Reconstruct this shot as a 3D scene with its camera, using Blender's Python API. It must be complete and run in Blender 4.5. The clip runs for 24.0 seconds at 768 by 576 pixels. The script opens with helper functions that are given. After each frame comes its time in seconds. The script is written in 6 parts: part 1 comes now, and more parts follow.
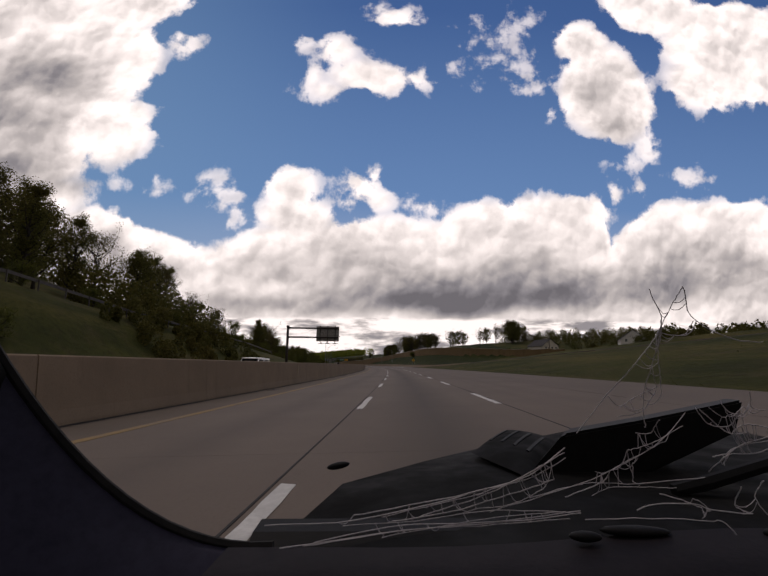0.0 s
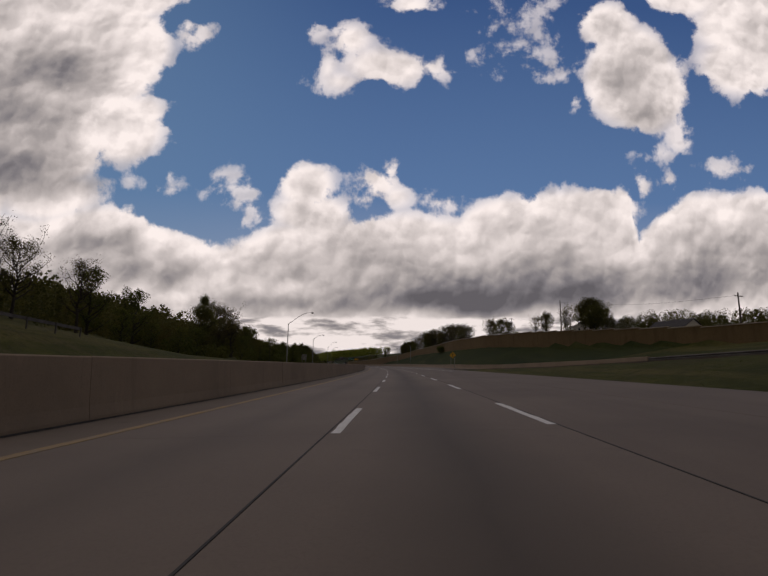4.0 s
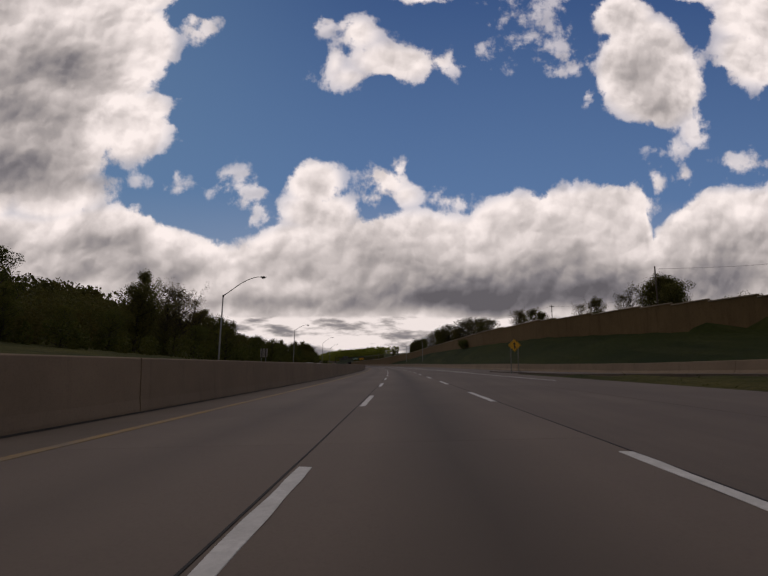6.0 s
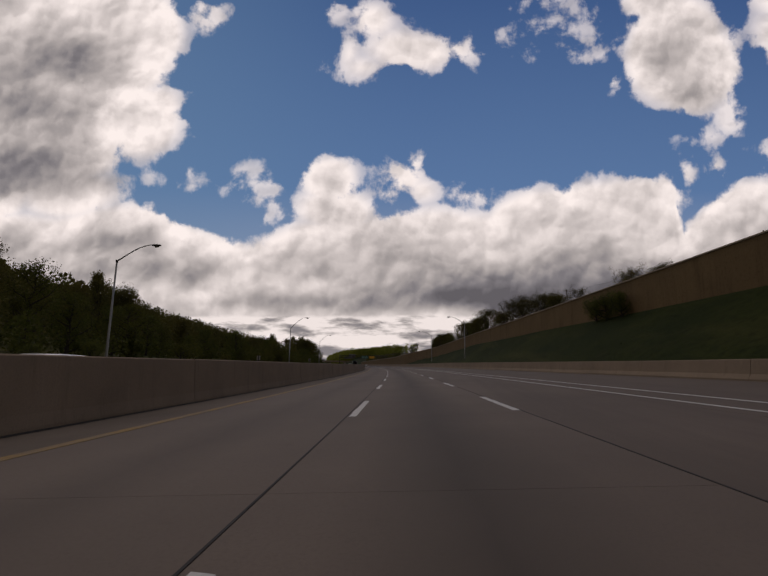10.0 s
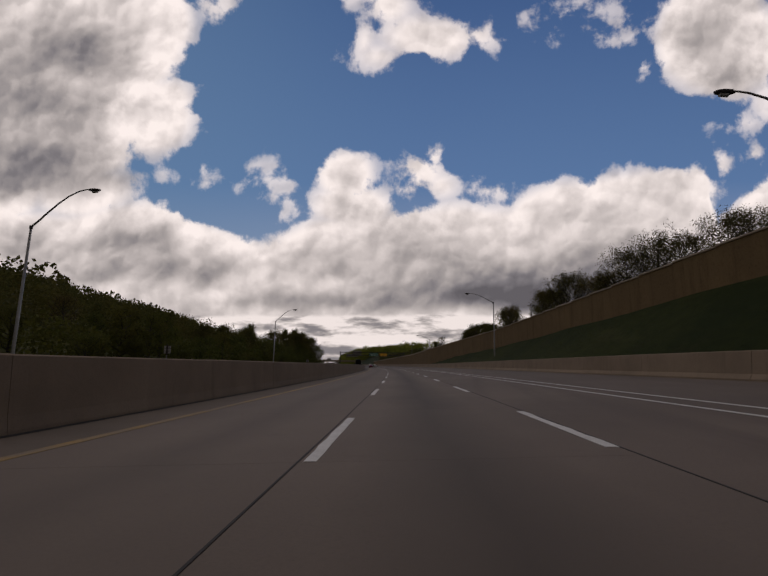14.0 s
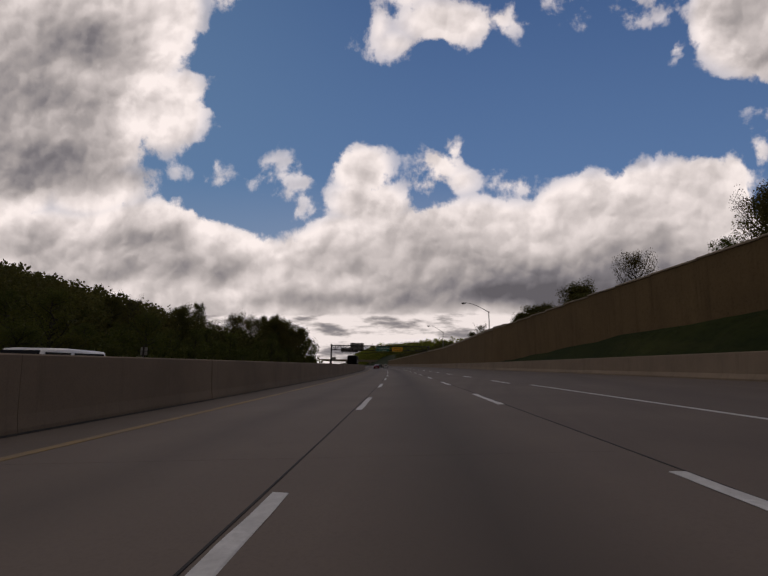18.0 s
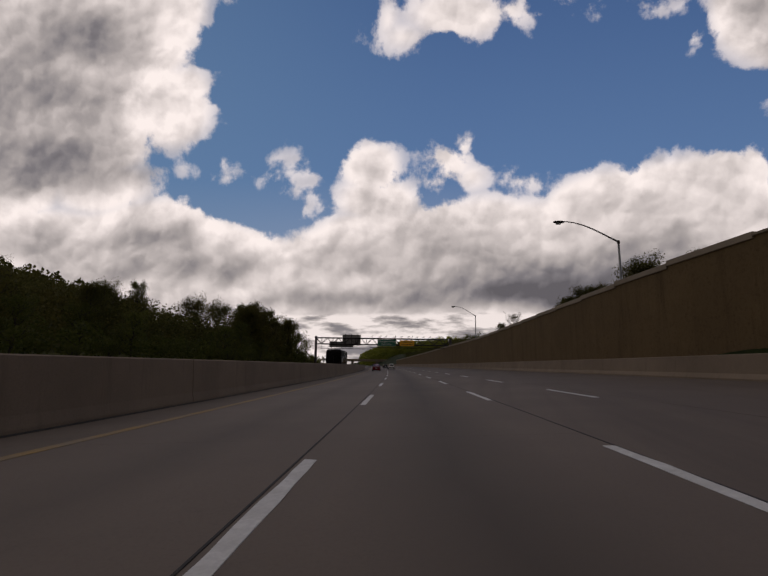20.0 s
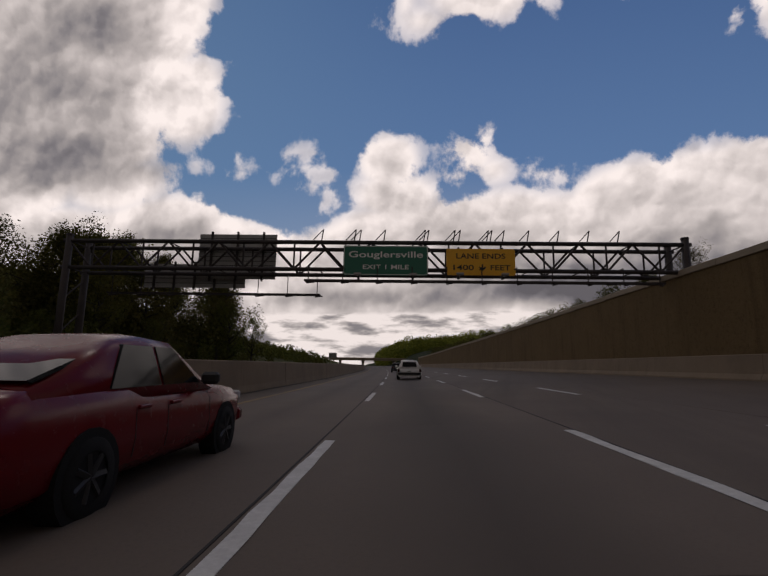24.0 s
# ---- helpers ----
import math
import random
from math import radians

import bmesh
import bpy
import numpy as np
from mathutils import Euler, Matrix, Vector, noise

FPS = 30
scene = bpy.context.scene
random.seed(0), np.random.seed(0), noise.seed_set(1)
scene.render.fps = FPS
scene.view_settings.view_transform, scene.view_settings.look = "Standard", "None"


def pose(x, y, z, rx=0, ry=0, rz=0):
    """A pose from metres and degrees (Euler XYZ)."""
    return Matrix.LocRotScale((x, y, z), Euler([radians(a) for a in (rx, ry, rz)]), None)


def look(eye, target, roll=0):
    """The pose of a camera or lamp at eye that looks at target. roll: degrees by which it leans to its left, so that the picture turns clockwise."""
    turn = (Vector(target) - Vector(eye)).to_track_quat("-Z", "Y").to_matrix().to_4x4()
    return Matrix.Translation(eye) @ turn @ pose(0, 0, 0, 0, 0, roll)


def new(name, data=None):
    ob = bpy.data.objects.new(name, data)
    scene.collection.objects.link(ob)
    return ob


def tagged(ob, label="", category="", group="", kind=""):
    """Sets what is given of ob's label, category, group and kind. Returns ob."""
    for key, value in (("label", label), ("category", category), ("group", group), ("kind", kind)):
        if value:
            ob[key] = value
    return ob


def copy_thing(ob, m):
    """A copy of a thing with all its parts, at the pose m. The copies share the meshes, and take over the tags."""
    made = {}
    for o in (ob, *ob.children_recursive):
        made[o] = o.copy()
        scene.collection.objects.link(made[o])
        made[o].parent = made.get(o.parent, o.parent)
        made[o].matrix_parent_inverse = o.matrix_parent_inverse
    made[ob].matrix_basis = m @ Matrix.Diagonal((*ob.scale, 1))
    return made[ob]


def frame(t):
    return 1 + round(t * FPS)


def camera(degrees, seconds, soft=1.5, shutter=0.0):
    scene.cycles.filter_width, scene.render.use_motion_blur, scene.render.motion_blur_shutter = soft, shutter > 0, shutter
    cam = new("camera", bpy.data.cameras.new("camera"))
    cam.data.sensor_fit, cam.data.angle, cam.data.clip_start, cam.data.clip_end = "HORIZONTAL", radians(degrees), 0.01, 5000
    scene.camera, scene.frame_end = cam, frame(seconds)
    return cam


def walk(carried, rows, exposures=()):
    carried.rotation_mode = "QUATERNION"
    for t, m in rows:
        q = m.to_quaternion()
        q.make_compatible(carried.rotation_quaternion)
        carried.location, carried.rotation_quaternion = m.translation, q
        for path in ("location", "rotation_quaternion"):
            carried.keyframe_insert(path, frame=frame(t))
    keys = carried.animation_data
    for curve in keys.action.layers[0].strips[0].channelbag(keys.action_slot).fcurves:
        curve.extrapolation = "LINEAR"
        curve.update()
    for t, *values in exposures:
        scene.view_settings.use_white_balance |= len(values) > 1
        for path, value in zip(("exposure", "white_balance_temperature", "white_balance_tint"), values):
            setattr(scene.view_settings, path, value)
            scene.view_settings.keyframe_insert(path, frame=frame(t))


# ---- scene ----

# ---- plan of the road: a gentle left-hand bend ----
BEND = 2225.0            # radius of the bend, metres
TILT = 0.0425            # crossfall, the outer side of the bend is higher
BEND_END = 740.0         # straight from here on
EYE = 1.07
PITCH, TURN, LEAN = 9.55, 2.4, 0.85


def bend_to(s):
    """Heading at s, and the metres gone since the bend's end."""
    return min(s, BEND_END) / BEND, max(0.0, s - BEND_END)


def place(s, lat, z=0.0):
    """A point s metres along the road, lat metres to the right of the camera's line, z metres up."""
    a, on = bend_to(s)
    return Vector((-BEND + (BEND + lat) * math.cos(a) - on * math.sin(a), (BEND + lat) * math.sin(a) + on * math.cos(a), z))


def road_z(lat):
    return TILT * max(-9.0, min(lat, 17.5))


def along(s, lat, z=0.0, turn=0.0):
    """A pose there, its y axis along the road."""
    return Matrix.Translation(place(s, lat, z)) @ pose(0, 0, 0, 0, 0, math.degrees(bend_to(s)[0]) + turn)


# ---- camera ----
cam = camera(79.7, 24.0)
DRIVE = ((0, 0), (2.5, 57.0), (5, 111.4), (7, 155.4), (10, 221.3), (12, 266.3), (14, 311.4), (17, 379.5), (19, 426.0), (21, 474.0), (24, 546.0))


def camera_pose(s):
    return along(s, 0, EYE, TURN) @ pose(0, 0, 0, 90 + PITCH, 0, 0) @ pose(0, 0, 0, 0, 0, LEAN)


# the picture starts bright and settles within two seconds; slightly warm throughout
LIGHTING = [(t, e, 6860, 19.0) for t, e in ((0, 0.34), (0.4, 0.25), (1.0, 0.05), (2.0, -0.05), (24, -0.05))]
walk(cam, [(t, camera_pose(s)) for t, s in DRIVE], LIGHTING)

# ---- sky and light ----
SUN_UP, SUN_SIDE = 60.0, 28.0     # degrees over the horizon, degrees left of the road's start
world = bpy.data.worlds.new("world")
world.use_nodes = True
scene.world = world
wn, wl = world.node_tree.nodes, world.node_tree.links
sky = wn.new("ShaderNodeTexSky")
sky.sky_type, sky.sun_disc = "NISHITA", False
sky.sun_elevation, sky.sun_rotation = radians(SUN_UP), radians(-SUN_SIDE)
# broken cloud over the rest of the sky, behind and overhead
w_dir = wn.new("ShaderNodeTexCoord")
w_noise = wn.new("ShaderNodeTexNoise")
w_noise.inputs["Scale"].default_value, w_noise.inputs["Detail"].default_value = 2.2, 5.0
wl.new(w_dir.outputs["Generated"], w_noise.inputs["Vector"])
w_ramp = wn.new("ShaderNodeValToRGB")
w_ramp.color_ramp.elements[0].position, w_ramp.color_ramp.elements[1].position = 0.38, 0.52
wl.new(w_noise.outputs[0], w_ramp.inputs[0])
w_mix = wn.new("ShaderNodeMix")
w_mix.data_type = "RGBA"
wl.new(w_ramp.outputs[0], w_mix.inputs[0])
wl.new(sky.outputs[0], w_mix.inputs[6])
w_mix.inputs[7].default_value = (4.2, 3.9, 3.6, 1)
wl.new(w_mix.outputs[2], wn["Background"].inputs[0])
wn["Background"].inputs[1].default_value = 0.05
sun = new("sun", bpy.data.lights.new("sun", "SUN"))
sun.data.energy, sun.data.angle, sun.data.color = 0.4, radians(14), (1, 0.94, 0.86)
sun.matrix_world = look((0, 0, 0), (math.sin(radians(SUN_SIDE)), -math.cos(radians(SUN_SIDE)), -math.tan(radians(SUN_UP))))

# ---- small building kit ----


def mesh_of(name, verts, faces, mats, smooth=False, slots=None):
    me = bpy.data.meshes.new(name)
    me.from_pydata([tuple(v) for v in verts], [], [tuple(f) for f in faces])
    me.update()
    for m in (mats if isinstance(mats, (list, tuple)) else [mats]):
        me.materials.append(m)
    if slots is not None:
        me.polygons.foreach_set("material_index", slots)
    if smooth:
        me.shade_smooth()
    return me


def obj(name, me, parent=None, label="", m=None):
    ob = new(name, me)
    ob.parent = parent
    if label:
        ob["label"] = label
    if m is not None:
        ob.matrix_basis = m
    return ob


def part(name, bm, material, parent, label="", smooth=False):
    me = bpy.data.meshes.new(name)
    bm.normal_update()
    bm.to_mesh(me)
    bm.free()
    me.materials.append(material)
    if smooth:
        me.shade_smooth()
    return obj(name, me, parent, label)


def base(name, m, label, category, group="", kind=""):
    ob = new(name)
    ob.empty_display_size = 0.3
    ob.matrix_basis = m
    return tagged(ob, label, category, group, kind)


def box(bm, lo, hi, bevel=0.0, m=None):
    c = [(a + b) / 2 for a, b in zip(lo, hi)]
    d = [max(abs(b - a), 1e-4) for a, b in zip(lo, hi)]
    r = bmesh.ops.create_cube(bm, size=1.0, matrix=(m or Matrix()) @ Matrix.Translation(c) @ Matrix.Diagonal((*d, 1)))
    if bevel:
        es = list({e for v in r["verts"] for e in v.link_edges})
        bmesh.ops.bevel(bm, geom=es, offset=bevel, segments=1, affect="EDGES")


def tube(bm, pts, radii, sides=8, caps=True):
    """A round bar through pts."""
    pts = [Vector(p) for p in pts]
    if not isinstance(radii, (list, tuple)):
        radii = [radii] * len(pts)
    rings = []
    for i, p in enumerate(pts):
        d = (pts[min(i + 1, len(pts) - 1)] - pts[max(i - 1, 0)]).normalized()
        a = d.cross(Vector((0.31, 0.17, 0.93)) if abs(d.z) < 0.9 else Vector((1, 0, 0))).normalized()
        b = d.cross(a)
        rings.append([bm.verts.new(p + radii[i] * (math.cos(k * math.tau / sides) * a + math.sin(k * math.tau / sides) * b)) for k in range(sides)])
    for r0, r1 in zip(rings, rings[1:]):
        for k in range(sides):
            bm.faces.new((r0[k], r0[(k + 1) % sides], r1[(k + 1) % sides], r1[k]))
    if caps:
        bm.faces.new(rings[0][::-1])
        bm.faces.new(rings[-1])


def loft(bm, rings, closed=True, caps=True):
    vs = [[bm.verts.new(p) for p in r] for r in rings]
    n = len(vs[0])
    for r0, r1 in zip(vs, vs[1:]):
        for k in range(n if closed else n - 1):
            bm.faces.new((r0[k], r0[(k + 1) % n], r1[(k + 1) % n], r1[k]))
    if caps and closed:
        bm.faces.new(vs[0][::-1])
        bm.faces.new(vs[-1])


def sweep_along(name, s0, s1, profile, mat, step=5.0, smooth=False):
    """A profile of (lat, z) corners carried along the bend from s0 to s1, closed at both ends. profile may be a function of s."""
    n = max(2, int((s1 - s0) / step) + 1)
    bm = bmesh.new()
    ss = [s0 + (s1 - s0) * i / (n - 1) for i in range(n)]
    loft(bm, [[place(s, la, z) for la, z in (profile(s) if callable(profile) else profile)] for s in ss])
    bmesh.ops.recalc_face_normals(bm, faces=bm.faces)
    me = bpy.data.meshes.new(name)
    bm.to_mesh(me)
    bm.free()
    me.materials.append(mat)
    if smooth:
        me.shade_smooth()
    return me


def lerp_table(table, s):
    return [float(np.interp(s, [r[0] for r in table], [r[k] for r in table])) for k in range(1, len(table[0]))]


# ---- materials ----


class Mat:
    """A node material in progress."""

    def __init__(self, name, rough=0.8, metal=0.0, spec=0.5):
        self.m = bpy.data.materials.new(name)
        self.m.use_nodes = True
        self.t = self.m.node_tree
        self.b = self.t.nodes["Principled BSDF"]
        self.b.inputs["Roughness"].default_value = rough
        self.b.inputs["Metallic"].default_value = metal
        self.b.inputs["Specular IOR Level"].default_value = spec
        self.tc = self.node("ShaderNodeTexCoord")

    def node(self, kind, **sets):
        n = self.t.nodes.new(kind)
        for k, v in sets.items():
            n.inputs[k].default_value = v
        return n

    def link(self, a, b):
        self.t.links.new(a, b)

    def noise(self, scale, detail=6, rough=0.6, vec=None, stretch=None):
        n = self.node("ShaderNodeTexNoise", Scale=scale, Detail=detail, Roughness=rough)
        v = vec or self.tc.outputs["Object"]
        if stretch:
            mp = self.node("ShaderNodeMapping")
            mp.inputs["Scale"].default_value = stretch
            self.link(v, mp.inputs[0])
            v = mp.outputs[0]
        self.link(v, n.inputs["Vector"])
        return n.outputs[0]

    def ramp(self, fac, stops):
        r = self.node("ShaderNodeValToRGB")
        e = r.color_ramp.elements
        while len(e) < len(stops):
            e.new(0.5)
        for el, (p, c) in zip(e, stops):
            el.position = p
            el.color = (*c, 1) if isinstance(c, (tuple, list)) else (c, c, c, 1)
        self.link(fac, r.inputs[0])
        return r.outputs[0]

    def mix(self, a, b, fac, kind="MIX"):
        n = self.node("ShaderNodeMix")
        n.data_type, n.blend_type = "RGBA", kind
        for v, i in ((fac, 0), (a, 6), (b, 7)):
            if isinstance(v, bpy.types.NodeSocket):
                self.link(v, n.inputs[i])
            elif i == 0:
                n.inputs[i].default_value = v
            else:
                n.inputs[i].default_value = (*v, 1)
        return n.outputs[2]

    def color(self, c):
        if isinstance(c, bpy.types.NodeSocket):
            self.link(c, self.b.inputs["Base Color"])
        else:
            self.b.inputs["Base Color"].default_value = (*c, 1)
        return self

    def bump(self, h, strength=0.3, dist=0.01):
        n = self.node("ShaderNodeBump", Strength=strength, Distance=dist)
        self.link(h, n.inputs["Height"])
        self.link(n.outputs[0], self.b.inputs["Normal"])
        return self

    def rough(self, s):
        self.link(s, self.b.inputs["Roughness"])
        return self


def mottled(name, a, b, scale=3.0, rough=0.85, fine=40.0, bump=0.25, dist=0.01, spec=0.3, metal=0.0, per_piece=0.0):
    """A surface of two close colours in patches, with fine grain and relief."""
    m = Mat(name, rough, metal, spec)
    c = m.mix(a, b, m.ramp(m.noise(scale, 8, 0.65), [(0.35, 0.0), (0.65, 1.0)]))
    f = m.noise(fine, 6, 0.7)
    c = m.mix(c, tuple(x * 0.6 for x in a), m.ramp(f, [(0.3, 0.55), (0.6, 0.0)]))
    if per_piece:
        inf = m.node("ShaderNodeObjectInfo")
        c = m.mix(c, tuple(x * (1 - per_piece) for x in b), inf.outputs["Random"], "MIX") if per_piece < 0.2 else m.mix(c, tuple(x * 0.55 for x in b), m.ramp(inf.outputs["Random"], [(0.0, 0.0), (1.0, per_piece)]))
    m.color(c).bump(f, bump, dist)
    return m.m


def concrete(name, tone, streaks=True, per_piece=0.25):
    """Weathered cast concrete: blotches, rain streaks, fine pores."""
    m = Mat(name, 0.9, 0, 0.25)
    geo = m.node("ShaderNodeNewGeometry").outputs["Position"]
    big = m.ramp(m.noise(0.35, 7, 0.65, geo), [(0.3, 0.0), (0.7, 1.0)])
    c = m.mix(tone, tuple(x * 0.72 for x in tone), big)
    if streaks:
        st = m.noise(1.0, 6, 0.7, geo, (1.6, 1.6, 0.12))
        c = m.mix(c, (tone[0] * 0.42, tone[1] * 0.40, tone[2] * 0.38), m.ramp(st, [(0.56, 0.0), (0.78, 0.55)]))
        pale = m.noise(0.8, 5, 0.7, geo, (2.2, 2.2, 0.2))
        c = m.mix(c, tuple(min(1, x * 1.35) for x in tone), m.ramp(pale, [(0.60, 0.0), (0.78, 0.3)]))
    fine = m.noise(22, 8, 0.75, geo)
    c = m.mix(c, tuple(x * 0.5 for x in tone), m.ramp(fine, [(0.28, 0.5), (0.5, 0.0)]))
    if per_piece:
        c = m.mix(c, tuple(x * 0.6 for x in tone), m.ramp(m.node("ShaderNodeObjectInfo").outputs["Random"], [(0.0, 0.0), (1.0, per_piece)]))
    m.color(c).bump(fine, 0.35, 0.006)
    return m.m


def leaves(name, dark, light, vary=0.6, rust=0.35):
    """Leaf blades of two greens, in patches turning olive and rust, each tree a little apart from the next."""
    m = Mat(name, 0.75, 0, 0.12)
    g = m.node("ShaderNodeNewGeometry")
    inf = m.node("ShaderNodeObjectInfo")
    c = m.mix(dark, light, m.ramp(g.outputs["Random Per Island"], [(0.1, 0.0), (0.95, 1.0)]))
    if rust:
        turned = (light[0] * 1.25 + 0.01, light[1] * 0.78, light[2] * 0.55)
        c = m.mix(c, turned, m.ramp(m.noise(0.055, 5, 0.6, g.outputs["Position"]), [(0.46, 0.0), (0.68, rust)]))
        c = m.mix(c, tuple(x * 0.5 for x in dark), m.ramp(m.noise(0.11, 6, 0.65, g.outputs["Position"]), [(0.50, 0.0), (0.70, 0.7)]))
    c = m.mix(c, tuple(x * 0.55 for x in dark), m.ramp(inf.outputs["Random"], [(0.0, 0.0), (1.0, vary)]))
    m.color(c)
    tr = m.node("ShaderNodeBsdfTranslucent")
    m.link(c, tr.inputs[0])
    mx = m.node("ShaderNodeMixShader", Fac=0.38)
    m.link(m.b.outputs[0], mx.inputs[1])
    m.link(tr.outputs[0], mx.inputs[2])
    m.link(mx.outputs[0], m.t.nodes["Material Output"].inputs[0])
    return m.m


def paint(name, c, rough=0.3, metal=0.0, dirt=0.25, spec=0.5):
    """Painted or plated metal, with a film of road dirt."""
    m = Mat(name, rough, metal, spec)
    n = m.noise(3.0, 7, 0.7)
    col = m.mix(c, tuple(x * 0.5 + 0.03 for x in c), m.ramp(n, [(0.45, 0.0), (0.8, dirt)]))
    m.color(col)
    m.rough(m.ramp(m.noise(9.0, 5, 0.6), [(0.3, rough * 0.8), (0.8, min(1, rough * 1.5))]))
    return m.m


def glass(name, tint=(0.02, 0.025, 0.03)):
    m = Mat(name, 0.08, 0, 0.14)
    m.color(tint)
    return m.m


def road_concrete():
    """Ground concrete pavement: tyre-darkened wheel tracks, joints, patches."""
    m = Mat("road_concrete", 0.82, 0, 0.3)
    geo = m.node("ShaderNodeNewGeometry").outputs["Position"]
    tone = (0.155, 0.119, 0.093)
    c = m.mix(tone, tuple(x * 0.74 for x in tone), m.ramp(m.noise(0.16, 7, 0.6, geo), [(0.35, 0.0), (0.65, 1.0)]))
    wear = m.noise(0.6, 6, 0.65, m.tc.outputs["Object"], (1.2, 0.03, 1.0))
    c = m.mix(c, tuple(x * 0.62 for x in tone), m.ramp(wear, [(0.45, 0.0), (0.68, 0.8)]))
    fine = m.noise(30, 8, 0.8, geo)
    c = m.mix(c, tuple(x * 0.5 for x in tone), m.ramp(fine, [(0.3, 0.5), (0.52, 0.0)]))
    c = m.mix(c, tuple(x * 0.7 for x in tone), m.ramp(m.node("ShaderNodeObjectInfo").outputs["Random"], [(0.0, 0.0), (1.0, 0.3)]))
    m.color(c).bump(fine, 0.3, 0.004)
    return m.m


def grass_ground(name, deep, fresh, dry, bare, thick):
    """Rough grass: fresh and dry swathes along the road, tufts, bare brown patches. thick: how little of it is bare."""
    m = Mat(name, 0.95, 0, 0.08)
    geo = m.node("ShaderNodeNewGeometry").outputs["Position"]
    c = m.mix(deep, fresh, m.ramp(m.noise(0.07, 8, 0.65, geo), [(0.40, 0.0), (0.66, 1.0)]))
    swath = m.noise(1.0, 6, 0.6, geo, (0.30, 0.035, 0.30))
    c = m.mix(c, dry, m.ramp(swath, [(0.46 + 0.1 * thick, 0.0), (0.70 + 0.1 * thick, 0.85)]))
    c = m.mix(c, bare, m.ramp(m.noise(0.23, 8, 0.7, geo), [(0.50 + 0.1 * thick, 0.0), (0.74 + 0.1 * thick, 0.75)]))
    tuft = m.noise(1.7, 7, 0.75, geo)
    c = m.mix(c, tuple(x * 0.55 for x in deep), m.ramp(tuft, [(0.34, 0.75), (0.52, 0.0)]))
    fine = m.noise(9, 8, 0.8, geo)
    c = m.mix(c, tuple(x * 0.55 for x in deep), m.ramp(fine, [(0.3, 0.7), (0.55, 0.0)]))
    m.color(c).bump(fine, 0.8, 0.08)
    return m.m


def block_wall():
    """Tan precast sound-wall panels with a fluted, rain-stained face."""
    m = Mat("sound_wall_panel", 0.92, 0, 0.15)
    geo = m.node("ShaderNodeNewGeometry").outputs["Position"]
    a, b = (0.200, 0.135, 0.064), (0.155, 0.104, 0.050)
    c = m.mix(a, b, m.ramp(m.noise(0.25, 7, 0.7, geo), [(0.3, 0.0), (0.7, 1.0)]))
    c = m.mix(c, tuple(x * 0.55 for x in b), m.ramp(m.noise(0.7, 6, 0.7, geo, (1.5, 1.5, 0.15)), [(0.5, 0.0), (0.75, 0.7)]))
    inf = m.node("ShaderNodeObjectInfo")
    c = m.mix(c, tuple(x * 0.7 for x in b), m.ramp(inf.outputs["Random"], [(0.0, 0.0), (1.0, 0.10)]))
    fine = m.noise(5, 8, 0.75, geo)
    c = m.mix(c, tuple(x * 0.5 for x in b), m.ramp(fine, [(0.3, 0.6), (0.5, 0.0)]))
    m.color(c).bump(fine, 0.6, 0.03)
    return m.m


M_ROAD = road_concrete()
# Two grass tones: sunlit slopes and the darker bank are put into the colours.
M_GRASS = grass_ground("rough_grass", (0.034, 0.042, 0.009), (0.082, 0.080, 0.015), (0.125, 0.104, 0.030), (0.085, 0.062, 0.032), 0.0)
M_BANK = grass_ground("shaded_bank_grass", (0.017, 0.026, 0.005), (0.038, 0.046, 0.008), (0.060, 0.060, 0.015), (0.040, 0.034, 0.015), 0.6)
M_BARRIER = concrete("barrier_concrete", (0.305, 0.232, 0.163), True, 0.12)
M_CURB = concrete("shoulder_concrete", (0.165, 0.132, 0.104), True)
M_COPING = concrete("coping_concrete", (0.42, 0.345, 0.25), False)
M_WALL = block_wall()
M_WHITE = mottled("white_road_paint", (0.66, 0.65, 0.62), (0.52, 0.51, 0.48), 2.5, 0.7, 14)
M_YELLOW = mottled("yellow_road_paint", (0.31, 0.195, 0.06), (0.19, 0.155, 0.115), 1.6, 0.8, 10)
M_JOINT = mottled("joint_sealant", (0.025, 0.023, 0.022), (0.04, 0.037, 0.034), 6)
M_GALV = mottled("galvanised_steel", (0.30, 0.30, 0.29), (0.22, 0.22, 0.21), 2, 0.5, 20, 0.1, 0.002, 0.5, 0.75)
# Rail steel darkened: its look against the light is put into the colour.
M_RAIL = mottled("backlit_rail_steel", (0.13, 0.12, 0.11), (0.085, 0.075, 0.068), 1.5, 0.7, 18, 0.1, 0.002, 0.3, 0.4)
M_STEEL = mottled("weathered_steel", (0.060, 0.048, 0.045), (0.040, 0.033, 0.032), 1.5, 0.65, 18, 0.2, 0.003, 0.4, 0.2)
M_ALU = mottled("sign_back_aluminium", (0.40, 0.385, 0.36), (0.30, 0.29, 0.27), 1.2, 0.55, 20, 0.1, 0.002, 0.4, 0.4)
M_GREEN = paint("sign_green", (0.012, 0.15, 0.09), 0.45)
M_ORANGE = paint("sign_amber", (0.85, 0.42, 0.012), 0.45)
M_LEGEND = paint("sign_white_legend", (0.78, 0.80, 0.76), 0.4, 0, 0.1)
M_BLACK = paint("sign_black_legend", (0.012, 0.012, 0.012), 0.5)
M_WOOD = mottled("weathered_pole_wood", (0.12, 0.095, 0.075), (0.075, 0.06, 0.05), 2)
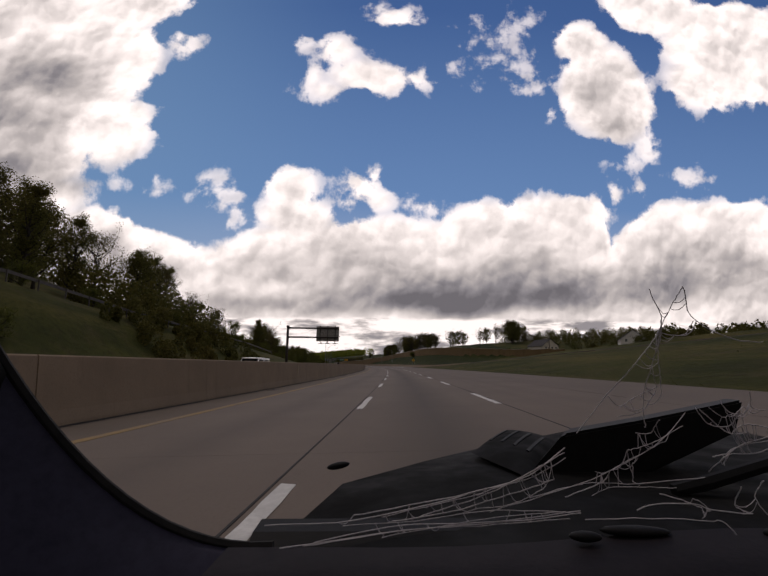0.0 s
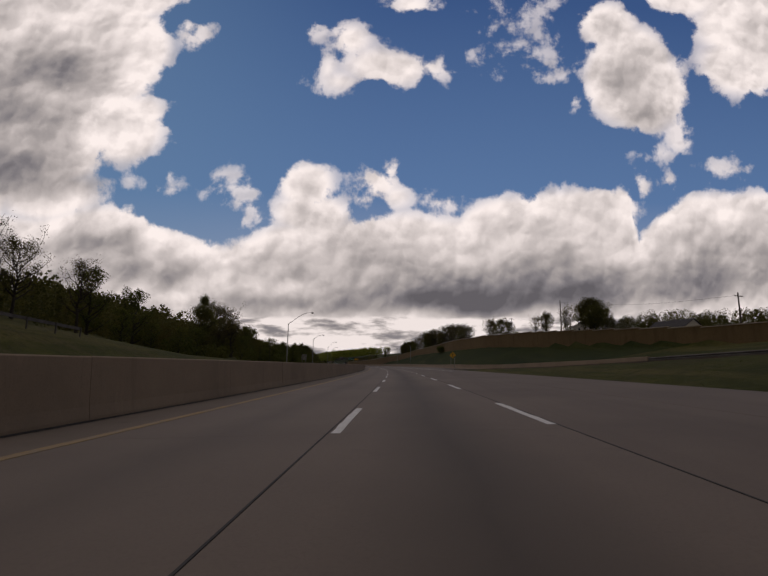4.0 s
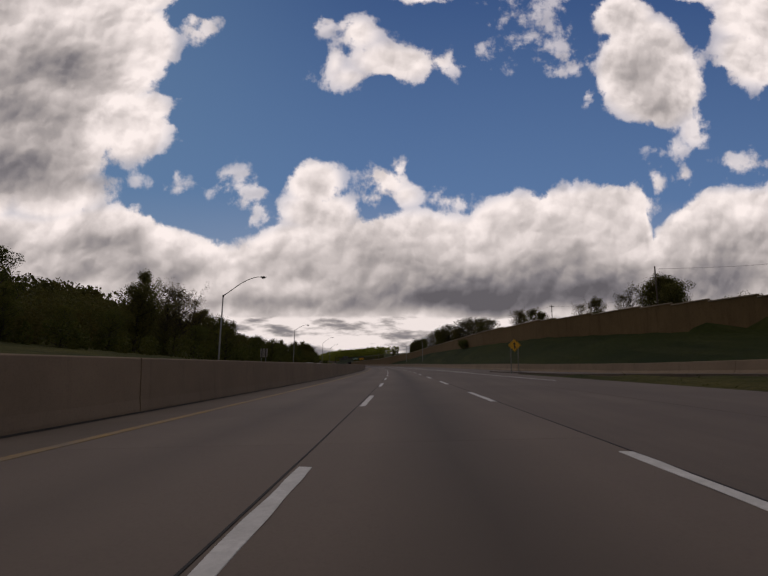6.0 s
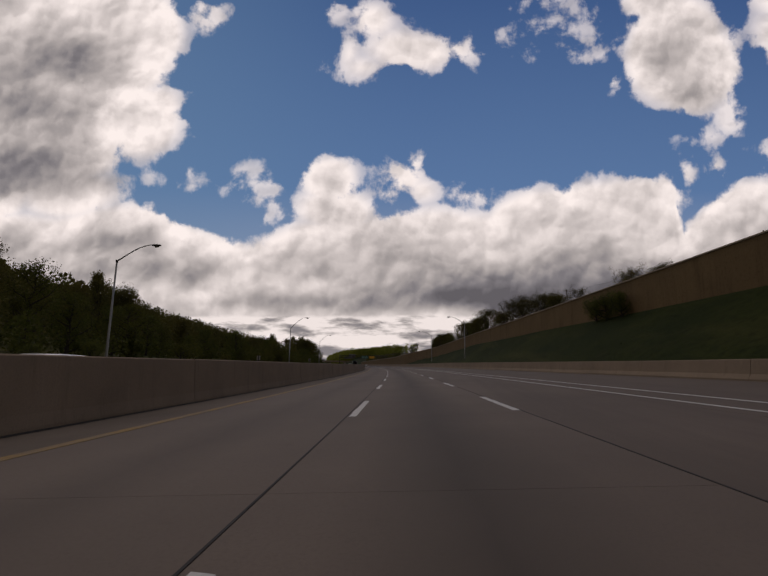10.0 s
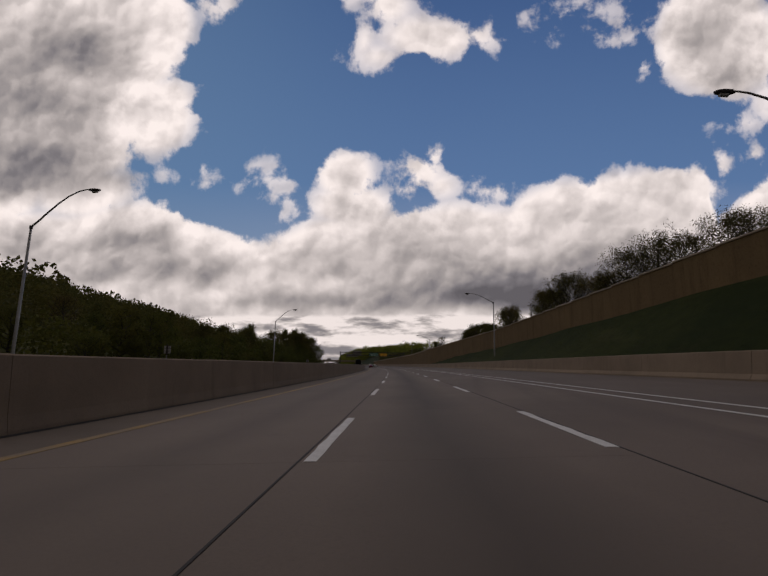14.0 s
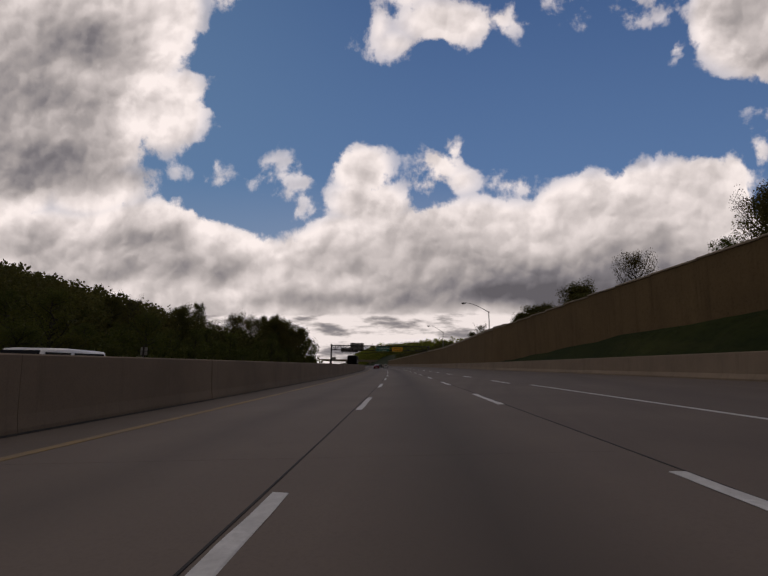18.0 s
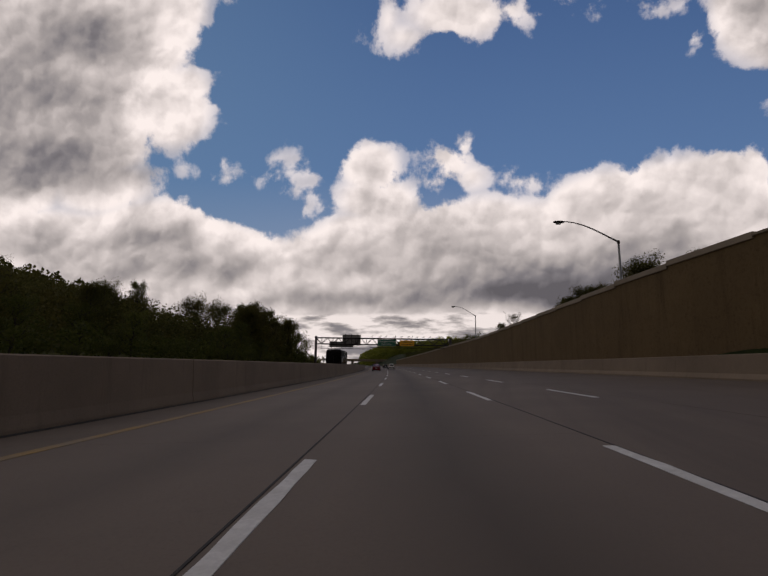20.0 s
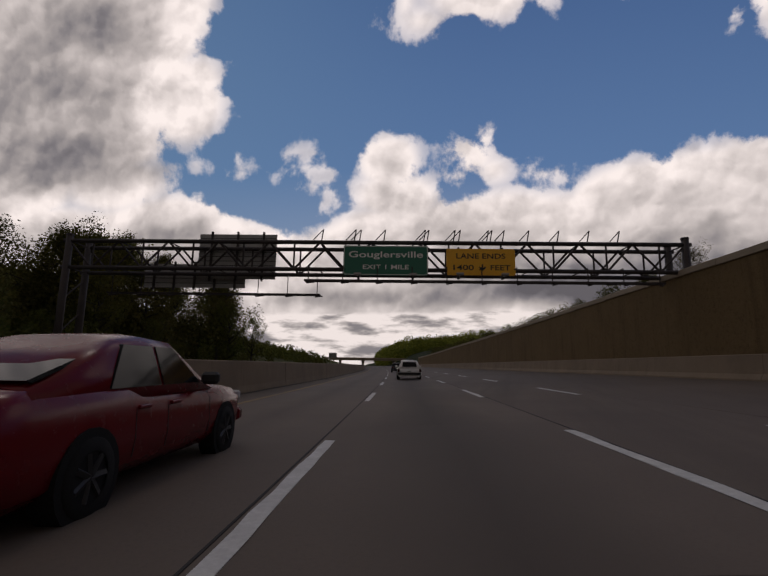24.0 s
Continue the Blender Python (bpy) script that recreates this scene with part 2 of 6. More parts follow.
M_BARK = mottled("bark", (0.055, 0.045, 0.036), (0.030, 0.025, 0.021), 3, 0.95, 15, 0.6, 0.02)
M_LEAF = [leaves("leaf_green", (0.066, 0.082, 0.018), (0.150, 0.160, 0.036), 0.4),
          leaves("leaf_deep", (0.072, 0.078, 0.020), (0.165, 0.155, 0.044), 0.35),
          leaves("leaf_olive", (0.070, 0.066, 0.024), (0.165, 0.140, 0.048), 0.5),
          # Fresh yellow-green, raised further: the sun patch on the hill is in this colour.
          leaves("leaf_fresh_sunlit", (0.15, 0.17, 0.026), (0.36, 0.37, 0.06), 0.05, 0.0)]

# ---- cloudy sky ahead: a far curved backdrop ----


def cloud_sky():
    """Broken cumulus over a long low bank, on a far vault ahead of the road."""
    m = bpy.data.materials.new("cloudy_sky")
    m.use_nodes = True
    t = m.node_tree
    t.nodes.clear()

    def node(kind, op=None, **sets):
        n = t.nodes.new(kind)
        if op:
            n.operation = op
        for k, v in sets.items():
            n.inputs[k].default_value = v
        return n

    def math2(op, a, b=0.0, c=None, clamp=False):
        n = node("ShaderNodeMath", op)
        n.use_clamp = clamp
        for i, v in enumerate((a, b) if c is None else (a, b, c)):
            if isinstance(v, bpy.types.NodeSocket):
                t.links.new(v, n.inputs[i])
            else:
                n.inputs[i].default_value = v
        return n.outputs[0]

    def vec(op, a, b=None, out=0):
        n = node("ShaderNodeVectorMath", op)
        for i, v in enumerate((a, b)):
            if isinstance(v, bpy.types.NodeSocket):
                t.links.new(v, n.inputs[i])
            elif v is not None:
                n.inputs[i].default_value = v
        return n.outputs[out]

    def smooth(x, lo, hi):
        n = node("ShaderNodeMapRange")
        n.interpolation_type = "SMOOTHSTEP"
        n.inputs["From Min"].default_value, n.inputs["From Max"].default_value = lo, hi
        t.links.new(x, n.inputs["Value"])
        return n.outputs[0]

    def fbm(v, scale, detail, rough=0.55):
        n = node("ShaderNodeTexNoise", Scale=scale, Detail=detail, Roughness=rough)
        n.noise_dimensions = "2D"
        t.links.new(v, n.inputs["Vector"])
        return n.outputs[0]

    def puff(v, scale):
        n = node("ShaderNodeTexVoronoi", Scale=scale)
        n.feature, n.voronoi_dimensions = "SMOOTH_F1", "2D"
        n.inputs["Smoothness"].default_value = 0.35
        t.links.new(v, n.inputs["Vector"])
        return n.outputs["Distance"]

    def ramp(x, stops):
        n = node("ShaderNodeValToRGB")
        e = n.color_ramp.elements
        while len(e) < len(stops):
            e.new(0.5)
        for el, (p, c) in zip(e, stops):
            el.position, el.color = p, (*c, 1)
        t.links.new(x, n.inputs[0])
        return n.outputs[0]

    def mixc(a, b, f):
        n = node("ShaderNodeMix")
        n.data_type = "RGBA"
        for v, i in ((f, 0), (a, 6), (b, 7)):
            if isinstance(v, bpy.types.NodeSocket):
                t.links.new(v, n.inputs[i])
            else:
                n.inputs[i].default_value = v if i == 0 else (*v, 1)
        return n.outputs[2]

    # coordinates on the image plane of the camera at s = 272: u to the right, v up
    here = camera_pose(272)
    rot = here.to_3x3()
    geo = node("ShaderNodeNewGeometry").outputs["Position"]
    d = vec("SUBTRACT", geo, tuple(here.translation))
    ahead = vec("DOT_PRODUCT", d, tuple(-rot.col[2]), 1)
    u = math2("DIVIDE", vec("DOT_PRODUCT", d, tuple(rot.col[0]), 1), ahead)
    v = math2("DIVIDE", vec("DOT_PRODUCT", d, tuple(rot.col[1]), 1), ahead)
    comb = node("ShaderNodeCombineXYZ")
    t.links.new(u, comb.inputs[0])
    t.links.new(v, comb.inputs[1])
    uv = comb.outputs[0]

    # wisps bend the outlines
    warp = node("ShaderNodeTexNoise", Scale=4.0, Detail=1.5)
    t.links.new(uv, warp.inputs["Vector"])
    w = vec("SCALE", vec("SUBTRACT", warp.outputs["Color"], (0.5, 0.5, 0.5)))
    w.node.inputs["Scale"].default_value = 0.06
    uvw = vec("ADD", uv, w)
    sep_w = node("ShaderNodeSeparateXYZ")
    t.links.new(uvw, sep_w.inputs[0])

    def blob(at, cu, cv, ru, rv):
        return vec("LENGTH", vec("DIVIDE", vec("SUBTRACT", at, (cu, cv, 0)), (ru, rv, 1.0)), None, 1)

    # the long low bank, from its crest line
    crest = ramp(math2("ADD", math2("MULTIPLY", sep_w.outputs[0], 0.40), 0.5), [(0.5 + 0.40 * U(x), ((640 - y) / 400.0,) * 3) for x, y in CREST])
    crest = math2("ADD", math2("MULTIPLY", crest, 400.0 / 940.0), V(640))
    bank = math2("MINIMUM", math2("MULTIPLY", math2("SUBTRACT", crest, sep_w.outputs[1]), 15.0), 3.0)
    field = bank
    for cu, cv, ru, rv, weight, top in CLOUDS:
        one = math2("MINIMUM", math2("MULTIPLY", math2("SUBTRACT", 1.0, blob(uvw, cu, cv, ru, rv)), weight), top)
        n = node("ShaderNodeMath", "SMOOTH_MAX")
        t.links.new(field, n.inputs[0])
        t.links.new(one, n.inputs[1])
        n.inputs[2].default_value = 0.12
        field = n.outputs[0]
    n_big = fbm(uvw, 10.0, 11.0, 0.63)
    crisp = node("ShaderNodeTexNoise", Scale=26.0, Detail=5.0)
    t.links.new(uv, crisp.inputs["Vector"])
    fray = vec("SCALE", vec("SUBTRACT", crisp.outputs["Color"], (0.5, 0.5, 0.5)))
    fray.node.inputs["Scale"].default_value = 0.035
    uvc = vec("ADD", uvw, fray)
    p1, p2 = puff(uvw, 13.0), puff(uvw, 31.0)
    lumps = math2("SUBTRACT", 0.50, math2("ADD", math2("MULTIPLY", p1, 0.75), math2("MULTIPLY", p2, 0.45)))
    tex = math2("ADD", math2("MULTIPLY", math2("SUBTRACT", n_big, 0.5), 1.45), math2("MULTIPLY", lumps, 0.34))
    dens = math2("ADD", field, tex)
    cover = math2("MULTIPLY", smooth(dens, 0.0, 0.27), math2("ADD", math2("MULTIPLY", smooth(field, -0.15, 0.5), 0.6), 0.4))

    # tones: bright thin rims, greyer hearts, dark bellies; the light comes from above and from the left
    lit1 = math2("SUBTRACT", fbm(uvw, 4.5, 9.0, 0.54), fbm(vec("ADD", uvw, (-0.018, 0.034, 0)), 4.5, 9.0, 0.54))
    lit2 = math2("SUBTRACT", puff(vec("ADD", uvc, (-0.008, 0.015, 0)), 13.0), puff(uvc, 13.0))
    lit3 = math2("SUBTRACT", puff(vec("ADD", uvc, (-0.004, 0.007, 0)), 29.0), puff(uvc, 29.0))
    lit2 = math2("ADD", lit2, math2("MULTIPLY", lit3, 0.7))
    grain = math2("MULTIPLY", math2("SUBTRACT", fbm(uvw, 11.0, 8.0, 0.6), 0.5), 0.13)
    lit = math2("ADD", grain, math2("ADD", math2("MULTIPLY", lit1, 0.44), math2("MULTIPLY", lit2, 0.22)))
    heart = smooth(dens, 0.2, 1.3)
    shade = math2("SUBTRACT", 0.975, math2("MULTIPLY", heart, 0.10))
    shade = math2("SUBTRACT", shade, math2("MULTIPLY", math2("MULTIPLY", heart, smooth(fbm(uvw, 3.0, 6.0, 0.55), 0.40, 0.68)), 0.10))
    shade = math2("ADD", shade, lit)
    loose = vec("ADD", uv, vec("SCALE", w))
    loose.node.inputs[1].links[0].from_node.inputs["Scale"].default_value = 1.3
    for cu, cv, ru, rv, weight in SHADES:
        shade = math2("SUBTRACT", shade, math2("MULTIPLY", math2("SUBTRACT", 1.0, smooth(blob(loose, cu, cv, ru, rv), 0.15, 1.3)), weight))
    # under the flat base of the bank: paler far cloud in broken streaks
    flat = fbm(vec("MULTIPLY", uv, (1.0, 4.2, 1.0)), 5.0, 7.0, 0.58)
    wob = math2("ADD", v, math2("MULTIPLY", math2("SUBTRACT", fbm(vec("MULTIPLY", uv, (1.0, 2.5, 1.0)), 5.0, 7.0, 0.6), 0.5), 0.034))
    under = math2("SUBTRACT", 1.0, smooth(wob, V(649), V(640)))
    streak = math2("SUBTRACT", 0.94, math2("MULTIPLY", smooth(flat, 0.46, 0.62), 0.42))
    n = node("ShaderNodeMix")
    t.links.new(under, n.inputs[0])
    t.links.new(shade, n.inputs[2])
    t.links.new(streak, n.inputs[3])
    shade = math2("MAXIMUM", math2("MINIMUM", n.outputs[0], 1.0), 0.38)
    tone = ramp(shade, ((0.2, (0.034, 0.034, 0.038)), (0.35, (0.098, 0.098, 0.110)), (0.5, (0.200, 0.200, 0.214)), (0.65, (0.370, 0.360, 0.354)), (0.8, (0.588, 0.570, 0.553)), (0.92, (0.805, 0.780, 0.754)), (1.0, (0.95, 0.92, 0.885))))
    blue = ramp(math2("ADD", math2("MULTIPLY", v, 0.9), 0.1), ((0.0, (0.36, 0.43, 0.53)), (0.3, (0.092, 0.190, 0.370)), (0.75, (0.038, 0.094, 0.240)), (1.0, (0.028, 0.076, 0.208))))
    blue = mixc(blue, (0.122, 0.240, 0.385), math2("MULTIPLY", smooth(math2("MULTIPLY", u, -1.0), -0.15, 0.6), 0.45))
    col = mixc(blue, tone, cover)
    em = node("ShaderNodeEmission", Strength=SKY_GLOW)
    t.links.new(col, em.inputs[0])
    out = node("ShaderNodeOutputMaterial")
    t.links.new(em.outputs[0], out.inputs[0])
    return m


def U(x):
    return (x - 784) / 940.0


def V(y):
    return (588 - y) / 940.0


SKY_GLOW = 1.0
# crest of the long cloud bank, in image positions of the camera at s = 272
CREST = ((-350, 400), (0, 412), (120, 415), (200, 402), (285, 398), (335, 412), (400, 440), (480, 466), (525, 482), (560, 466), (610, 448), (700, 425), (795, 418),
         (900, 405), (1030, 414), (1060, 392), (1110, 370), (1180, 362), (1225, 346), (1300, 338), (1388, 342), (1418, 372), (1432, 440), (1455, 420), (1500, 386), (1560, 350), (1760, 335), (1900, 335))
# centre, half-widths, edge and thickness of the other clouds, fitted to that view, as tangents to right and up
CLOUDS = [(U(x), V(y), rx / 940.0, ry / 940.0, min(rx, ry) / 66.0 * w, top) for x, y, rx, ry, w, top in (
    (110, 80, 270, 230, 1, 3), (60, 290, 240, 125, 1, 3), (290, 245, 112, 92, 1, 3), (300, 50, 92, 105, 1, 3), (345, 215, 52, 58, 1, 3), (-220, 150, 400, 400, 1, 3), (150, -170, 330, 200, 1, 3), (150, 390, 140, 60, 1, 2),
    (440, 15, 50, 42, 0.8, 0.25), (402, 345, 16, 16, 0.6, 0.12), (412, 375, 14, 20, 0.6, 0.12), (320, 358, 14, 14, 0.6, 0.12), (522, 362, 46, 28, 0.8, 0.10), (556, 398, 46, 40, 0.8, 0.14), (584, 430, 36, 30, 0.8, 0.12),
    (690, 372, 66, 64, 1.1, 3), (705, 428, 100, 56, 1.2, 3), (668, 352, 34, 34, 1, 2), (845, 362, 62, 46, 1, 0.8), (872, 328, 30, 32, 1, 0.6), (885, 385, 50, 36, 0.9, 0.7), (985, 396, 80, 28, 0.6, 0.25), (820, 392, 40, 26, 0.9, 0.5),
    (778, 32, 56, 48, 0.9, 0.7), (728, 105, 30, 50, 0.8, 0.5), (760, 128, 72, 30, 0.9, 0.8), (860, 88, 122, 56, 1, 1.2), (958, 86, 62, 36, 0.8, 0.5), (915, -70, 60, 46, 0.8, 0.5), (700, 15, 32, 30, 0.7, 0.15),
    (1165, 55, 112, 36, 0.6, 0.04), (1232, 70, 52, 30, 0.7, 0.08), (1170, -40, 110, 70, 0.5, 0.02), (1420, 85, 122, 140, 1, 3), (1445, 178, 98, 56, 1, 3), (1500, 120, 78, 108, 0.8, 0.6), (1292, 146, 28, 22, 0.7, 0.25), (1535, 220, 44, 52, 0.7, 0.25), (1370, -30, 90, 70, 1, 2),
    (1800, -60, 230, 150, 1, 3), (1690, 45, 110, 80, 1, 2), (1560, -170, 150, 100, 1, 3), (1395, 390, 50, 54, 1, 3), (1440, 350, 32, 42, 0.8, 0.35), (1508, 330, 34, 24, 0.8, 0.3), (1490, 265, 40, 22, 0.6, 0.16), (1640, 300, 60, 30, 0.6, 0.2))]
# grey bellies of the clouds, and (below nought) their brightest heads
SHADES = [(U(x), V(y), rx / 940.0, ry / 940.0, w) for x, y, rx, ry, w in (
    (70, 352, 250, 66, 0.33), (40, 245, 200, 95, 0.19), (60, 100, 200, 130, 0.19), (200, 120, 90, 60, 0.12), (-200, 250, 250, 200, 0.12), (290, 230, 80, 70, -0.08), (320, 40, 70, 90, -0.08), (90, 0, 110, 40, -0.10), (140, 185, 50, 34, -0.10),
    (245, 490, 120, 42, 0.20), (330, 550, 190, 44, 0.20), (130, 545, 130, 44, 0.14), (0, 480, 120, 50, 0.10), (770, 455, 120, 36, 0.10), (880, 505, 130, 42, 0.15), (950, 558, 220, 40, 0.15), (640, 545, 140, 36, 0.10),
    (860, 612, 360, 36, 0.27), (560, 612, 130, 24, 0.14), (1090, 592, 230, 58, 0.25), (1130, 602, 230, 50, 0.10), (1010, 616, 240, 26, 0.06), (1290, 586, 140, 46, 0.15), (1250, 505, 130, 50, 0.13), (1180, 535, 120, 40, 0.12), (1450, 560, 240, 66, 0.28), (1700, 520, 200, 90, 0.22),
    (1440, 195, 95, 56, 0.16), (1520, 60, 70, 90, 0.10), (1400, 110, 80, 80, 0.06), (870, 118, 90, 22, 0.10), (1180, 66, 90, 30, 0.14), (700, 400, 60, 44, 0.07), (850, 392, 60, 26, 0.09), (1500, 460, 60, 40, 0.08))]


def sky_vault():
    here = place(272, 0, 0)
    turn = 272 / BEND
    profile = ((4250, -260), (4250, 500), (4150, 950), (3850, 1350), (3200, 1620), (2500, 1700), (1800, 1720), (1250, 1720))
    V_, F_ = [], []
    cols = 41
    for r, z in profile:
        for k in range(cols):
            a = radians(-68 + 136 * k / (cols - 1)) - turn
            k_far = float(np.interp(-68 + 136 * k / (cols - 1), (-45, -15, 0, 15, 32), (0.62, 0.78, 0.92, 1.0, 1.03)))
            V_.append((here.x + r * k_far * math.sin(a), here.y + r * k_far * math.cos(a), z * k_far))
    for j in range(len(profile) - 1):
        for k in range(cols - 1):
            a = j * cols + k
            F_.append((a, a + 1, a + cols + 1, a + cols))
    ob = obj("backdrop_sky", mesh_of("backdrop_sky", V_, F_, cloud_sky(), True))
    tagged(ob, "blue sky with broken white and grey cumulus clouds", "sky", "", "structure")


sky_vault()

# ---- large structure: ground, road, barriers, sound wall ----
LINE_L, LINE_R, LINE_3, YELLOW, MEDIAN, VERGE = -1.06, 2.62, 6.3, -5.25, -7.1, 15.0
PERIOD, PHASE = 12.19, 4.4
# sound wall along the outer side: s, lat, foot, top
WALL = ((150, 42, 4.3, 6.9), (180, 33, 5.2, 8.4), (215, 26.5, 6.4, 9.5), (250, 23.5, 6.6, 9.9), (340, 22.5, 7.0, 9.7), (400, 20.5, 5.0, 8.3), (440, 18.6, 4.0, 7.9), (480, 15.7, 1.6, 6.9), (530, 15.6, 1.6, 6.1), (570, 15.6, 1.6, 6.2), (660, 15.6, 1.6, 5.5), (760, 15.9, 1.6, 4.0))
# slip road that comes down from the right and joins: s, lat, z
RAMP = ((-60, 64, 8.0), (0, 51, 6.5), (40, 42, 5.2), (80, 31, 3.5), (110, 24.5, 2.3), (140, 19.0, 1.2), (170, 14.9, 0.64), (200, 12.9, 0.55), (230, 12.6, 0.55))
LEFT_NEAR = ((-150, 13), (0, 13), (80, 11.5), (120, 9), (170, 5), (220, 3.0), (700, 3.0), (1000, 2))
LEFT_MID = ((-150, 20), (100, 20), (150, 16), (200, 8), (300, 5.5), (420, 6.5), (520, 9), (640, 9), (800, 6))
LEFT_HIGH = ((-150, 30), (100, 28), (200, 20), (400, 24), (540, 28), (640, 24), (710, 25), (800, 26), (900, 14))


def road_edge(s):
    """Outer edge of the paved main road."""
    return 10.9 if s < 176 else float(np.interp(s, (176, 192), (10.9, VERGE)))


def barrier_height(s):
    return float(np.interp(s, (150, 250, 340, 380, 480), (0.85, 0.95, 1.35, 1.35, 1.15)))


def ground_z(s, lat):
    if lat < -20.4:
        n, m, h = lerp_table(LEFT_NEAR, s)[0], lerp_table(LEFT_MID, s)[0], lerp_table(LEFT_HIGH, s)[0]
        return float(np.interp(-lat, (20.4, 22, 28, 35, 60, 80, 150, 320, 700, 1900), (-0.45, 0.3, 0.9, float(np.interp(s, (-100, 40, 60, 113, 128, 180, 220), (9.5, 8.3, 7.0, 5.4, 4.6, 1.9, 1.2))), n, m, h, h + float(np.interp(s, (300, 700, 1100), (24, 46, 40))), 72, 75)))
    if lat < -8:
        return -0.65
    rx, rz = lerp_table(RAMP, s)
    wx, wf, wt = lerp_table(WALL, s)
    e = road_edge(s)
    far = float(np.interp(s, (0, 150, 205, 250, 300, 700, 900), (6, 6.2, 7.2, 8.8, wt - 0.6, wt, 6)))
    lift = float(np.interp(s, (200, 270), (0, 4)))
    if s < 185:
        k = [(e - 0.6, road_z(e) - 0.3), (e, road_z(e) - 0.03), (e + 0.6, road_z(e) - 0.05)]
        if rx - 2.8 > e + 1.0:
            k += [(rx - 2.8, rz - 0.02), (rx - 2.2, rz - 0.3), (rx + 2.6, rz - 0.3), (rx + 3.3, rz - 0.02)]
        else:
            k += [(rx + 2.6, rz - 0.3), (rx + 3.3, rz - 0.02)]
        wx = max(wx, rx + 8)
        if s < 150:
            wf = wt = float(np.interp(s, (0, 150), (7.2, wf)))
            far = min(far, wt) + 0.4
        k += [(wx, wf), (wx + 0.6, max(wf, wt - 1.6)), (wx + 25, far), (130, far + 3), (330, 24), (900, 48), (3600, 60)]
    else:
        h = road_z(VERGE) + barrier_height(s)
        b = VERGE + 0.45 + float(np.interp(s, (185, 206), (2.2, 0)))
        k = [(b - 0.4, road_z(VERGE) - 0.3), (b, h - 0.22), (max(wx, b + 0.8), max(wf, h - 0.2)), (max(wx, b + 0.8) + 1.7, max(wf, h - 0.2)), (max(wx, b + 0.8) + 3.2, max(wf, wt - 1.3)), (wx + 25, far + lift), (90, far + lift * 2), (330, 28), (900, 48), (3600, 60)]
    if lat <= k[0][0]:
        return road_z(lat) - 0.3
    hill = 6.0 * float(np.interp(s, (740, 860, 1300, 1900), (0, 1, 1, 0))) * float(np.interp(lat, (20, 45, 120, 500), (0, 0.5, 1, 0.5)))
    return hill + float(np.interp(lat, [a for a, _ in k], [b for _, b in k]))


def build_ground():
    ss = [-900, -500, -250, -120, -80, -60] + [-50 + 6 * i for i in range(142)] + [820, 850, 900, 960, 1050, 1200, 1400, 1700, 2100, 2600, 3200, 4000, 5200]
    lats = [-1950, -1400, -900, -600, -420, -320, -240, -190, -150, -125, -105, -90, -80, -70, -60, -52, -45, -38, -33, -30, -27, -24.5, -23, -22, -21, -20.45, -20.35, -8.1, -7.9, 8]
    lats += sorted([9.5 + 0.75 * i for i in range(48)] + [VERGE + 0.06, VERGE + 0.44]) + [46, 49, 53, 58, 64, 72, 82, 95, 110, 130, 160, 210, 270, 340, 450, 650, 900, 1400, 2200, 3500]
    V_ = []
    for s in ss:
        for la in lats:
            z = ground_z(s, la)
            if abs(la) > 24:
                w = min(1.0, (abs(la) - 24) / 60.0)
                z += w * (1.2 * noise.noise((s * 0.03, la * 0.03, 1.0)) + 0.35 * noise.noise((s * 0.13, la * 0.13, 5.0)))
                if abs(la) > 150:
                    z += 9 * noise.noise((s * 0.004, la * 0.004, 3.0)) * min(1, (abs(la) - 150) / 200)
            V_.append(place(s, la, z))
    n = len(lats)
    F_ = [(i * n + j, i * n + j + 1, (i + 1) * n + j + 1, (i + 1) * n + j) for i in range(len(ss) - 1) for j in range(n - 1)]
    on_bank = [1 if ss[i] > 150 and 14 < lats[j] < 60 else 0 for i in range(len(ss) - 1) for j in range(n - 1)]
    ob = obj("ground", mesh_of("ground", V_, F_, [M_GRASS, M_BANK], True, on_bank))
    tagged(ob, "rough green verge and hillside grass", "ground", "", "structure")


build_ground()


def turn_to(s):
    """Carries a piece built at the road's start along the bend."""
    a, on = bend_to(s)
    return Matrix.Translation((-BEND - on * math.sin(a), on * math.cos(a), 0)) @ Matrix.Rotation(a, 4, "Z") @ Matrix.Translation((BEND, 0, 0))


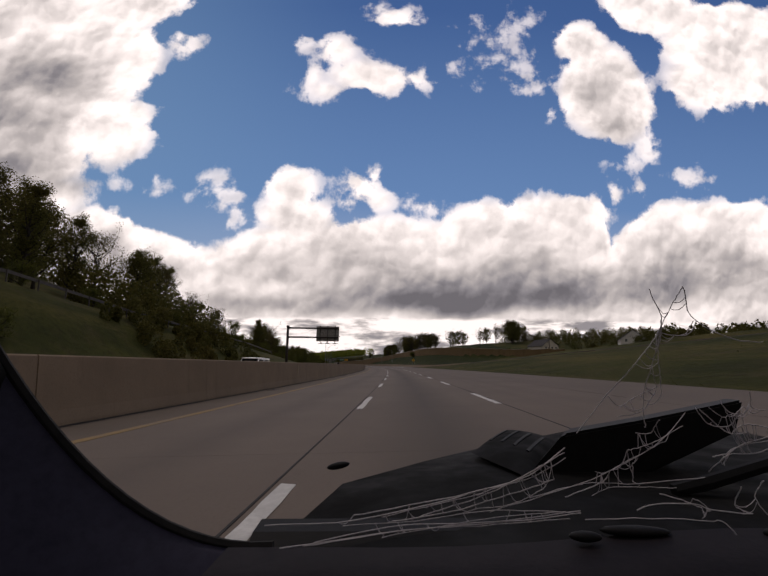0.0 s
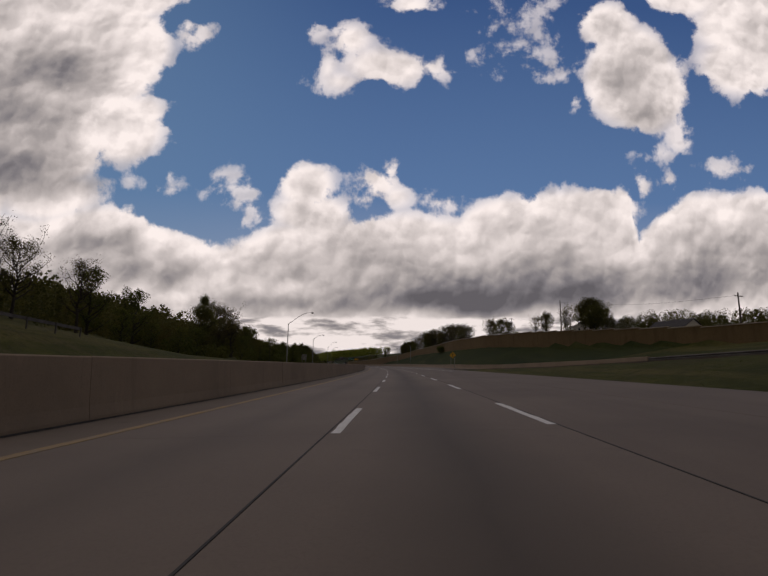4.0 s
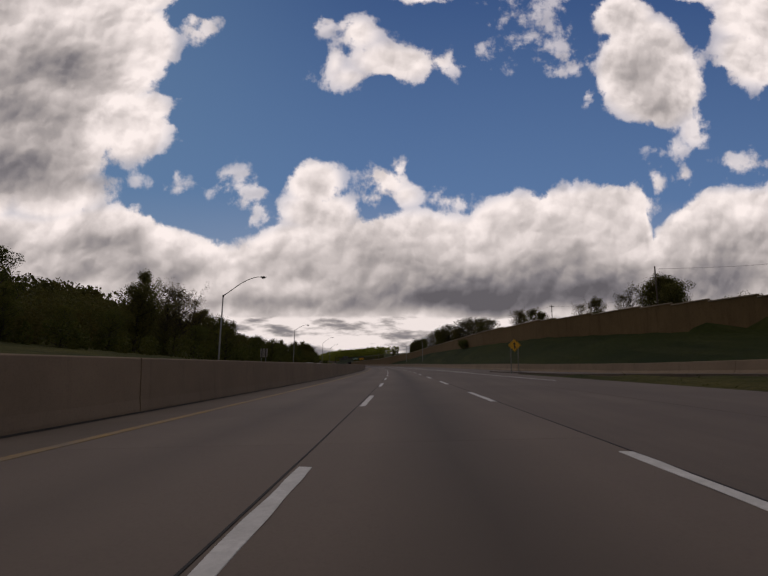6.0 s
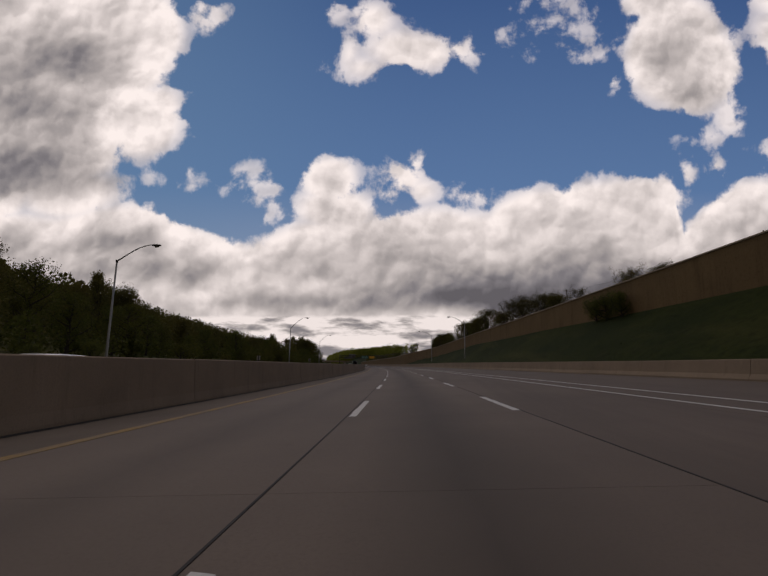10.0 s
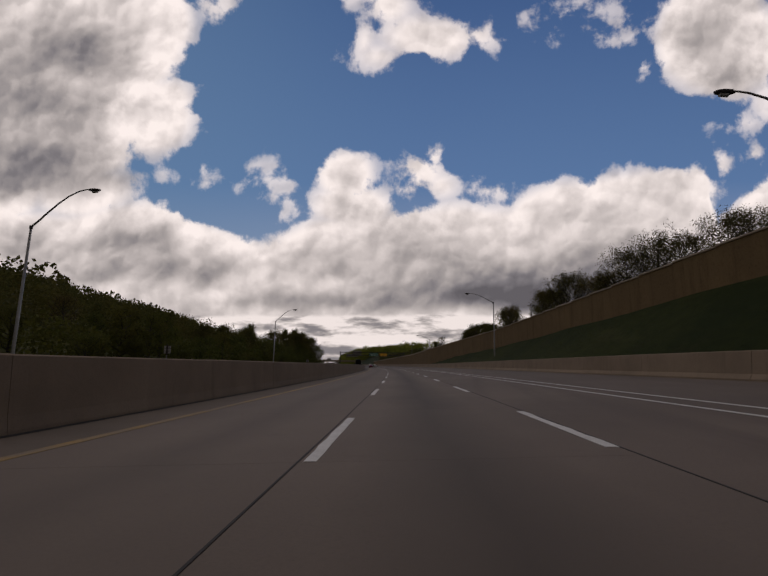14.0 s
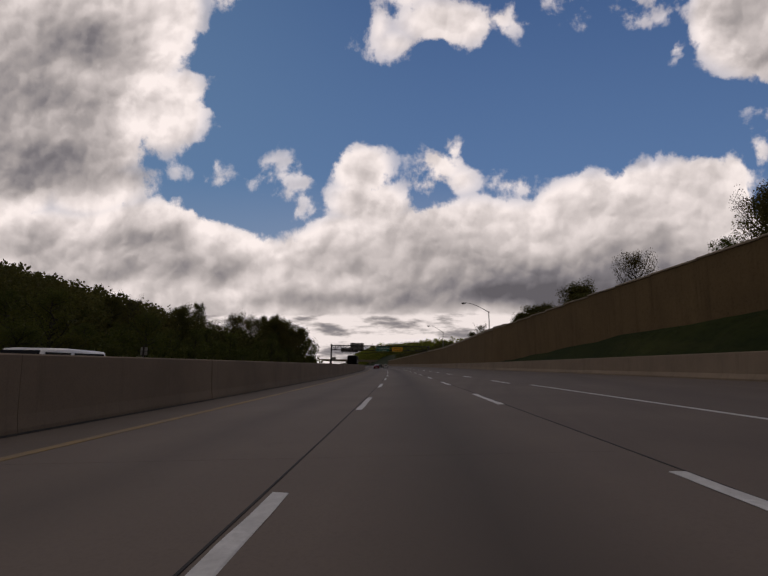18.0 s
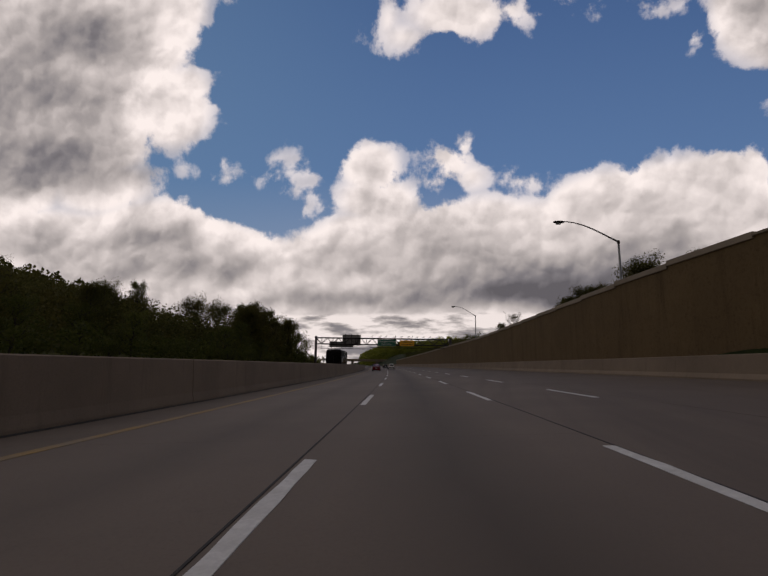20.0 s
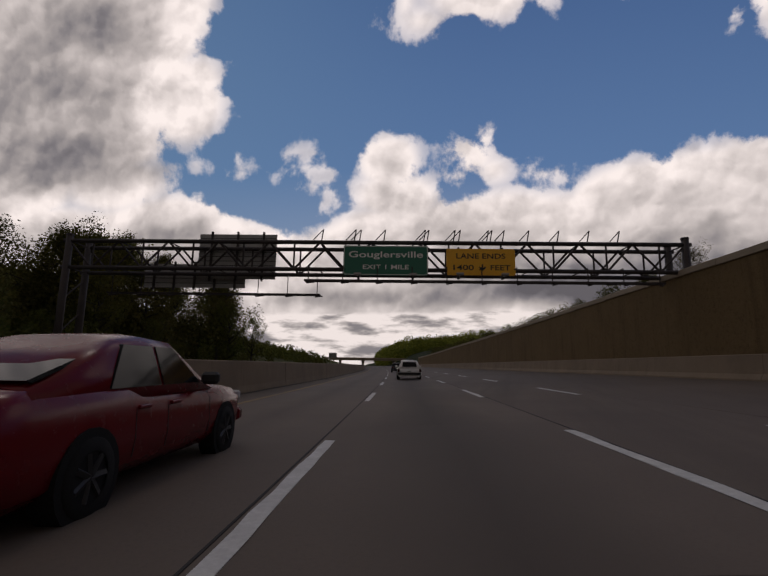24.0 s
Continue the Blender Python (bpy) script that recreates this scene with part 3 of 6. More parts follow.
def lane_material():
    """Lane concrete with the dark band that dripping oil leaves between the wheel tracks."""
    m = Mat("lane_concrete", 0.8, 0, 0.3)
    geo = m.node("ShaderNodeNewGeometry").outputs["Position"]
    tone = (0.160, 0.123, 0.096)
    c = m.mix(tone, tuple(x * 0.76 for x in tone), m.ramp(m.noise(0.14, 7, 0.6, geo), [(0.35, 0.0), (0.65, 1.0)]))
    sep = m.node("ShaderNodeSeparateXYZ")
    m.link(m.tc.outputs["Object"], sep.inputs[0])
    wob = m.node("ShaderNodeMath")
    wob.operation = "MULTIPLY_ADD"
    m.link(m.noise(0.25, 4, 0.6, geo), wob.inputs[0])
    wob.inputs[1].default_value = 0.7
    m.link(sep.outputs[0], wob.inputs[2])
    rng = m.node("ShaderNodeMapRange")
    m.link(wob.outputs[0], rng.inputs["Value"])
    rng.inputs["From Min"].default_value, rng.inputs["From Max"].default_value = -5.0, 3.0
    band = m.ramp(rng.outputs[0], [(0.19, 0.0), (0.29, 0.45), (0.39, 0.0), (0.60, 0.0), (0.75, 1.0), (0.90, 0.0)])
    c = m.mix(c, tuple(x * 0.42 for x in tone), band)
    blot = m.noise(1.1, 6, 0.7, geo)
    c = m.mix(c, tuple(x * 0.55 for x in tone), m.ramp(blot, [(0.6, 0.0), (0.78, 0.45)]))
    fine = m.noise(30, 8, 0.8, geo)
    c = m.mix(c, tuple(x * 0.5 for x in tone), m.ramp(fine, [(0.3, 0.5), (0.52, 0.0)]))
    c = m.mix(c, tuple(x * 0.72 for x in tone), m.ramp(m.node("ShaderNodeObjectInfo").outputs["Random"], [(0.0, 0.0), (1.0, 0.3)]))
    m.color(c).bump(fine, 0.3, 0.004)
    return m.m


M_LANE = lane_material()


def build_road():
    road = base("road", Matrix(), "grey concrete motorway pavement with worn lane markings", "road", "", "structure")
    zz = road_z

    def strip_profile(a, b, lift=0.0, deep=0.25):
        return [(a, zz(a) + lift), (b, zz(b) + lift), (b, zz(b) - deep), (a, zz(a) - deep)]

    obj("bedding", sweep_along("bedding", -60, 1060, [(MEDIAN + 0.1, zz(MEDIAN) - 0.06), (10.3, zz(10.3) - 0.06), (10.3, zz(10.3) - 0.3), (MEDIAN + 0.1, zz(MEDIAN) - 0.3)], M_JOINT, 20), road)
    obj("inner_shoulder", sweep_along("inner_shoulder", -60, 1060, strip_profile(MEDIAN, YELLOW - 0.12), M_CURB, 10), road)
    obj("third_lane", sweep_along("third_lane", -60, 1060, strip_profile(LINE_R + 0.10, LINE_3 + 0.1), M_ROAD, 10), road)
    obj("outer_lane", sweep_along("outer_lane", -60, 1060, lambda s: strip_profile(LINE_3 + 0.115, road_edge(s)), M_ROAD, 4), road)
    slab = 6.095
    lanes = [(YELLOW - 0.105, LINE_L - 0.14), (LINE_L - 0.125, LINE_R + 0.085)]
    first, last = 0, 106
    for a, b in lanes:
        me = sweep_along("slab", 0, slab - 0.006, strip_profile(a, b), M_LANE, 3)
        far = sweep_along("lane_far", last * slab, 1060, strip_profile(a, b), M_ROAD, 10)
        rear = sweep_along("lane_rear", -60, -0.01, strip_profile(a, b), M_LANE, 10)
        obj("lane_rear", rear, road)
        for k in range(first, last):
            obj("slab", me, road, "", turn_to(k * slab))
        obj("lane_far", far, road)
    # painted lines, each dash on its own, its ends worn
    rng = random.Random(4)
    dashes = []
    for _ in range(4):
        n = 9
        V_, F_ = [], []
        for i in range(n):
            y = 4.5 * i / (n - 1)
            wear = 0.02 if 0 < i < n - 1 else 0.0
            V_ += [(-0.075 + rng.uniform(-wear, wear), y + (rng.uniform(-.06, .06) if wear == 0 else 0), 0.0), (0.075 + rng.uniform(-wear, wear), y, 0.0)]
            V_ += [(-0.078, y, -0.006), (0.078, y, -0.006)]
        for i in range(n - 1):
            a = 4 * i
            F_ += [(a, a + 1, a + 5, a + 4), (a + 2, a, a + 4, a + 6), (a + 1, a + 3, a + 7, a + 5)]
        dashes.append(mesh_of("lane_dash", V_, F_, M_WHITE))
    tilt = pose(0, 0, 0, 0, -math.degrees(math.atan(TILT)), 0)
    for k in range(-2, 78):
        s = PHASE + PERIOD * k - 4.4
        for lat in (LINE_L, LINE_R) if s < 420 else (LINE_L, LINE_R, LINE_3 - 0.6):
            obj("lane_dash", dashes[rng.randrange(4)], road, "", along(s + (0.5 if lat > 0 else 0), lat, zz(lat) + 0.007) @ tilt)
    flat = lambda a, b: [(a, zz(a) + 0.006), (b, zz(b) + 0.006), (b, zz(b) - 0.02), (a, zz(a) - 0.02)]
    obj("yellow_edge_line", sweep_along("yellow_edge_line", -60, 1060, flat(YELLOW - 0.12, YELLOW + 0.12), M_YELLOW, 10), road)
    obj("lane_seam", sweep_along("lane_seam", -60, 1060, flat(LINE_L - 0.145, LINE_L - 0.120), M_JOINT, 10), road)
    obj("lane_seam", sweep_along("lane_seam", -60, 1060, flat(LINE_R + 0.085, LINE_R + 0.105), M_JOINT, 10), road)

    def gore(o):
        def f(s):
            a = float(np.interp(s, (-60, 150, 230, 330, 425), (9.0, 9.0, 7.0 + o, 6.4 + o * 0.7, 6.2 + o * 0.3)))
            return flat(a - 0.06, a + 0.06)
        return f
    obj("edge_line", sweep_along("edge_line", 160, 425, gore(0), M_WHITE, 6), road)
    obj("edge_line", sweep_along("edge_line", 190, 400, gore(1.4), M_WHITE, 6), road)
    # slip road
    def slip(s):
        x, z = lerp_table(RAMP, s)
        return [(x - 2.6, z), (x + 3.1, z + 0.1), (x + 3.1, z - 0.25), (x - 2.6, z - 0.25)]
    tagged(obj("slip_road", sweep_along("slip_road", -60, 189, slip, M_ROAD, 4)), "pale concrete slip road joining from the hillside", "road", "", "structure")
    # opposite carriageway behind the median
    tagged(obj("opposite_road", sweep_along("opposite_road", -200, 1060, [(-20.2, -0.42), (-8.0, -0.42), (-8.0, -0.7), (-20.2, -0.7)], M_ROAD, 10)), "grey concrete opposite carriageway behind the median wall", "road", "", "structure")
    return road


build_road()


def build_median():
    """Tall concrete median wall, cast in lengths with open joints."""
    wall = base("median_barrier", Matrix(), "tall weathered concrete median barrier with stained cast sections", "barrier", "", "structure")
    z0, L = road_z(MEDIAN), 9.14
    prof = [(MEDIAN - 0.10, z0 - 0.05), (MEDIAN - 0.10, z0 + 0.08), (MEDIAN - 0.145, z0 + 0.34), (MEDIAN - 0.21, z0 + 1.46), (MEDIAN - 0.24, z0 + 1.49), (MEDIAN - 0.50, z0 + 1.49), (MEDIAN - 0.53, z0 + 1.46), (MEDIAN - 0.61, z0 + 0.34), (MEDIAN - 0.74, z0 + 0.08), (MEDIAN - 0.74, z0 - 0.4), (MEDIAN - 0.3, z0 - 0.4)]
    me = sweep_along("barrier_section", 0, L - 0.014, prof, M_BARRIER, 3.1)
    rng = random.Random(9)
    for k in range(-5, 115):
        obj("barrier_section", me, wall, "", turn_to(k * L) @ Matrix.Translation((rng.uniform(-.012, .012), 0, rng.uniform(-.008, .008))))
    obj("footing", sweep_along("footing", -60, 1050, [(MEDIAN - 0.12, z0 + 0.012), (MEDIAN + 0.05, z0 + 0.012), (MEDIAN + 0.05, z0 - 0.1), (MEDIAN - 0.12, z0 - 0.1)], M_JOINT, 10), wall, "thin dark strip along the foot of the barrier")
    # dark drain grates at the foot of the wall
    bm = bmesh.new()
    for i in range(7):
        box(bm, (MEDIAN + 0.32, 0.13 * i, z0 + 0.012), (MEDIAN + 0.86, 0.13 * i + 0.07, z0 + 0.035))
    box(bm, (MEDIAN + 0.29, -0.05, z0 + 0.008), (MEDIAN + 0.89, 0.93, z0 + 0.02))
    me = bpy.data.meshes.new("drain_grate")
    bm.to_mesh(me)
    bm.free()
    me.materials.append(M_STEEL)
    for s in (24, 60, 178, 300, 398, 495, 590):
        obj("drain_grate", me, wall, "black iron drain grate", turn_to(s))

    # a pale sealed joint on the face
    bm = bmesh.new()
    box(bm, (MEDIAN - 0.19, -0.11, z0 + 0.3), (MEDIAN - 0.155, 0.11, z0 + 1.44), 0.01)
    me = bpy.data.meshes.new("joint_cover")
    bm.to_mesh(me)
    bm.free()
    me.materials.append(M_COPING)
    obj("joint_cover", me, wall, "pale patched joint on the barrier face", turn_to(33.6))


build_median()


def build_verge_barrier():
    """Low concrete wall along the outer shoulder and the slip road."""
    wall = base("verge_barrier", Matrix(), "low tan concrete wall along the outer shoulder", "barrier", "", "structure")
    L = 9.0

    def prof(s):
        h = barrier_height(s)
        if s < 192:
            x, z = lerp_table(RAMP, s)
            x, z = min(x + 3.2, float(np.interp(s, (150, 192), (99, VERGE)))), z
        else:
            x, z = VERGE, road_z(VERGE)
        x = float(np.interp(s, (150, 172, 200), (x, x, VERGE))) if s < 200 else VERGE
        z0 = min(z, road_z(VERGE)) if s >= 192 else z
        return [(x, z0 - 0.1), (x, z0 + 0.08), (x + 0.12, z0 + 0.3), (x + 0.2, z0 + h - 0.03), (x + 0.23, z0 + h), (x + 0.43, z0 + h), (x + 0.46, z0 + h - 0.03), (x + 0.46, z0 - 0.2)]
    for k in range(78):
        s = 134 + k * L
        obj("barrier_section", sweep_along("barrier_section", s, s + L - 0.025, prof, M_BARRIER, 3), wall)


build_verge_barrier()


def build_sound_wall():
    """Stepped sound wall: precast panels between posts, each with its coping."""
    wall = base("sound_wall", Matrix(), "long brown precast sound wall with stepped top and pale coping", "wall", "", "structure")
    s = 128.0
    while s < 740:
        L = 4.9 if s < 470 else 6.1
        x, f, t = lerp_table(WALL, max(s, 150))
        x1 = lerp_table(WALL, max(s + L, 150))[0]
        if s < 150:
            x, x1 = x + (150 - s) * 0.3, x1 + max(0, 150 - s - L) * 0.3
            t -= (150 - s) * 0.03
        top = round(t / 0.24) * 0.24 if s < 300 else t
        a, b = place(s, x), place(s + L, x1)
        d = b - a
        m = Matrix.Translation(a) @ Matrix.Rotation(math.atan2(d.y, d.x), 4, "Z")
        ln = d.length
        bm = bmesh.new()
        box(bm, (0.002, -0.14, f - 1.2), (ln - 0.002, 0.02, top))
        p = part("panel", bm, M_WALL, wall)
        p.matrix_basis = m
        bm = bmesh.new()
        box(bm, (0.02, -0.22, top), (ln + 0.02, 0.10, top + (0.13 if s < 470 else 0.34)), 0.02)
        p = part("coping", bm, M_COPING, wall)
        p.matrix_basis = m
        bm = bmesh.new()
        box(bm, (-0.127, -0.34, f - 1.2), (0.127, -0.142, top - 0.01), 0.004)
        p = part("post", bm, M_WALL, wall)
        p.matrix_basis = m
        s += L


build_sound_wall()

# ---- trees, woods, grass ----


def leaf_cloud(rng, centers, spread, count, size):
    """count small leaf blades scattered round each centre."""
    c = np.repeat(np.array(centers), count, axis=0)
    off = rng.normal(0, 1, c.shape)
    off *= (rng.uniform(0, 1, (len(c), 1)) ** 0.4) * 1.9 / np.linalg.norm(off, axis=1)[:, None]
    p = c + off * np.array(spread)
    n = len(p)
    a = rng.normal(0, 1, (n, 3))
    a /= np.linalg.norm(a, axis=1)[:, None]
    b = np.cross(a, rng.normal(0, 1, (n, 3)))
    b /= np.linalg.norm(b, axis=1)[:, None]
    w = size * rng.uniform(0.55, 1.35, (n, 1))
    quad = np.stack([p - a * w * 0.5, p + b * w * 0.32 + a * w * 0.08, p + a * w * 0.55, p - b * w * 0.32], axis=1)
    return quad.reshape(-1, 3)


def quads_mesh(name, pts, mat):
    me = bpy.data.meshes.new(name)
    n = len(pts) // 4
    me.vertices.add(4 * n)
    me.vertices.foreach_set("co", pts.astype(np.float32).ravel())
    me.loops.add(4 * n)
    me.loops.foreach_set("vertex_index", np.arange(4 * n, dtype=np.int32))
    me.polygons.add(n)
    me.polygons.foreach_set("loop_start", np.arange(0, 4 * n, 4, dtype=np.int32))
    me.update()
    me.validate()
    me.materials.append(mat)
    return me


TOPS = {}


def make_tree(name, seed, h, r, foot, limbs, per, leaf, mat, label, lean=0.02, clump=0.14, up=(0.25, 0.8)):
    """A tapered trunk with forked limbs, and a crown of leaf blades hung on the twigs. Stands at its own origin. up: how steeply the limbs rise."""
    rng = np.random.default_rng(seed)
    tree = base(name, Matrix(), label, "tree")
    bm = bmesh.new()
    n = 9
    trunk = [Vector((rng.normal(0, lean) * h * (i / n), rng.normal(0, lean) * h * (i / n), h * 0.9 * i / n)) for i in range(n + 1)]
    trunk[0] = Vector((0, 0, -0.4))
    r0 = 0.017 * h + 0.05
    tube(bm, trunk, [r0 * (1.25 if i == 0 else 1) * (1 - 0.9 * i / n) + 0.015 for i in range(n + 1)], 7)
    centers = []
    for k in range(limbs):
        f = foot + (0.95 - foot) * (k + rng.uniform(0, 1)) / limbs
        i = min(int(f / 0.9 * n), n - 1)
        p0 = trunk[i].lerp(trunk[i + 1], min(1, f / 0.9 * n - i))
        a = k * 2.4 + rng.normal(0, 0.4)
        shape = math.sin(math.pi * min(1, (f - foot) / (1.0 - foot) * 0.80 + 0.20)) ** 0.7
        ln = r * shape * rng.uniform(0.65, 1.2)
        rise = min(ln * rng.uniform(*up), (h * 1.06 - p0.z) * rng.uniform(0.55, 1.0))
        d = Vector((math.cos(a) * ln, math.sin(a) * ln, rise))
        mid = p0 + Vector((d.x * 0.58, d.y * 0.58, rise * 0.42)) + Vector((rng.normal(0, 0.05), rng.normal(0, 0.05), rng.uniform(-0.06, 0.02))) * ln
        end = p0 + d
        rr = r0 * (1 - f) * 0.6 + 0.04
        tube(bm, [p0, mid, end], [rr, rr * 0.6, 0.012], 5, False)
        for q in (0.4, 0.55, 0.7, 0.85, 1.0):
            b = p0.lerp(mid, q * 2) if q < 0.5 else mid.lerp(end, q * 2 - 1)
            tw = b + Vector((rng.normal(0, 0.22) * ln, rng.normal(0, 0.22) * ln, abs(rng.normal(0.06, 0.2)) * ln))
            tube(bm, [b, tw], [rr * 0.4, 0.012], 4, False)
            centers += [tuple(b.lerp(tw, 0.45)), tuple(tw)]
    centers += [tuple(trunk[-1] + Vector((0, 0, 0.04 * h))), tuple(trunk[-2])]
    part("trunk", bm, M_BARK, tree)
    sp = r * clump
    pts = leaf_cloud(rng, centers, (sp, sp, sp * 1.1), per, leaf)
    pts[:, 2] = np.maximum(pts[:, 2], 0.1)
    TOPS[seed] = float(pts[:, 2].max())
    obj("crown", quads_mesh("crown", pts, mat), tree)
    return tree


def ground_at(s, lat):
    return ground_z(s, lat) + (0.0 if abs(lat) < 24 else 0.0)




def plant():
    rng = random.Random(21)
    kinds = {
        "broad": make_tree("tree", 1, 14, 4.4, 0.12, 28, 46, 0.27, M_LEAF[1], "dark green broad-crowned roadside tree in full leaf", 0.02, 0.15, (0.5, 1.1)),
        "tall": make_tree("tree", 2, 16, 2.7, 0.10, 32, 40, 0.22, M_LEAF[1], "tall slender deciduous tree with dark leaves", 0.02, 0.15, (0.9, 1.7)),
        "thin": make_tree("tree", 3, 15, 3.2, 0.25, 26, 7, 0.22, M_LEAF[2], "half-bare tree with sparse olive leaves on thin limbs", 0.02, 0.14, (0.9, 1.7)),
        "round": make_tree("tree", 4, 13, 5.2, 0.06, 30, 52, 0.33, M_LEAF[1], "dense round dark green tree above the sound wall", 0.02, 0.16, (0.3, 0.9)),
        "young": make_tree("tree", 5, 9, 2.4, 0.06, 20, 29, 0.19, M_LEAF[0], "young leafy green tree at the wood's edge", 0.02, 0.16, (0.6, 1.3)),
        "airy": make_tree("tree", 6, 13, 3.9, 0.22, 28, 20, 0.21, M_LEAF[2], "airy tree with small olive leaves and visible branches", 0.02, 0.12, (0.7, 1.4)),
        "stemmy": make_tree("tree", 8, 13, 4.2, 0.18, 30, 22, 0.21, M_LEAF[2], "broad tree with dark forked stems and small olive leaves", 0.03, 0.12, (0.6, 1.3)),
        "bush": make_tree("shrub", 7, 3.2, 2.0, 0.02, 18, 33, 0.13, M_LEAF[0], "low spreading green shrub", 0.02, 0.15, (0.3, 1.0)),
    }
    size = {k: TOPS[i] for k, i in (("broad", 1), ("tall", 2), ("thin", 3), ("round", 4), ("young", 5), ("airy", 6), ("stemmy", 8), ("bush", 7))}
    used = set()

    def put(kind, s, lat, top, wide=1.0, group="woodland edge trees"):
        z = ground_at(s, lat) - 0.1
        k = max(0.25, (top - z) / size[kind])
        m = Matrix.Translation(place(s, lat, z)) @ pose(0, 0, 0, 0, 0, rng.uniform(0, 360)) @ Matrix.Diagonal((k * wide, k * wide, k, 1))
        if kind in used:
            ob = copy_thing(kinds[kind], m)
            ob.matrix_basis = m
        else:
            used.add(kind)
            ob = kinds[kind]
            ob.matrix_basis = m
        ob["group"] = "shrubs on the bank" if kind == "bush" else group
        if kind == "bush":
            ob["category"] = "shrub"
        return ob

    # left: wood on the hill beside the first stretch
    for s, la, top, kind in ((62, -52, 27, "tall"), (70, -60, 30, "broad"), (80, -64, 31, "broad"), (93, -66, 32, "tall"), (104, -68, 33, "airy"), (118, -66, 31, "broad"), (128, -70, 33, "tall"),
                             (140, -72, 34, "tall"), (150, -74, 34, "airy"), (160, -77, 35, "tall"), (52, -50, 26, "broad"), (44, -50, 27, "tall"), (36, -52, 28, "broad"), (28, -54, 28, "tall"),
                             (166, -70, 27, "thin"), (176, -72, 27, "airy"), (186, -66, 24, "thin"), (196, -70, 24, "young"), (205, -64, 20, "young")):
        put(kind, s, la, top)
    # left: wood's edge from the lamps to the sign bridge
    edge = ((246, -62, 22, "broad"), (251, -63, 25, "tall"), (258, -60, 20, "airy"), (266, -64, 25, "thin"), (271, -62, 26, "airy"), (276, -65, 25, "thin"), (282, -62, 23, "thin"), (288, -63, 20, "broad"), (296, -60, 18, "young"), (312, -64, 18, "broad"), (324, -66, 20, "tall"),
            (334, -66, 21, "broad"), (347, -80, 26, "tall"), (360, -84, 26, "airy"), (372, -80, 22, "broad"), (392, -74, 18, "broad"), (412, -72, 17, "airy"), (430, -74, 18, "broad"), (452, -76, 18, "broad"),
            (476, -76, 19, "tall"), (500, -72, 18, "broad"), (518, -70, 19, "broad"), (532, -72, 20, "airy"), (550, -66, 20, "broad"), (562, -70, 22, "broad"), (578, -70, 24, "tall"), (592, -60, 23, "broad"),
            (604, -56, 23, "broad"), (612, -47, 23, "broad"), (622, -48, 24.5, "broad"), (630, -51, 25.5, "tall"), (616, -50, 22, "round"), (627, -44, 21, "broad"), (635, -45, 23, "tall"), (641, -58, 26, "tall"), (645, -48, 21, "broad"), (655, -41, 23.5, "broad"), (664, -44, 20, "round"),
            (672, -50, 19, "broad"), (648, -36, 15, "young"), (660, -34, 13, "young"), (610, -42, 15, "young"), (590, -44, 14, "young"))
    for s, la, top, kind in edge:
        put(kind, s, la, top)
    for k in range(60):
        s = 190 + k * 7.9
        la = -rng.uniform(36, 52) if s > 230 else -rng.uniform(50, 62)
        put("young", s, la, ground_at(s, la) + rng.uniform(4.5, 9), 1.2)
    for k in range(46):
        s = 20 + k * 14.0 + rng.uniform(-4, 4)
        la = -rng.uniform(28, 40)
        if not 98 < s < 236:
            put("bush", s, la, ground_at(s, la) + rng.uniform(1.5, 3.4))
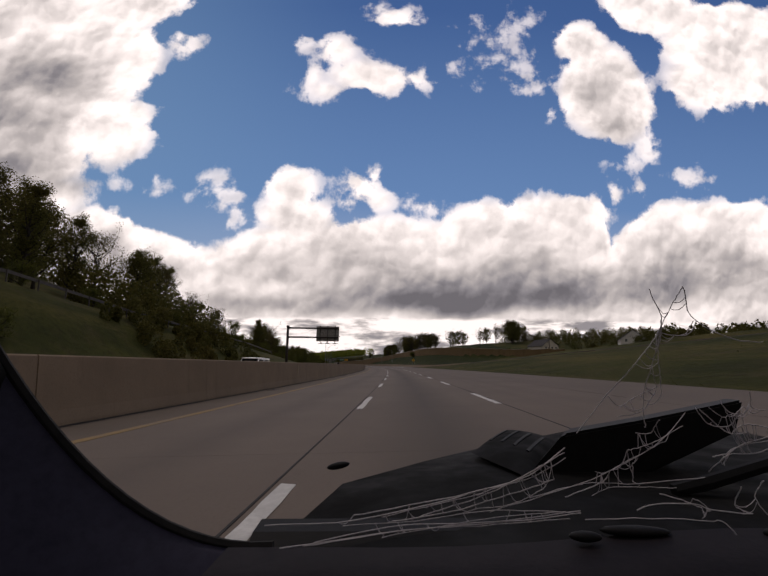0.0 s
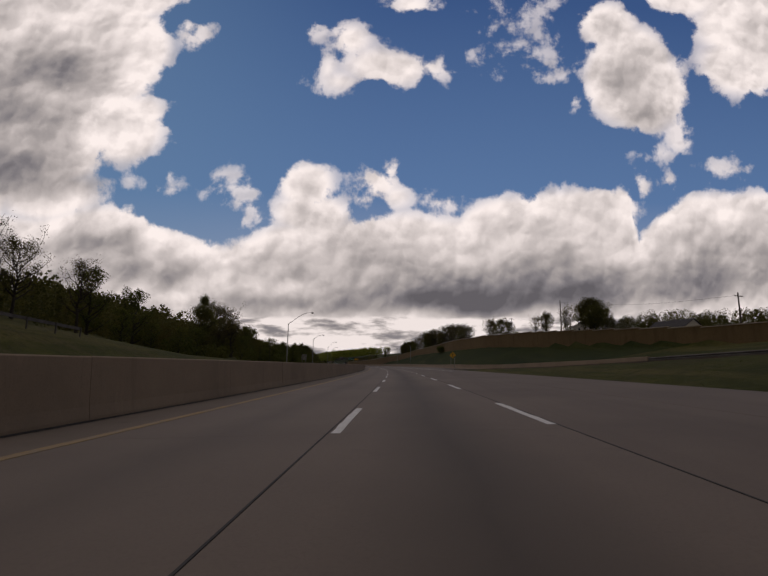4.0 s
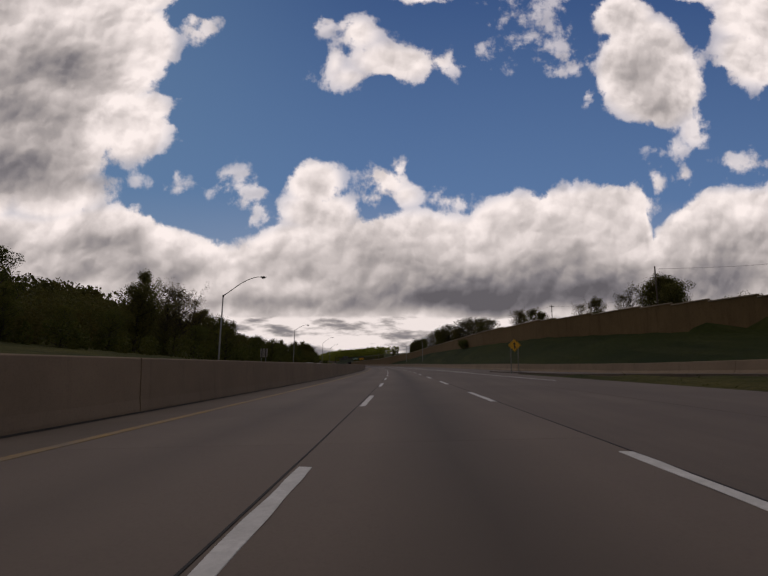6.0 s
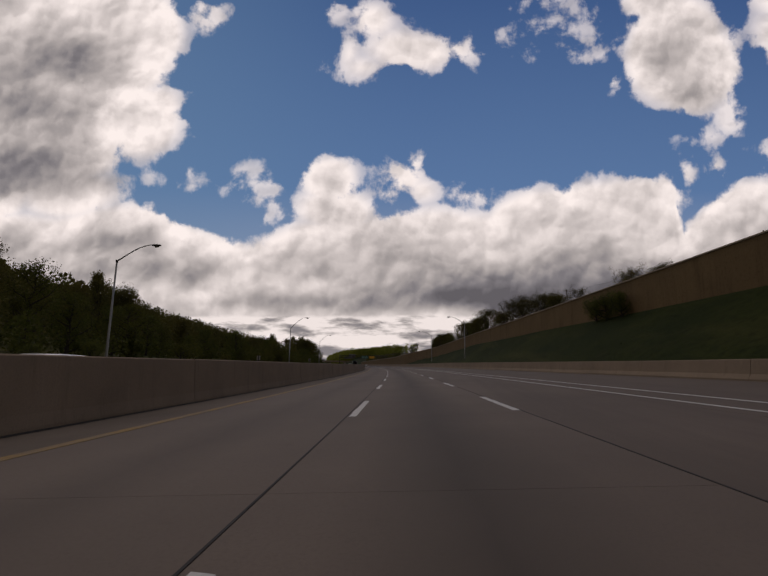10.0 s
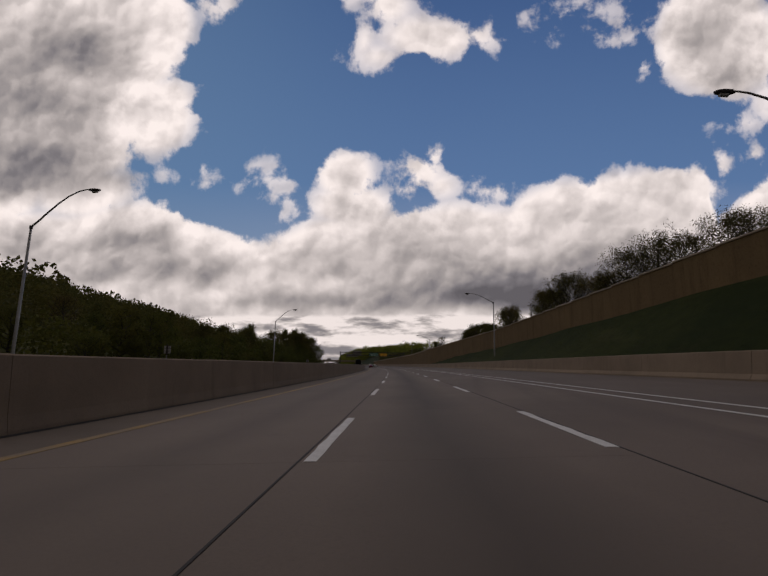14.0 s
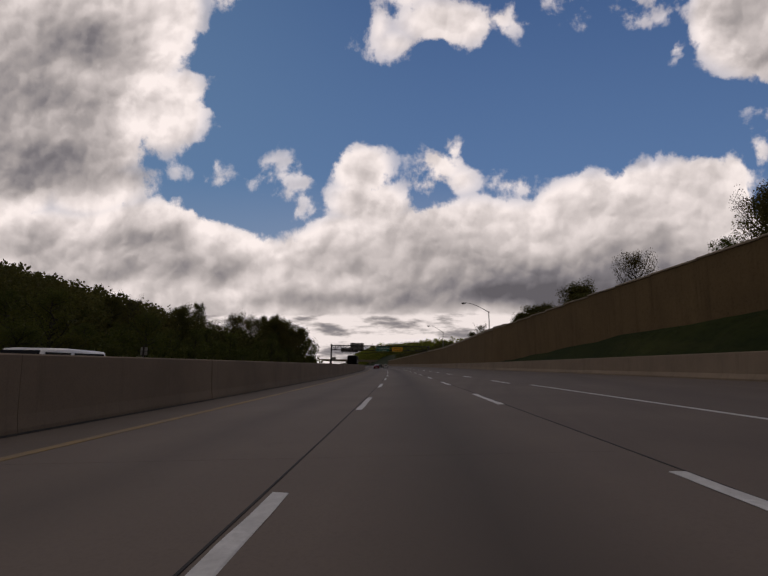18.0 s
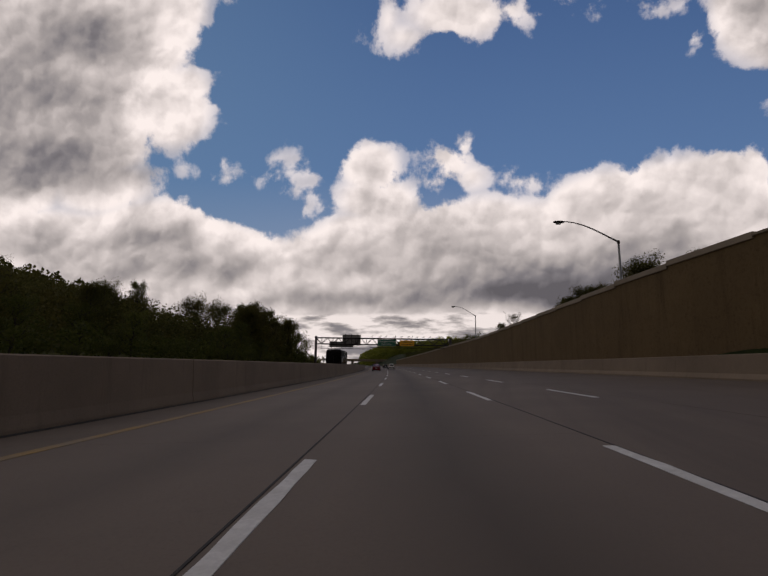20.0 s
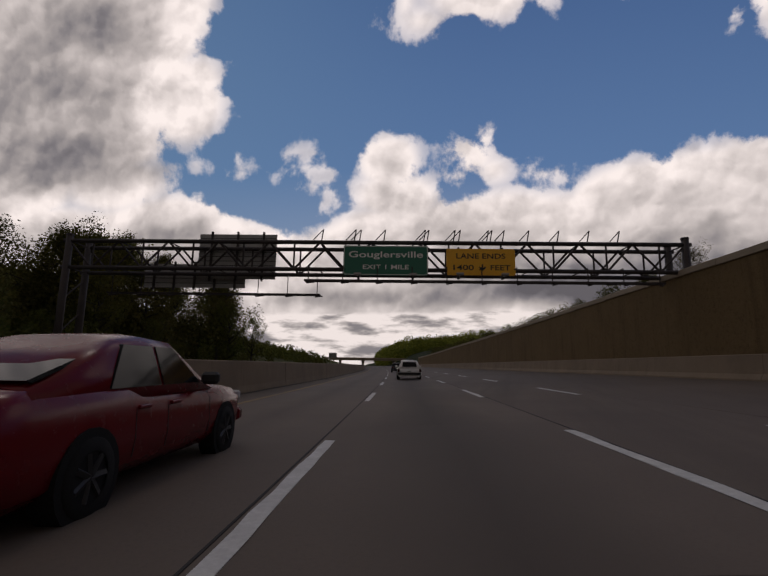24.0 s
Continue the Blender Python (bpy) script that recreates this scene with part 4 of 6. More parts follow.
    # right: behind the sound wall
    for s, la, top, kind, w in ((265, 80, 29, "round", 1.3), (272, 84, 28, "round", 1.2), (276, 92, 27, "broad", 1.2), (268, 72, 25, "thin", 0.9), (258, 78, 26, "broad", 1.1), (282, 78, 27, "airy", 1.0), (292, 74, 27, "broad", 0.9), (300, 72, 26, "airy", 1.0), (287, 70, 25, "airy", 0.9),
                             (331, 66, 28, "broad", 1.1), (338, 62, 29, "airy", 1.1), (345, 66, 28, "broad", 1.0), (334, 71, 27, "broad", 1.0), (350, 54, 25, "airy", 1.1), (358, 50, 24, "broad", 1.0),
                             (374, 59, 27.5, "airy", 1.0), (380, 60, 29, "airy", 1.0), (385, 58, 28, "stemmy", 1.0), (390, 59, 29.5, "stemmy", 1.0), (398, 58, 30, "airy", 1.0), (404, 59, 29, "stemmy", 1.0), (410, 58, 31.5, "stemmy", 1.0), (416, 58, 31, "airy", 1.0), (421, 57, 31, "stemmy", 1.0),
                             (426, 57, 28.5, "airy", 1.0), (430, 56, 27.5, "broad", 0.9), (435, 57, 27, "stemmy", 1.0), (441, 56, 28, "airy", 1.0), (446, 55, 30, "stemmy", 1.0), (453, 56, 31, "stemmy", 1.0), (459, 55, 28.5, "broad", 1.0), (465, 54, 29.5, "broad", 0.9), (470, 56, 30, "airy", 0.85), (478, 56, 24, "young", 1.0),
                             (503, 54, 27.5, "stemmy", 0.85), (527, 53, 22, "round", 0.8), (534, 52, 20.5, "round", 0.7), (555, 53, 22, "thin", 0.9), (497, 48, 18, "young", 1.2), 
                             (598, 65, 28.5, "round", 0.95), (604, 63, 26.0, "round", 0.85), (599, 72, 29.5, "round", 1.0), (611, 65, 26.2, "round", 0.8), (621, 67, 25.4, "round", 0.75), (630, 68, 24, "round", 0.7), (607, 90, 43, "broad", 1.2), (612, 95, 42, "broad", 1.1), (620, 48, 22.6, "airy", 0.9),
                             (628, 46, 18.5, "round", 0.7), (608, 30, 10.6, "thin", 0.9), (618, 30, 11.2, "bush", 1.4), (634, 30, 10.8, "young", 1.2), (646, 30, 10.2, "bush", 1.4), (660, 30, 10.5, "young", 1.2), (674, 31, 11, "young", 1.2), (690, 31, 12, "young", 1.3)):
        put(kind, s, la, top, w, "trees behind the sound wall")
    for s, la, top, kind, w in ((170, 96, 14, "round", 1.2), (182, 92, 12, "young", 1.3), (190, 88, 12, "broad", 1.2), (160, 110, 13, "airy", 1.0), (146, 120, 12, "airy", 1.0), (130, 126, 13, "round", 1.2), (214, 92, 13, "young", 1.2), (226, 104, 15, "airy", 1.2), (118, 100, 13, "thin", 0.8), (240, 88, 19, "broad", 1.1)):
        put(kind, s, la, top, w, "garden trees near the houses")
    for k in range(23):
        s = 165 + 24 * k + rng.uniform(-6, 6)
        w = lerp_table(WALL, s)
        put("bush", s, w[0] + rng.uniform(4.5, 8), w[2] + rng.uniform(0.2, 1.6)) if s > 160 else put("bush", s, rng.uniform(48, 90), ground_at(s, 60) + rng.uniform(1.2, 3))
    # the bank in front of the sound wall carries one dark thicket
    for s, la in ((268, 22.6), (271, 22.4), (274, 22.7)):
        put("bush", s, la, 9.2, 0.9)


plant()


def woods(name, label, seed, spots, mats, leaf=1.0, per=90):
    """Many far trees as one mass of leaf blades."""
    rng = np.random.default_rng(seed)
    all_pts = []
    for p, h, r in spots:
        c = np.array(p) + np.array((0, 0, h * 0.5))
        u = rng.normal(0, 1, (per, 3))
        u /= np.linalg.norm(u, axis=1)[:, None]
        q = c + u * (rng.uniform(0.55, 1.0, (per, 1)) ** 0.6) * np.array((r, r, h * 0.52))
        a = rng.normal(0, 1, (per, 3))
        a /= np.linalg.norm(a, axis=1)[:, None]
        b = np.cross(a, rng.normal(0, 1, (per, 3)))
        b /= np.linalg.norm(b, axis=1)[:, None]
        w = leaf * rng.uniform(0.6, 1.4, (per, 1))
        all_pts.append(np.stack([q - a * w * 0.5, q + b * w * 0.4, q + a * w * 0.55, q - b * w * 0.4], axis=1).reshape(-1, 3))
    ob = obj(name, quads_mesh(name, np.concatenate(all_pts), mats))
    return tagged(ob, label, "woods", "", "stuff")


def far_woods():
    rng = random.Random(5)

    def spots(n, s0, s1, la0, la1, h0, h1, keep=None):
        out = []
        while len(out) < n:
            s, la = rng.uniform(s0, s1), rng.uniform(la0, la1)
            if keep and not keep(s, la):
                continue
            h = rng.uniform(h0, h1)
            out.append((tuple(place(s, la, ground_z(s, la) - 0.5)), h, h * rng.uniform(0.24, 0.36)))
        return out

    woods("woods", "dark green hillside woods behind the opposite carriageway", 1, spots(520, 215, 690, -150, -56, 8, 12.5, lambda s, la: la < -64 or s > 560), M_LEAF[1], 0.62, 260)
    woods("woods", "dense mixed wood beside the sign bridge", 15, spots(150, 520, 676, -84, -40, 8, 14, lambda s, la: la < -40 - max(0, 600 - s) * 0.25), M_LEAF[1], 0.55, 260)
    woods("woods", "dark wooded hill above the first bend", 2, spots(230, -20, 215, -170, -74, 8, 13), M_LEAF[1], 0.7, 230)
    woods("far_woods", "wooded ridge on the skyline", 3, spots(900, 250, 1500, -420, -150, 13, 19), M_LEAF[1], 2.0, 70)
    woods("far_woods", "dense dark woods rounding the hilltop", 16, spots(420, 640, 900, -330, -140, 10, 15), M_LEAF[1], 1.0, 150)
    hill = [(s, 14.0 + (la ** 1.5) * 130) for s, la in ((rng.uniform(962, 1260), rng.random()) for _ in range(640))]
    woods("far_woods", "fresh yellow-green woods on the hill ahead, in a sunlit tone", 4, [(tuple(place(s, la, ground_z(s, la) - 0.5)), h, h * 0.34) for s, la, h in ((s, la, rng.uniform(16.5, 20.5) if la < 36 else rng.uniform(13, 16.5)) for s, la in hill)], M_LEAF[3], 1.25, 170)
    woods("far_woods", "green trees beyond the bridge", 7, spots(150, 860, 1150, -140, -46, 8, 14), M_LEAF[0], 1.4, 100)
    woods("woods", "dark trees among the hillside houses", 12, spots(190, 212, 320, 92, 160, 4, 8), M_LEAF[1], 0.30, 460)
    woods("undergrowth", "dense dark thicket at the top of the mown slope", 17, spots(110, 190, 275, -118, -58, 5, 9, lambda s, la: s > 172 - (la + 34) * 1.1), M_LEAF[1], 0.34, 400)
    woods("undergrowth", "dense dark shrubs on the hillside beside the guard rail", 13, spots(90, 52, 99, -37, -26.5, 1.6, 3.6), M_LEAF[1], 0.26, 330)
    woods("woods", "dense dark young trees above the guard rail", 14, spots(60, 84, 128, -64, -46, 6, 11), M_LEAF[1], 0.6, 170)
    woods("far_woods", "dark distant woods behind the houses", 8, spots(620, 60, 700, 140, 420, 6, 10), M_LEAF[1], 1.3, 90)
    woods("undergrowth", "low dark hedge growth behind the sound wall", 10, spots(150, 600, 790, 26, 34, 4.2, 6.0), M_LEAF[1], 0.18, 650)
    woods("undergrowth", "tangled green undergrowth along the wood's edge", 9, spots(520, 195, 690, -60, -33, 2.5, 5.5, lambda s, la: la < -34 - max(0, 240 - s) * 0.4), M_LEAF[0], 0.4, 150)


far_woods()


M_BLADE = leaves("grass_blade", (0.030, 0.042, 0.008), (0.070, 0.070, 0.016), 0.0, 0.0)


def grass_tufts():
    """Blades on the verges that the road passes nearest."""
    rng = np.random.default_rng(11)
    pts = []
    zones = ((300, -10, 180, lambda s: (road_edge(s) + 0.3, max(road_edge(s) + 0.6, lerp_table(RAMP, s)[0] - 2.8))), (600, 20, 180, lambda s: (lerp_table(RAMP, s)[0] + 3.8, lerp_table(RAMP, s)[0] + 11)), (400, 195, 470, lambda s: (VERGE + 0.6, lerp_table(WALL, s)[0] - 0.3)))
    for n, s0, s1, f in zones:
        for _ in range(n):
            s = rng.uniform(s0, s1)
            a, b = f(s)
            la = rng.uniform(a, b)
            p = np.array(place(s, la, ground_z(s, la) - 0.02))
            h = rng.uniform(0.05, 0.15)
            d = rng.normal(0, 0.12, 2)
            w = np.array((rng.normal(0, 1), rng.normal(0, 1), 0))
            w *= 0.03 / (np.linalg.norm(w) + 1e-6)
            top = p + np.array((d[0], d[1], h))
            pts += [p - w, p + w, top + w * 0.3, top - w * 0.3]
    ob = obj("grass", quads_mesh("grass", np.array(pts), M_BLADE))
    tagged(ob, "uneven green grass blades on the verge and bank", "grass", "", "stuff")


grass_tufts()

# ---- roadside furniture ----


def lettering(text, height, material, parent, m, width=None, label=""):
    """Raised sign letters in the built-in font, standing upright and facing the traffic."""
    cu = bpy.data.curves.new("legend", "FONT")
    cu.body, cu.size, cu.extrude, cu.align_x, cu.offset = text, height, 0.004, "CENTER", 0.012 * height
    tmp = bpy.data.objects.new("legend", cu)
    scene.collection.objects.link(tmp)
    bpy.context.view_layer.update()
    me = bpy.data.meshes.new_from_object(tmp.evaluated_get(bpy.context.evaluated_depsgraph_get()))
    bpy.data.objects.remove(tmp)
    me.materials.clear()
    me.materials.append(material)
    k = 1.0
    if width:
        xs = [v.co.x for v in me.vertices]
        k = width / (max(xs) - min(xs))
    at = m @ pose(0, 0, 0, 90, 0, 0) @ Matrix.Diagonal((k, 1, 1, 1))
    # each letter is a piece of its own: islands that stand over one another belong together
    bm = bmesh.new()
    bm.from_mesh(me)
    seen, islands = set(), []
    for v in bm.verts:
        if v in seen:
            continue
        stack, isle = [v], []
        seen.add(v)
        while stack:
            u = stack.pop()
            isle.append(u)
            for e in u.link_edges:
                o = e.other_vert(u)
                if o not in seen:
                    seen.add(o)
                    stack.append(o)
        islands.append([min(u.co.x for u in isle), max(u.co.x for u in isle), isle])
    islands.sort(key=lambda r: r[0])
    letters = []
    for a, b, isle in islands:
        if letters and a < letters[-1][1] - 0.02 * height:
            letters[-1][1] = max(letters[-1][1], b)
            letters[-1][2] += isle
        else:
            letters.append([a, b, list(isle)])
    for _, _, isle in letters:
        ids = {u: n for n, u in enumerate(isle)}
        faces = {f for u in isle for f in u.link_faces}
        lm = bpy.data.meshes.new("letter")
        lm.from_pydata([tuple(u.co) for u in isle], [], [[ids[u] for u in f.verts] for f in sorted(faces, key=lambda f: f.index)])
        lm.materials.append(material)
        ob = obj("letter", lm, parent, label)
        ob.matrix_basis = at
    bm.free()


def rounded_panel(w, h, r, thick=0.03, n=5):
    """An upright plate with rounded corners in the xz plane, its face at y = 0."""
    bm = bmesh.new()
    pts = []
    for cx, cz, a0 in ((w / 2 - r, h / 2 - r, 0), (-w / 2 + r, h / 2 - r, 90), (-w / 2 + r, -h / 2 + r, 180), (w / 2 - r, -h / 2 + r, 270)):
        for i in range(n + 1):
            a = radians(a0 + 90 * i / n)
            pts.append((cx + r * math.cos(a), cz + r * math.sin(a)))
    loft(bm, [[(x, 0, z) for x, z in pts], [(x, thick, z) for x, z in pts]])
    bmesh.ops.recalc_face_normals(bm, faces=bm.faces)
    return bm


def sign_border(w, h, r, b, mat, parent, m, n=5):
    """A thin raised line that runs round a sign just inside its edge."""
    bm = bmesh.new()
    rings = []
    for inset, y in ((0.03, -0.004), (0.03 + b, -0.004)):
        ring = []
        for cx, cz, a0 in ((w / 2 - r, h / 2 - r, 0), (-w / 2 + r, h / 2 - r, 90), (-w / 2 + r, -h / 2 + r, 180), (w / 2 - r, -h / 2 + r, 270)):
            for i in range(n + 1):
                a = radians(a0 + 90 * i / n)
                ring.append(bm.verts.new((cx + (r - inset) * math.cos(a), y, cz + (r - inset) * math.sin(a))))
        rings.append(ring)
    k = len(rings[0])
    for i in range(k):
        bm.faces.new((rings[0][i], rings[0][(i + 1) % k], rings[1][(i + 1) % k], rings[1][i]))
    ob = part("border", bm, mat, parent)
    ob.matrix_basis = m
    return ob


def ribbed_back(name, w, h, parent, m, ribs=3):
    """The plain metal back of a sign: plank joints, upright stiffeners."""
    bm = bmesh.new()
    n = max(2, round(h / 0.3))
    box(bm, (-w / 2 + 0.02, 0.015, -h / 2 + 0.02), (w / 2 - 0.02, 0.05, h / 2 - 0.02))
    ob = part(name, bm, M_STEEL, parent, "bare aluminium plank sign back with dark stiffeners")
    ob.matrix_basis = m
    for i in range(n):
        bm = bmesh.new()
        box(bm, (-w / 2, -0.005, -h / 2 + h * i / n + 0.022), (w / 2, 0.055, -h / 2 + h * (i + 1) / n - 0.022), 0.006)
        part("plank", bm, M_ALU, ob)
    for i in range(ribs):
        bm = bmesh.new()
        x = -w / 2 + w * (i + 0.5) / ribs
        box(bm, (x - 0.06, -0.12, -h / 2 - 0.12), (x + 0.06, 0.0, h / 2 + 0.12), 0.01)
        part("stiffener", bm, M_STEEL, ob)
    return ob


def lamp_post(s, lat, z, side, height, label, group):
    """Tall street lamp: tapered pole, elbow, long curved arm towards the road, flat lantern."""
    ob = base("street_lamp", along(s, lat, z), label, "street lamp", group)
    bm = bmesh.new()
    tube(bm, [(0, 0, -0.3), (0, 0, 0.2), (0, 0, height)], [0.13, 0.12, 0.075], 10)
    part("pole", bm, M_GALV, ob, "", True)
    bm = bmesh.new()
    box(bm, (-0.2, -0.2, -0.12), (0.2, 0.2, 0.05), 0.03)
    part("base_plate", bm, M_GALV, ob)
    bm = bmesh.new()
    tube(bm, [(0, 0, height - 0.12), (0, 0, height + 0.12)], [0.11, 0.11], 10)
    part("collar", bm, M_STEEL, ob)
    bm = bmesh.new()
    ln, rise = ((5.0, 2.7) if s < 200 else (3.3, 1.6) if s < 300 else (3.9, 2.8)) if side > 0 else (3.4 if s < 350 else 4.2, 1.6 if s < 500 else 1.9)
    pts = [(side * ln * f, 0, height + 0.02 + rise * math.sin(math.pi / 2 * f) ** 1.1) for f in (0, 0.12, 0.28, 0.45, 0.62, 0.8, 0.92, 1.0)]
    tube(bm, pts, [0.07, 0.066, 0.06, 0.055, 0.05, 0.045, 0.04, 0.04], 8)
    part("arm", bm, M_GALV, ob, "", True)
    bm = bmesh.new()
    x0, zz = side * ln, height + rise
    loft(bm, [[(x0 + side * a, b * math.cos(t), zz + c * math.sin(t) - 0.02) for t in [k * math.tau / 8 for k in range(8)]] for a, b, c in ((-0.1, 0.06, 0.05), (0.05, 0.16, 0.10), (0.4, 0.19, 0.11), (0.66, 0.14, 0.08), (0.75, 0.05, 0.04))])
    head = part("lantern", bm, M_STEEL, ob, "dark cobra-head lantern, unlit", True)
    bm = bmesh.new()
    tube(bm, [(x0 + side * 0.2, 0, zz - 0.15), (x0 + side * 0.55, 0, zz - 0.14)], [0.10, 0.09], 8)
    part("lens", bm, glass_lens, head)
    return ob


glass_lens = glass("lamp_lens", (0.3, 0.3, 0.28))
for s_, lat_ in ((195, -23.6), (263, -26.5), (342, -26.0), (414, -26.0)):
    lamp_post(s_, lat_, ground_z(s_, lat_), 1, 9.6, "tall galvanised street lamp with long curved arm", "lamps along the opposite road")
for s_, lat_, z_ in ((329.5, 17.2, 1.9), (391, 17.2, 2.0), (485, 17.0, 3.0), (544.4, 17.0, 3.4)):
    lamp_post(s_, lat_, z_ - 0.2, -1, 9.3 if s_ < 350 else 10.3 if s_ < 450 else 8.0 if s_ < 500 else 8.2, "tall galvanised street lamp behind the low wall", "lamps along the sound wall")


def sign_bridge(s):
    """Box-truss sign bridge over both roads."""
    g = base("sign_bridge", along(s, 0, 0), "dark steel box-truss sign bridge spanning the motorway", "sign gantry")
    x0, x1, zb, zt, y0, y1 = -19.5, 16.1, 6.45, 8.05, -0.85, 0.85
    for y in (y0, y1):
        for z, nm in ((zb, "bottom_chord"), (zt, "top_chord")):
            bm = bmesh.new()
            tube(bm, [(x0 - 0.3, y, z), (x1 + 0.3, y, z)], 0.13, 8)
            part(nm, bm, M_STEEL, g, "", True)
    n = 24
    step = (x1 - x0) / n
    for y in (y0, y1):
        for i in range(n):
            a, b = x0 + i * step, x0 + (i + 1) * step
            bm = bmesh.new()
            tube(bm, [(a, y, zb if i % 2 else zt), (b, y, zt if i % 2 else zb)], 0.065, 6)
            part("diagonal", bm, M_STEEL, g)
            if i % 2 == 0:
                bm = bmesh.new()
                tube(bm, [(b, y, zb), (b, y, zt)], 0.055, 6)
                part("upright", bm, M_STEEL, g)
    for i in range(0, n + 1, 2):
        for z in (zb, zt):
            bm = bmesh.new()
            tube(bm, [(x0 + i * step, y0, z), (x0 + i * step, y1, z)], 0.04, 6)
            part("cross_brace", bm, M_STEEL, g)
    for x in (x0, x1):
        for y in (y0, y1):
            zf = ground_z(s, x) - 0.3
            bm = bmesh.new()
            tube(bm, [(x, y, zf), (x, y, zt + 0.35)], [0.24, 0.20], 10)
            p = part("column", bm, M_STEEL, g, "", True)
            bm = bmesh.new()
            tube(bm, [(x, y, zt + 0.35), (x, y, zt + 0.42)], [0.24, 0.2], 10)
            part("cap", bm, M_STEEL, p)
        for z in (2.6, 4.6):
            bm = bmesh.new()
            tube(bm, [(x, y0, z), (x, y1, z + 1.4)], 0.05, 6)
            part("column_brace", bm, M_STEEL, g)
    # maintenance rails with their hangers
    for a, b, z, y in ((-5.3, 14.2, 5.62, y0 - 0.9), (-18.5, -5.0, 5.35, y1 + 0.9)):
        for dy in (-0.14, 0.14):
            bm = bmesh.new()
            box(bm, (a, y + dy - 0.05, z - 0.05), (b, y + dy + 0.05, z + 0.06))
            part("walkway_rail", bm, M_STEEL, g)
        k = int((b - a) / 1.9)
        for i in range(k + 1):
            x = a + 0.2 + (b - a - 0.4) * i / k
            bm = bmesh.new()
            tube(bm, [(x, y, z - 0.15), (x, y, zb), (x, y0 if y < 0 else y1, zb)], 0.03, 6)
            part("hanger", bm, M_STEEL, g)
            bm = bmesh.new()
            tube(bm, [(x - 0.05, y - 0.25, z - 0.16), (x + 0.3, y + 0.2, z - 0.04)], 0.04, 6)
            part("bracket", bm, M_STEEL, g)
    # folded lamp arms standing over the top chord
    for x in (-4.6, -2.7, -2.4, -1.0, 1.3, 1.5, 3.0, 3.3, 4.9, 5.1, 5.8, 7.2, 8.9, 10.6, 12.3):
        bm = bmesh.new()
        tube(bm, [(x, y0, zt), (x + 0.12, y0 - 0.1, zt + 0.75)], 0.035, 6)
        tube(bm, [(x + 0.12, y0 - 0.1, zt + 0.75), (x - 0.45, y0 - 0.1, zt + 0.12)], 0.028, 6)
        part("lamp_arm", bm, M_STEEL, g)
    # signs that face this way
    y = y0 - 0.34
    for cx, cz, w, h, mat, nm, lab in ((-0.85, 6.93, 4.80, 1.72, M_GREEN, "green_sign", "green exit sign with white letters"), (4.5, 6.88, 3.85, 1.52, M_ORANGE, "amber_sign", "amber warning sign with black letters")):
        sp = part(nm, rounded_panel(w, h, 0.12, 0.05), mat, g, lab)
        sp.matrix_basis = Matrix.Translation((cx, y, cz))
        leg = M_LEGEND if mat == M_GREEN else M_BLACK
        if mat == M_GREEN:
            sign_border(w, h, 0.12, 0.03, leg, sp, Matrix())
        for dx in (-w * 0.32, w * 0.32):
            bm = bmesh.new()
            box(bm, (dx - 0.06, 0.05, -h / 2 - 0.2), (dx + 0.06, 0.32, h / 2 + 0.1), 0.01)
            part("mounting_bar", bm, M_STEEL, sp)
            bm = bmesh.new()
            tube(bm, [(dx, -0.02, -h / 2 - 0.05), (dx, -0.5, -h / 2 - 0.12)], 0.03, 6)
            box(bm, (dx - 0.2, -0.62, -h / 2 - 0.10), (dx + 0.2, -0.42, -h / 2 + 0.03), 0.02)
            part("floodlight", bm, M_ALU, sp)
        if mat == M_GREEN:
            lettering("Gouglersville", 0.50, leg, sp, Matrix.Translation((0, -0.004, 0.18)), 4.2)
            lettering("EXIT 1 MILE", 0.36, leg, sp, Matrix.Translation((0, -0.004, -0.50)), 2.6)
        else:
            lettering("LANE ENDS", 0.42, leg, sp, Matrix.Translation((0.0, -0.004, 0.20)), 2.75)
            lettering("1400", 0.42, leg, sp, Matrix.Translation((-1.02, -0.004, -0.46)), 1.15)
            lettering("FEET", 0.42, leg, sp, Matrix.Translation((1.08, -0.004, -0.46)), 1.1)
            bm = bmesh.new()
            vs = [bm.verts.new((x, -0.006, z)) for x, z in ((0.05, -0.12), (0.13, -0.12), (0.13, -0.32), (0.27, -0.26), (0.27, -0.34), (0.09, -0.52), (-0.09, -0.34), (-0.09, -0.26), (0.05, -0.32))]
            bm.faces.new(vs[::-1])
            part("down_arrow", bm, leg, sp)
    # backs of the signs for the other direction
    ribbed_back("sign_back", 4.9, 2.9, g, Matrix.Translation((-10.2, y1 + 0.34, 7.65)), 3)
    ribbed_back("sign_back", 6.4, 1.55, g, Matrix.Translation((-12.9, y1 + 0.62, 6.45)), 5)
    return g


sign_bridge(572.6)


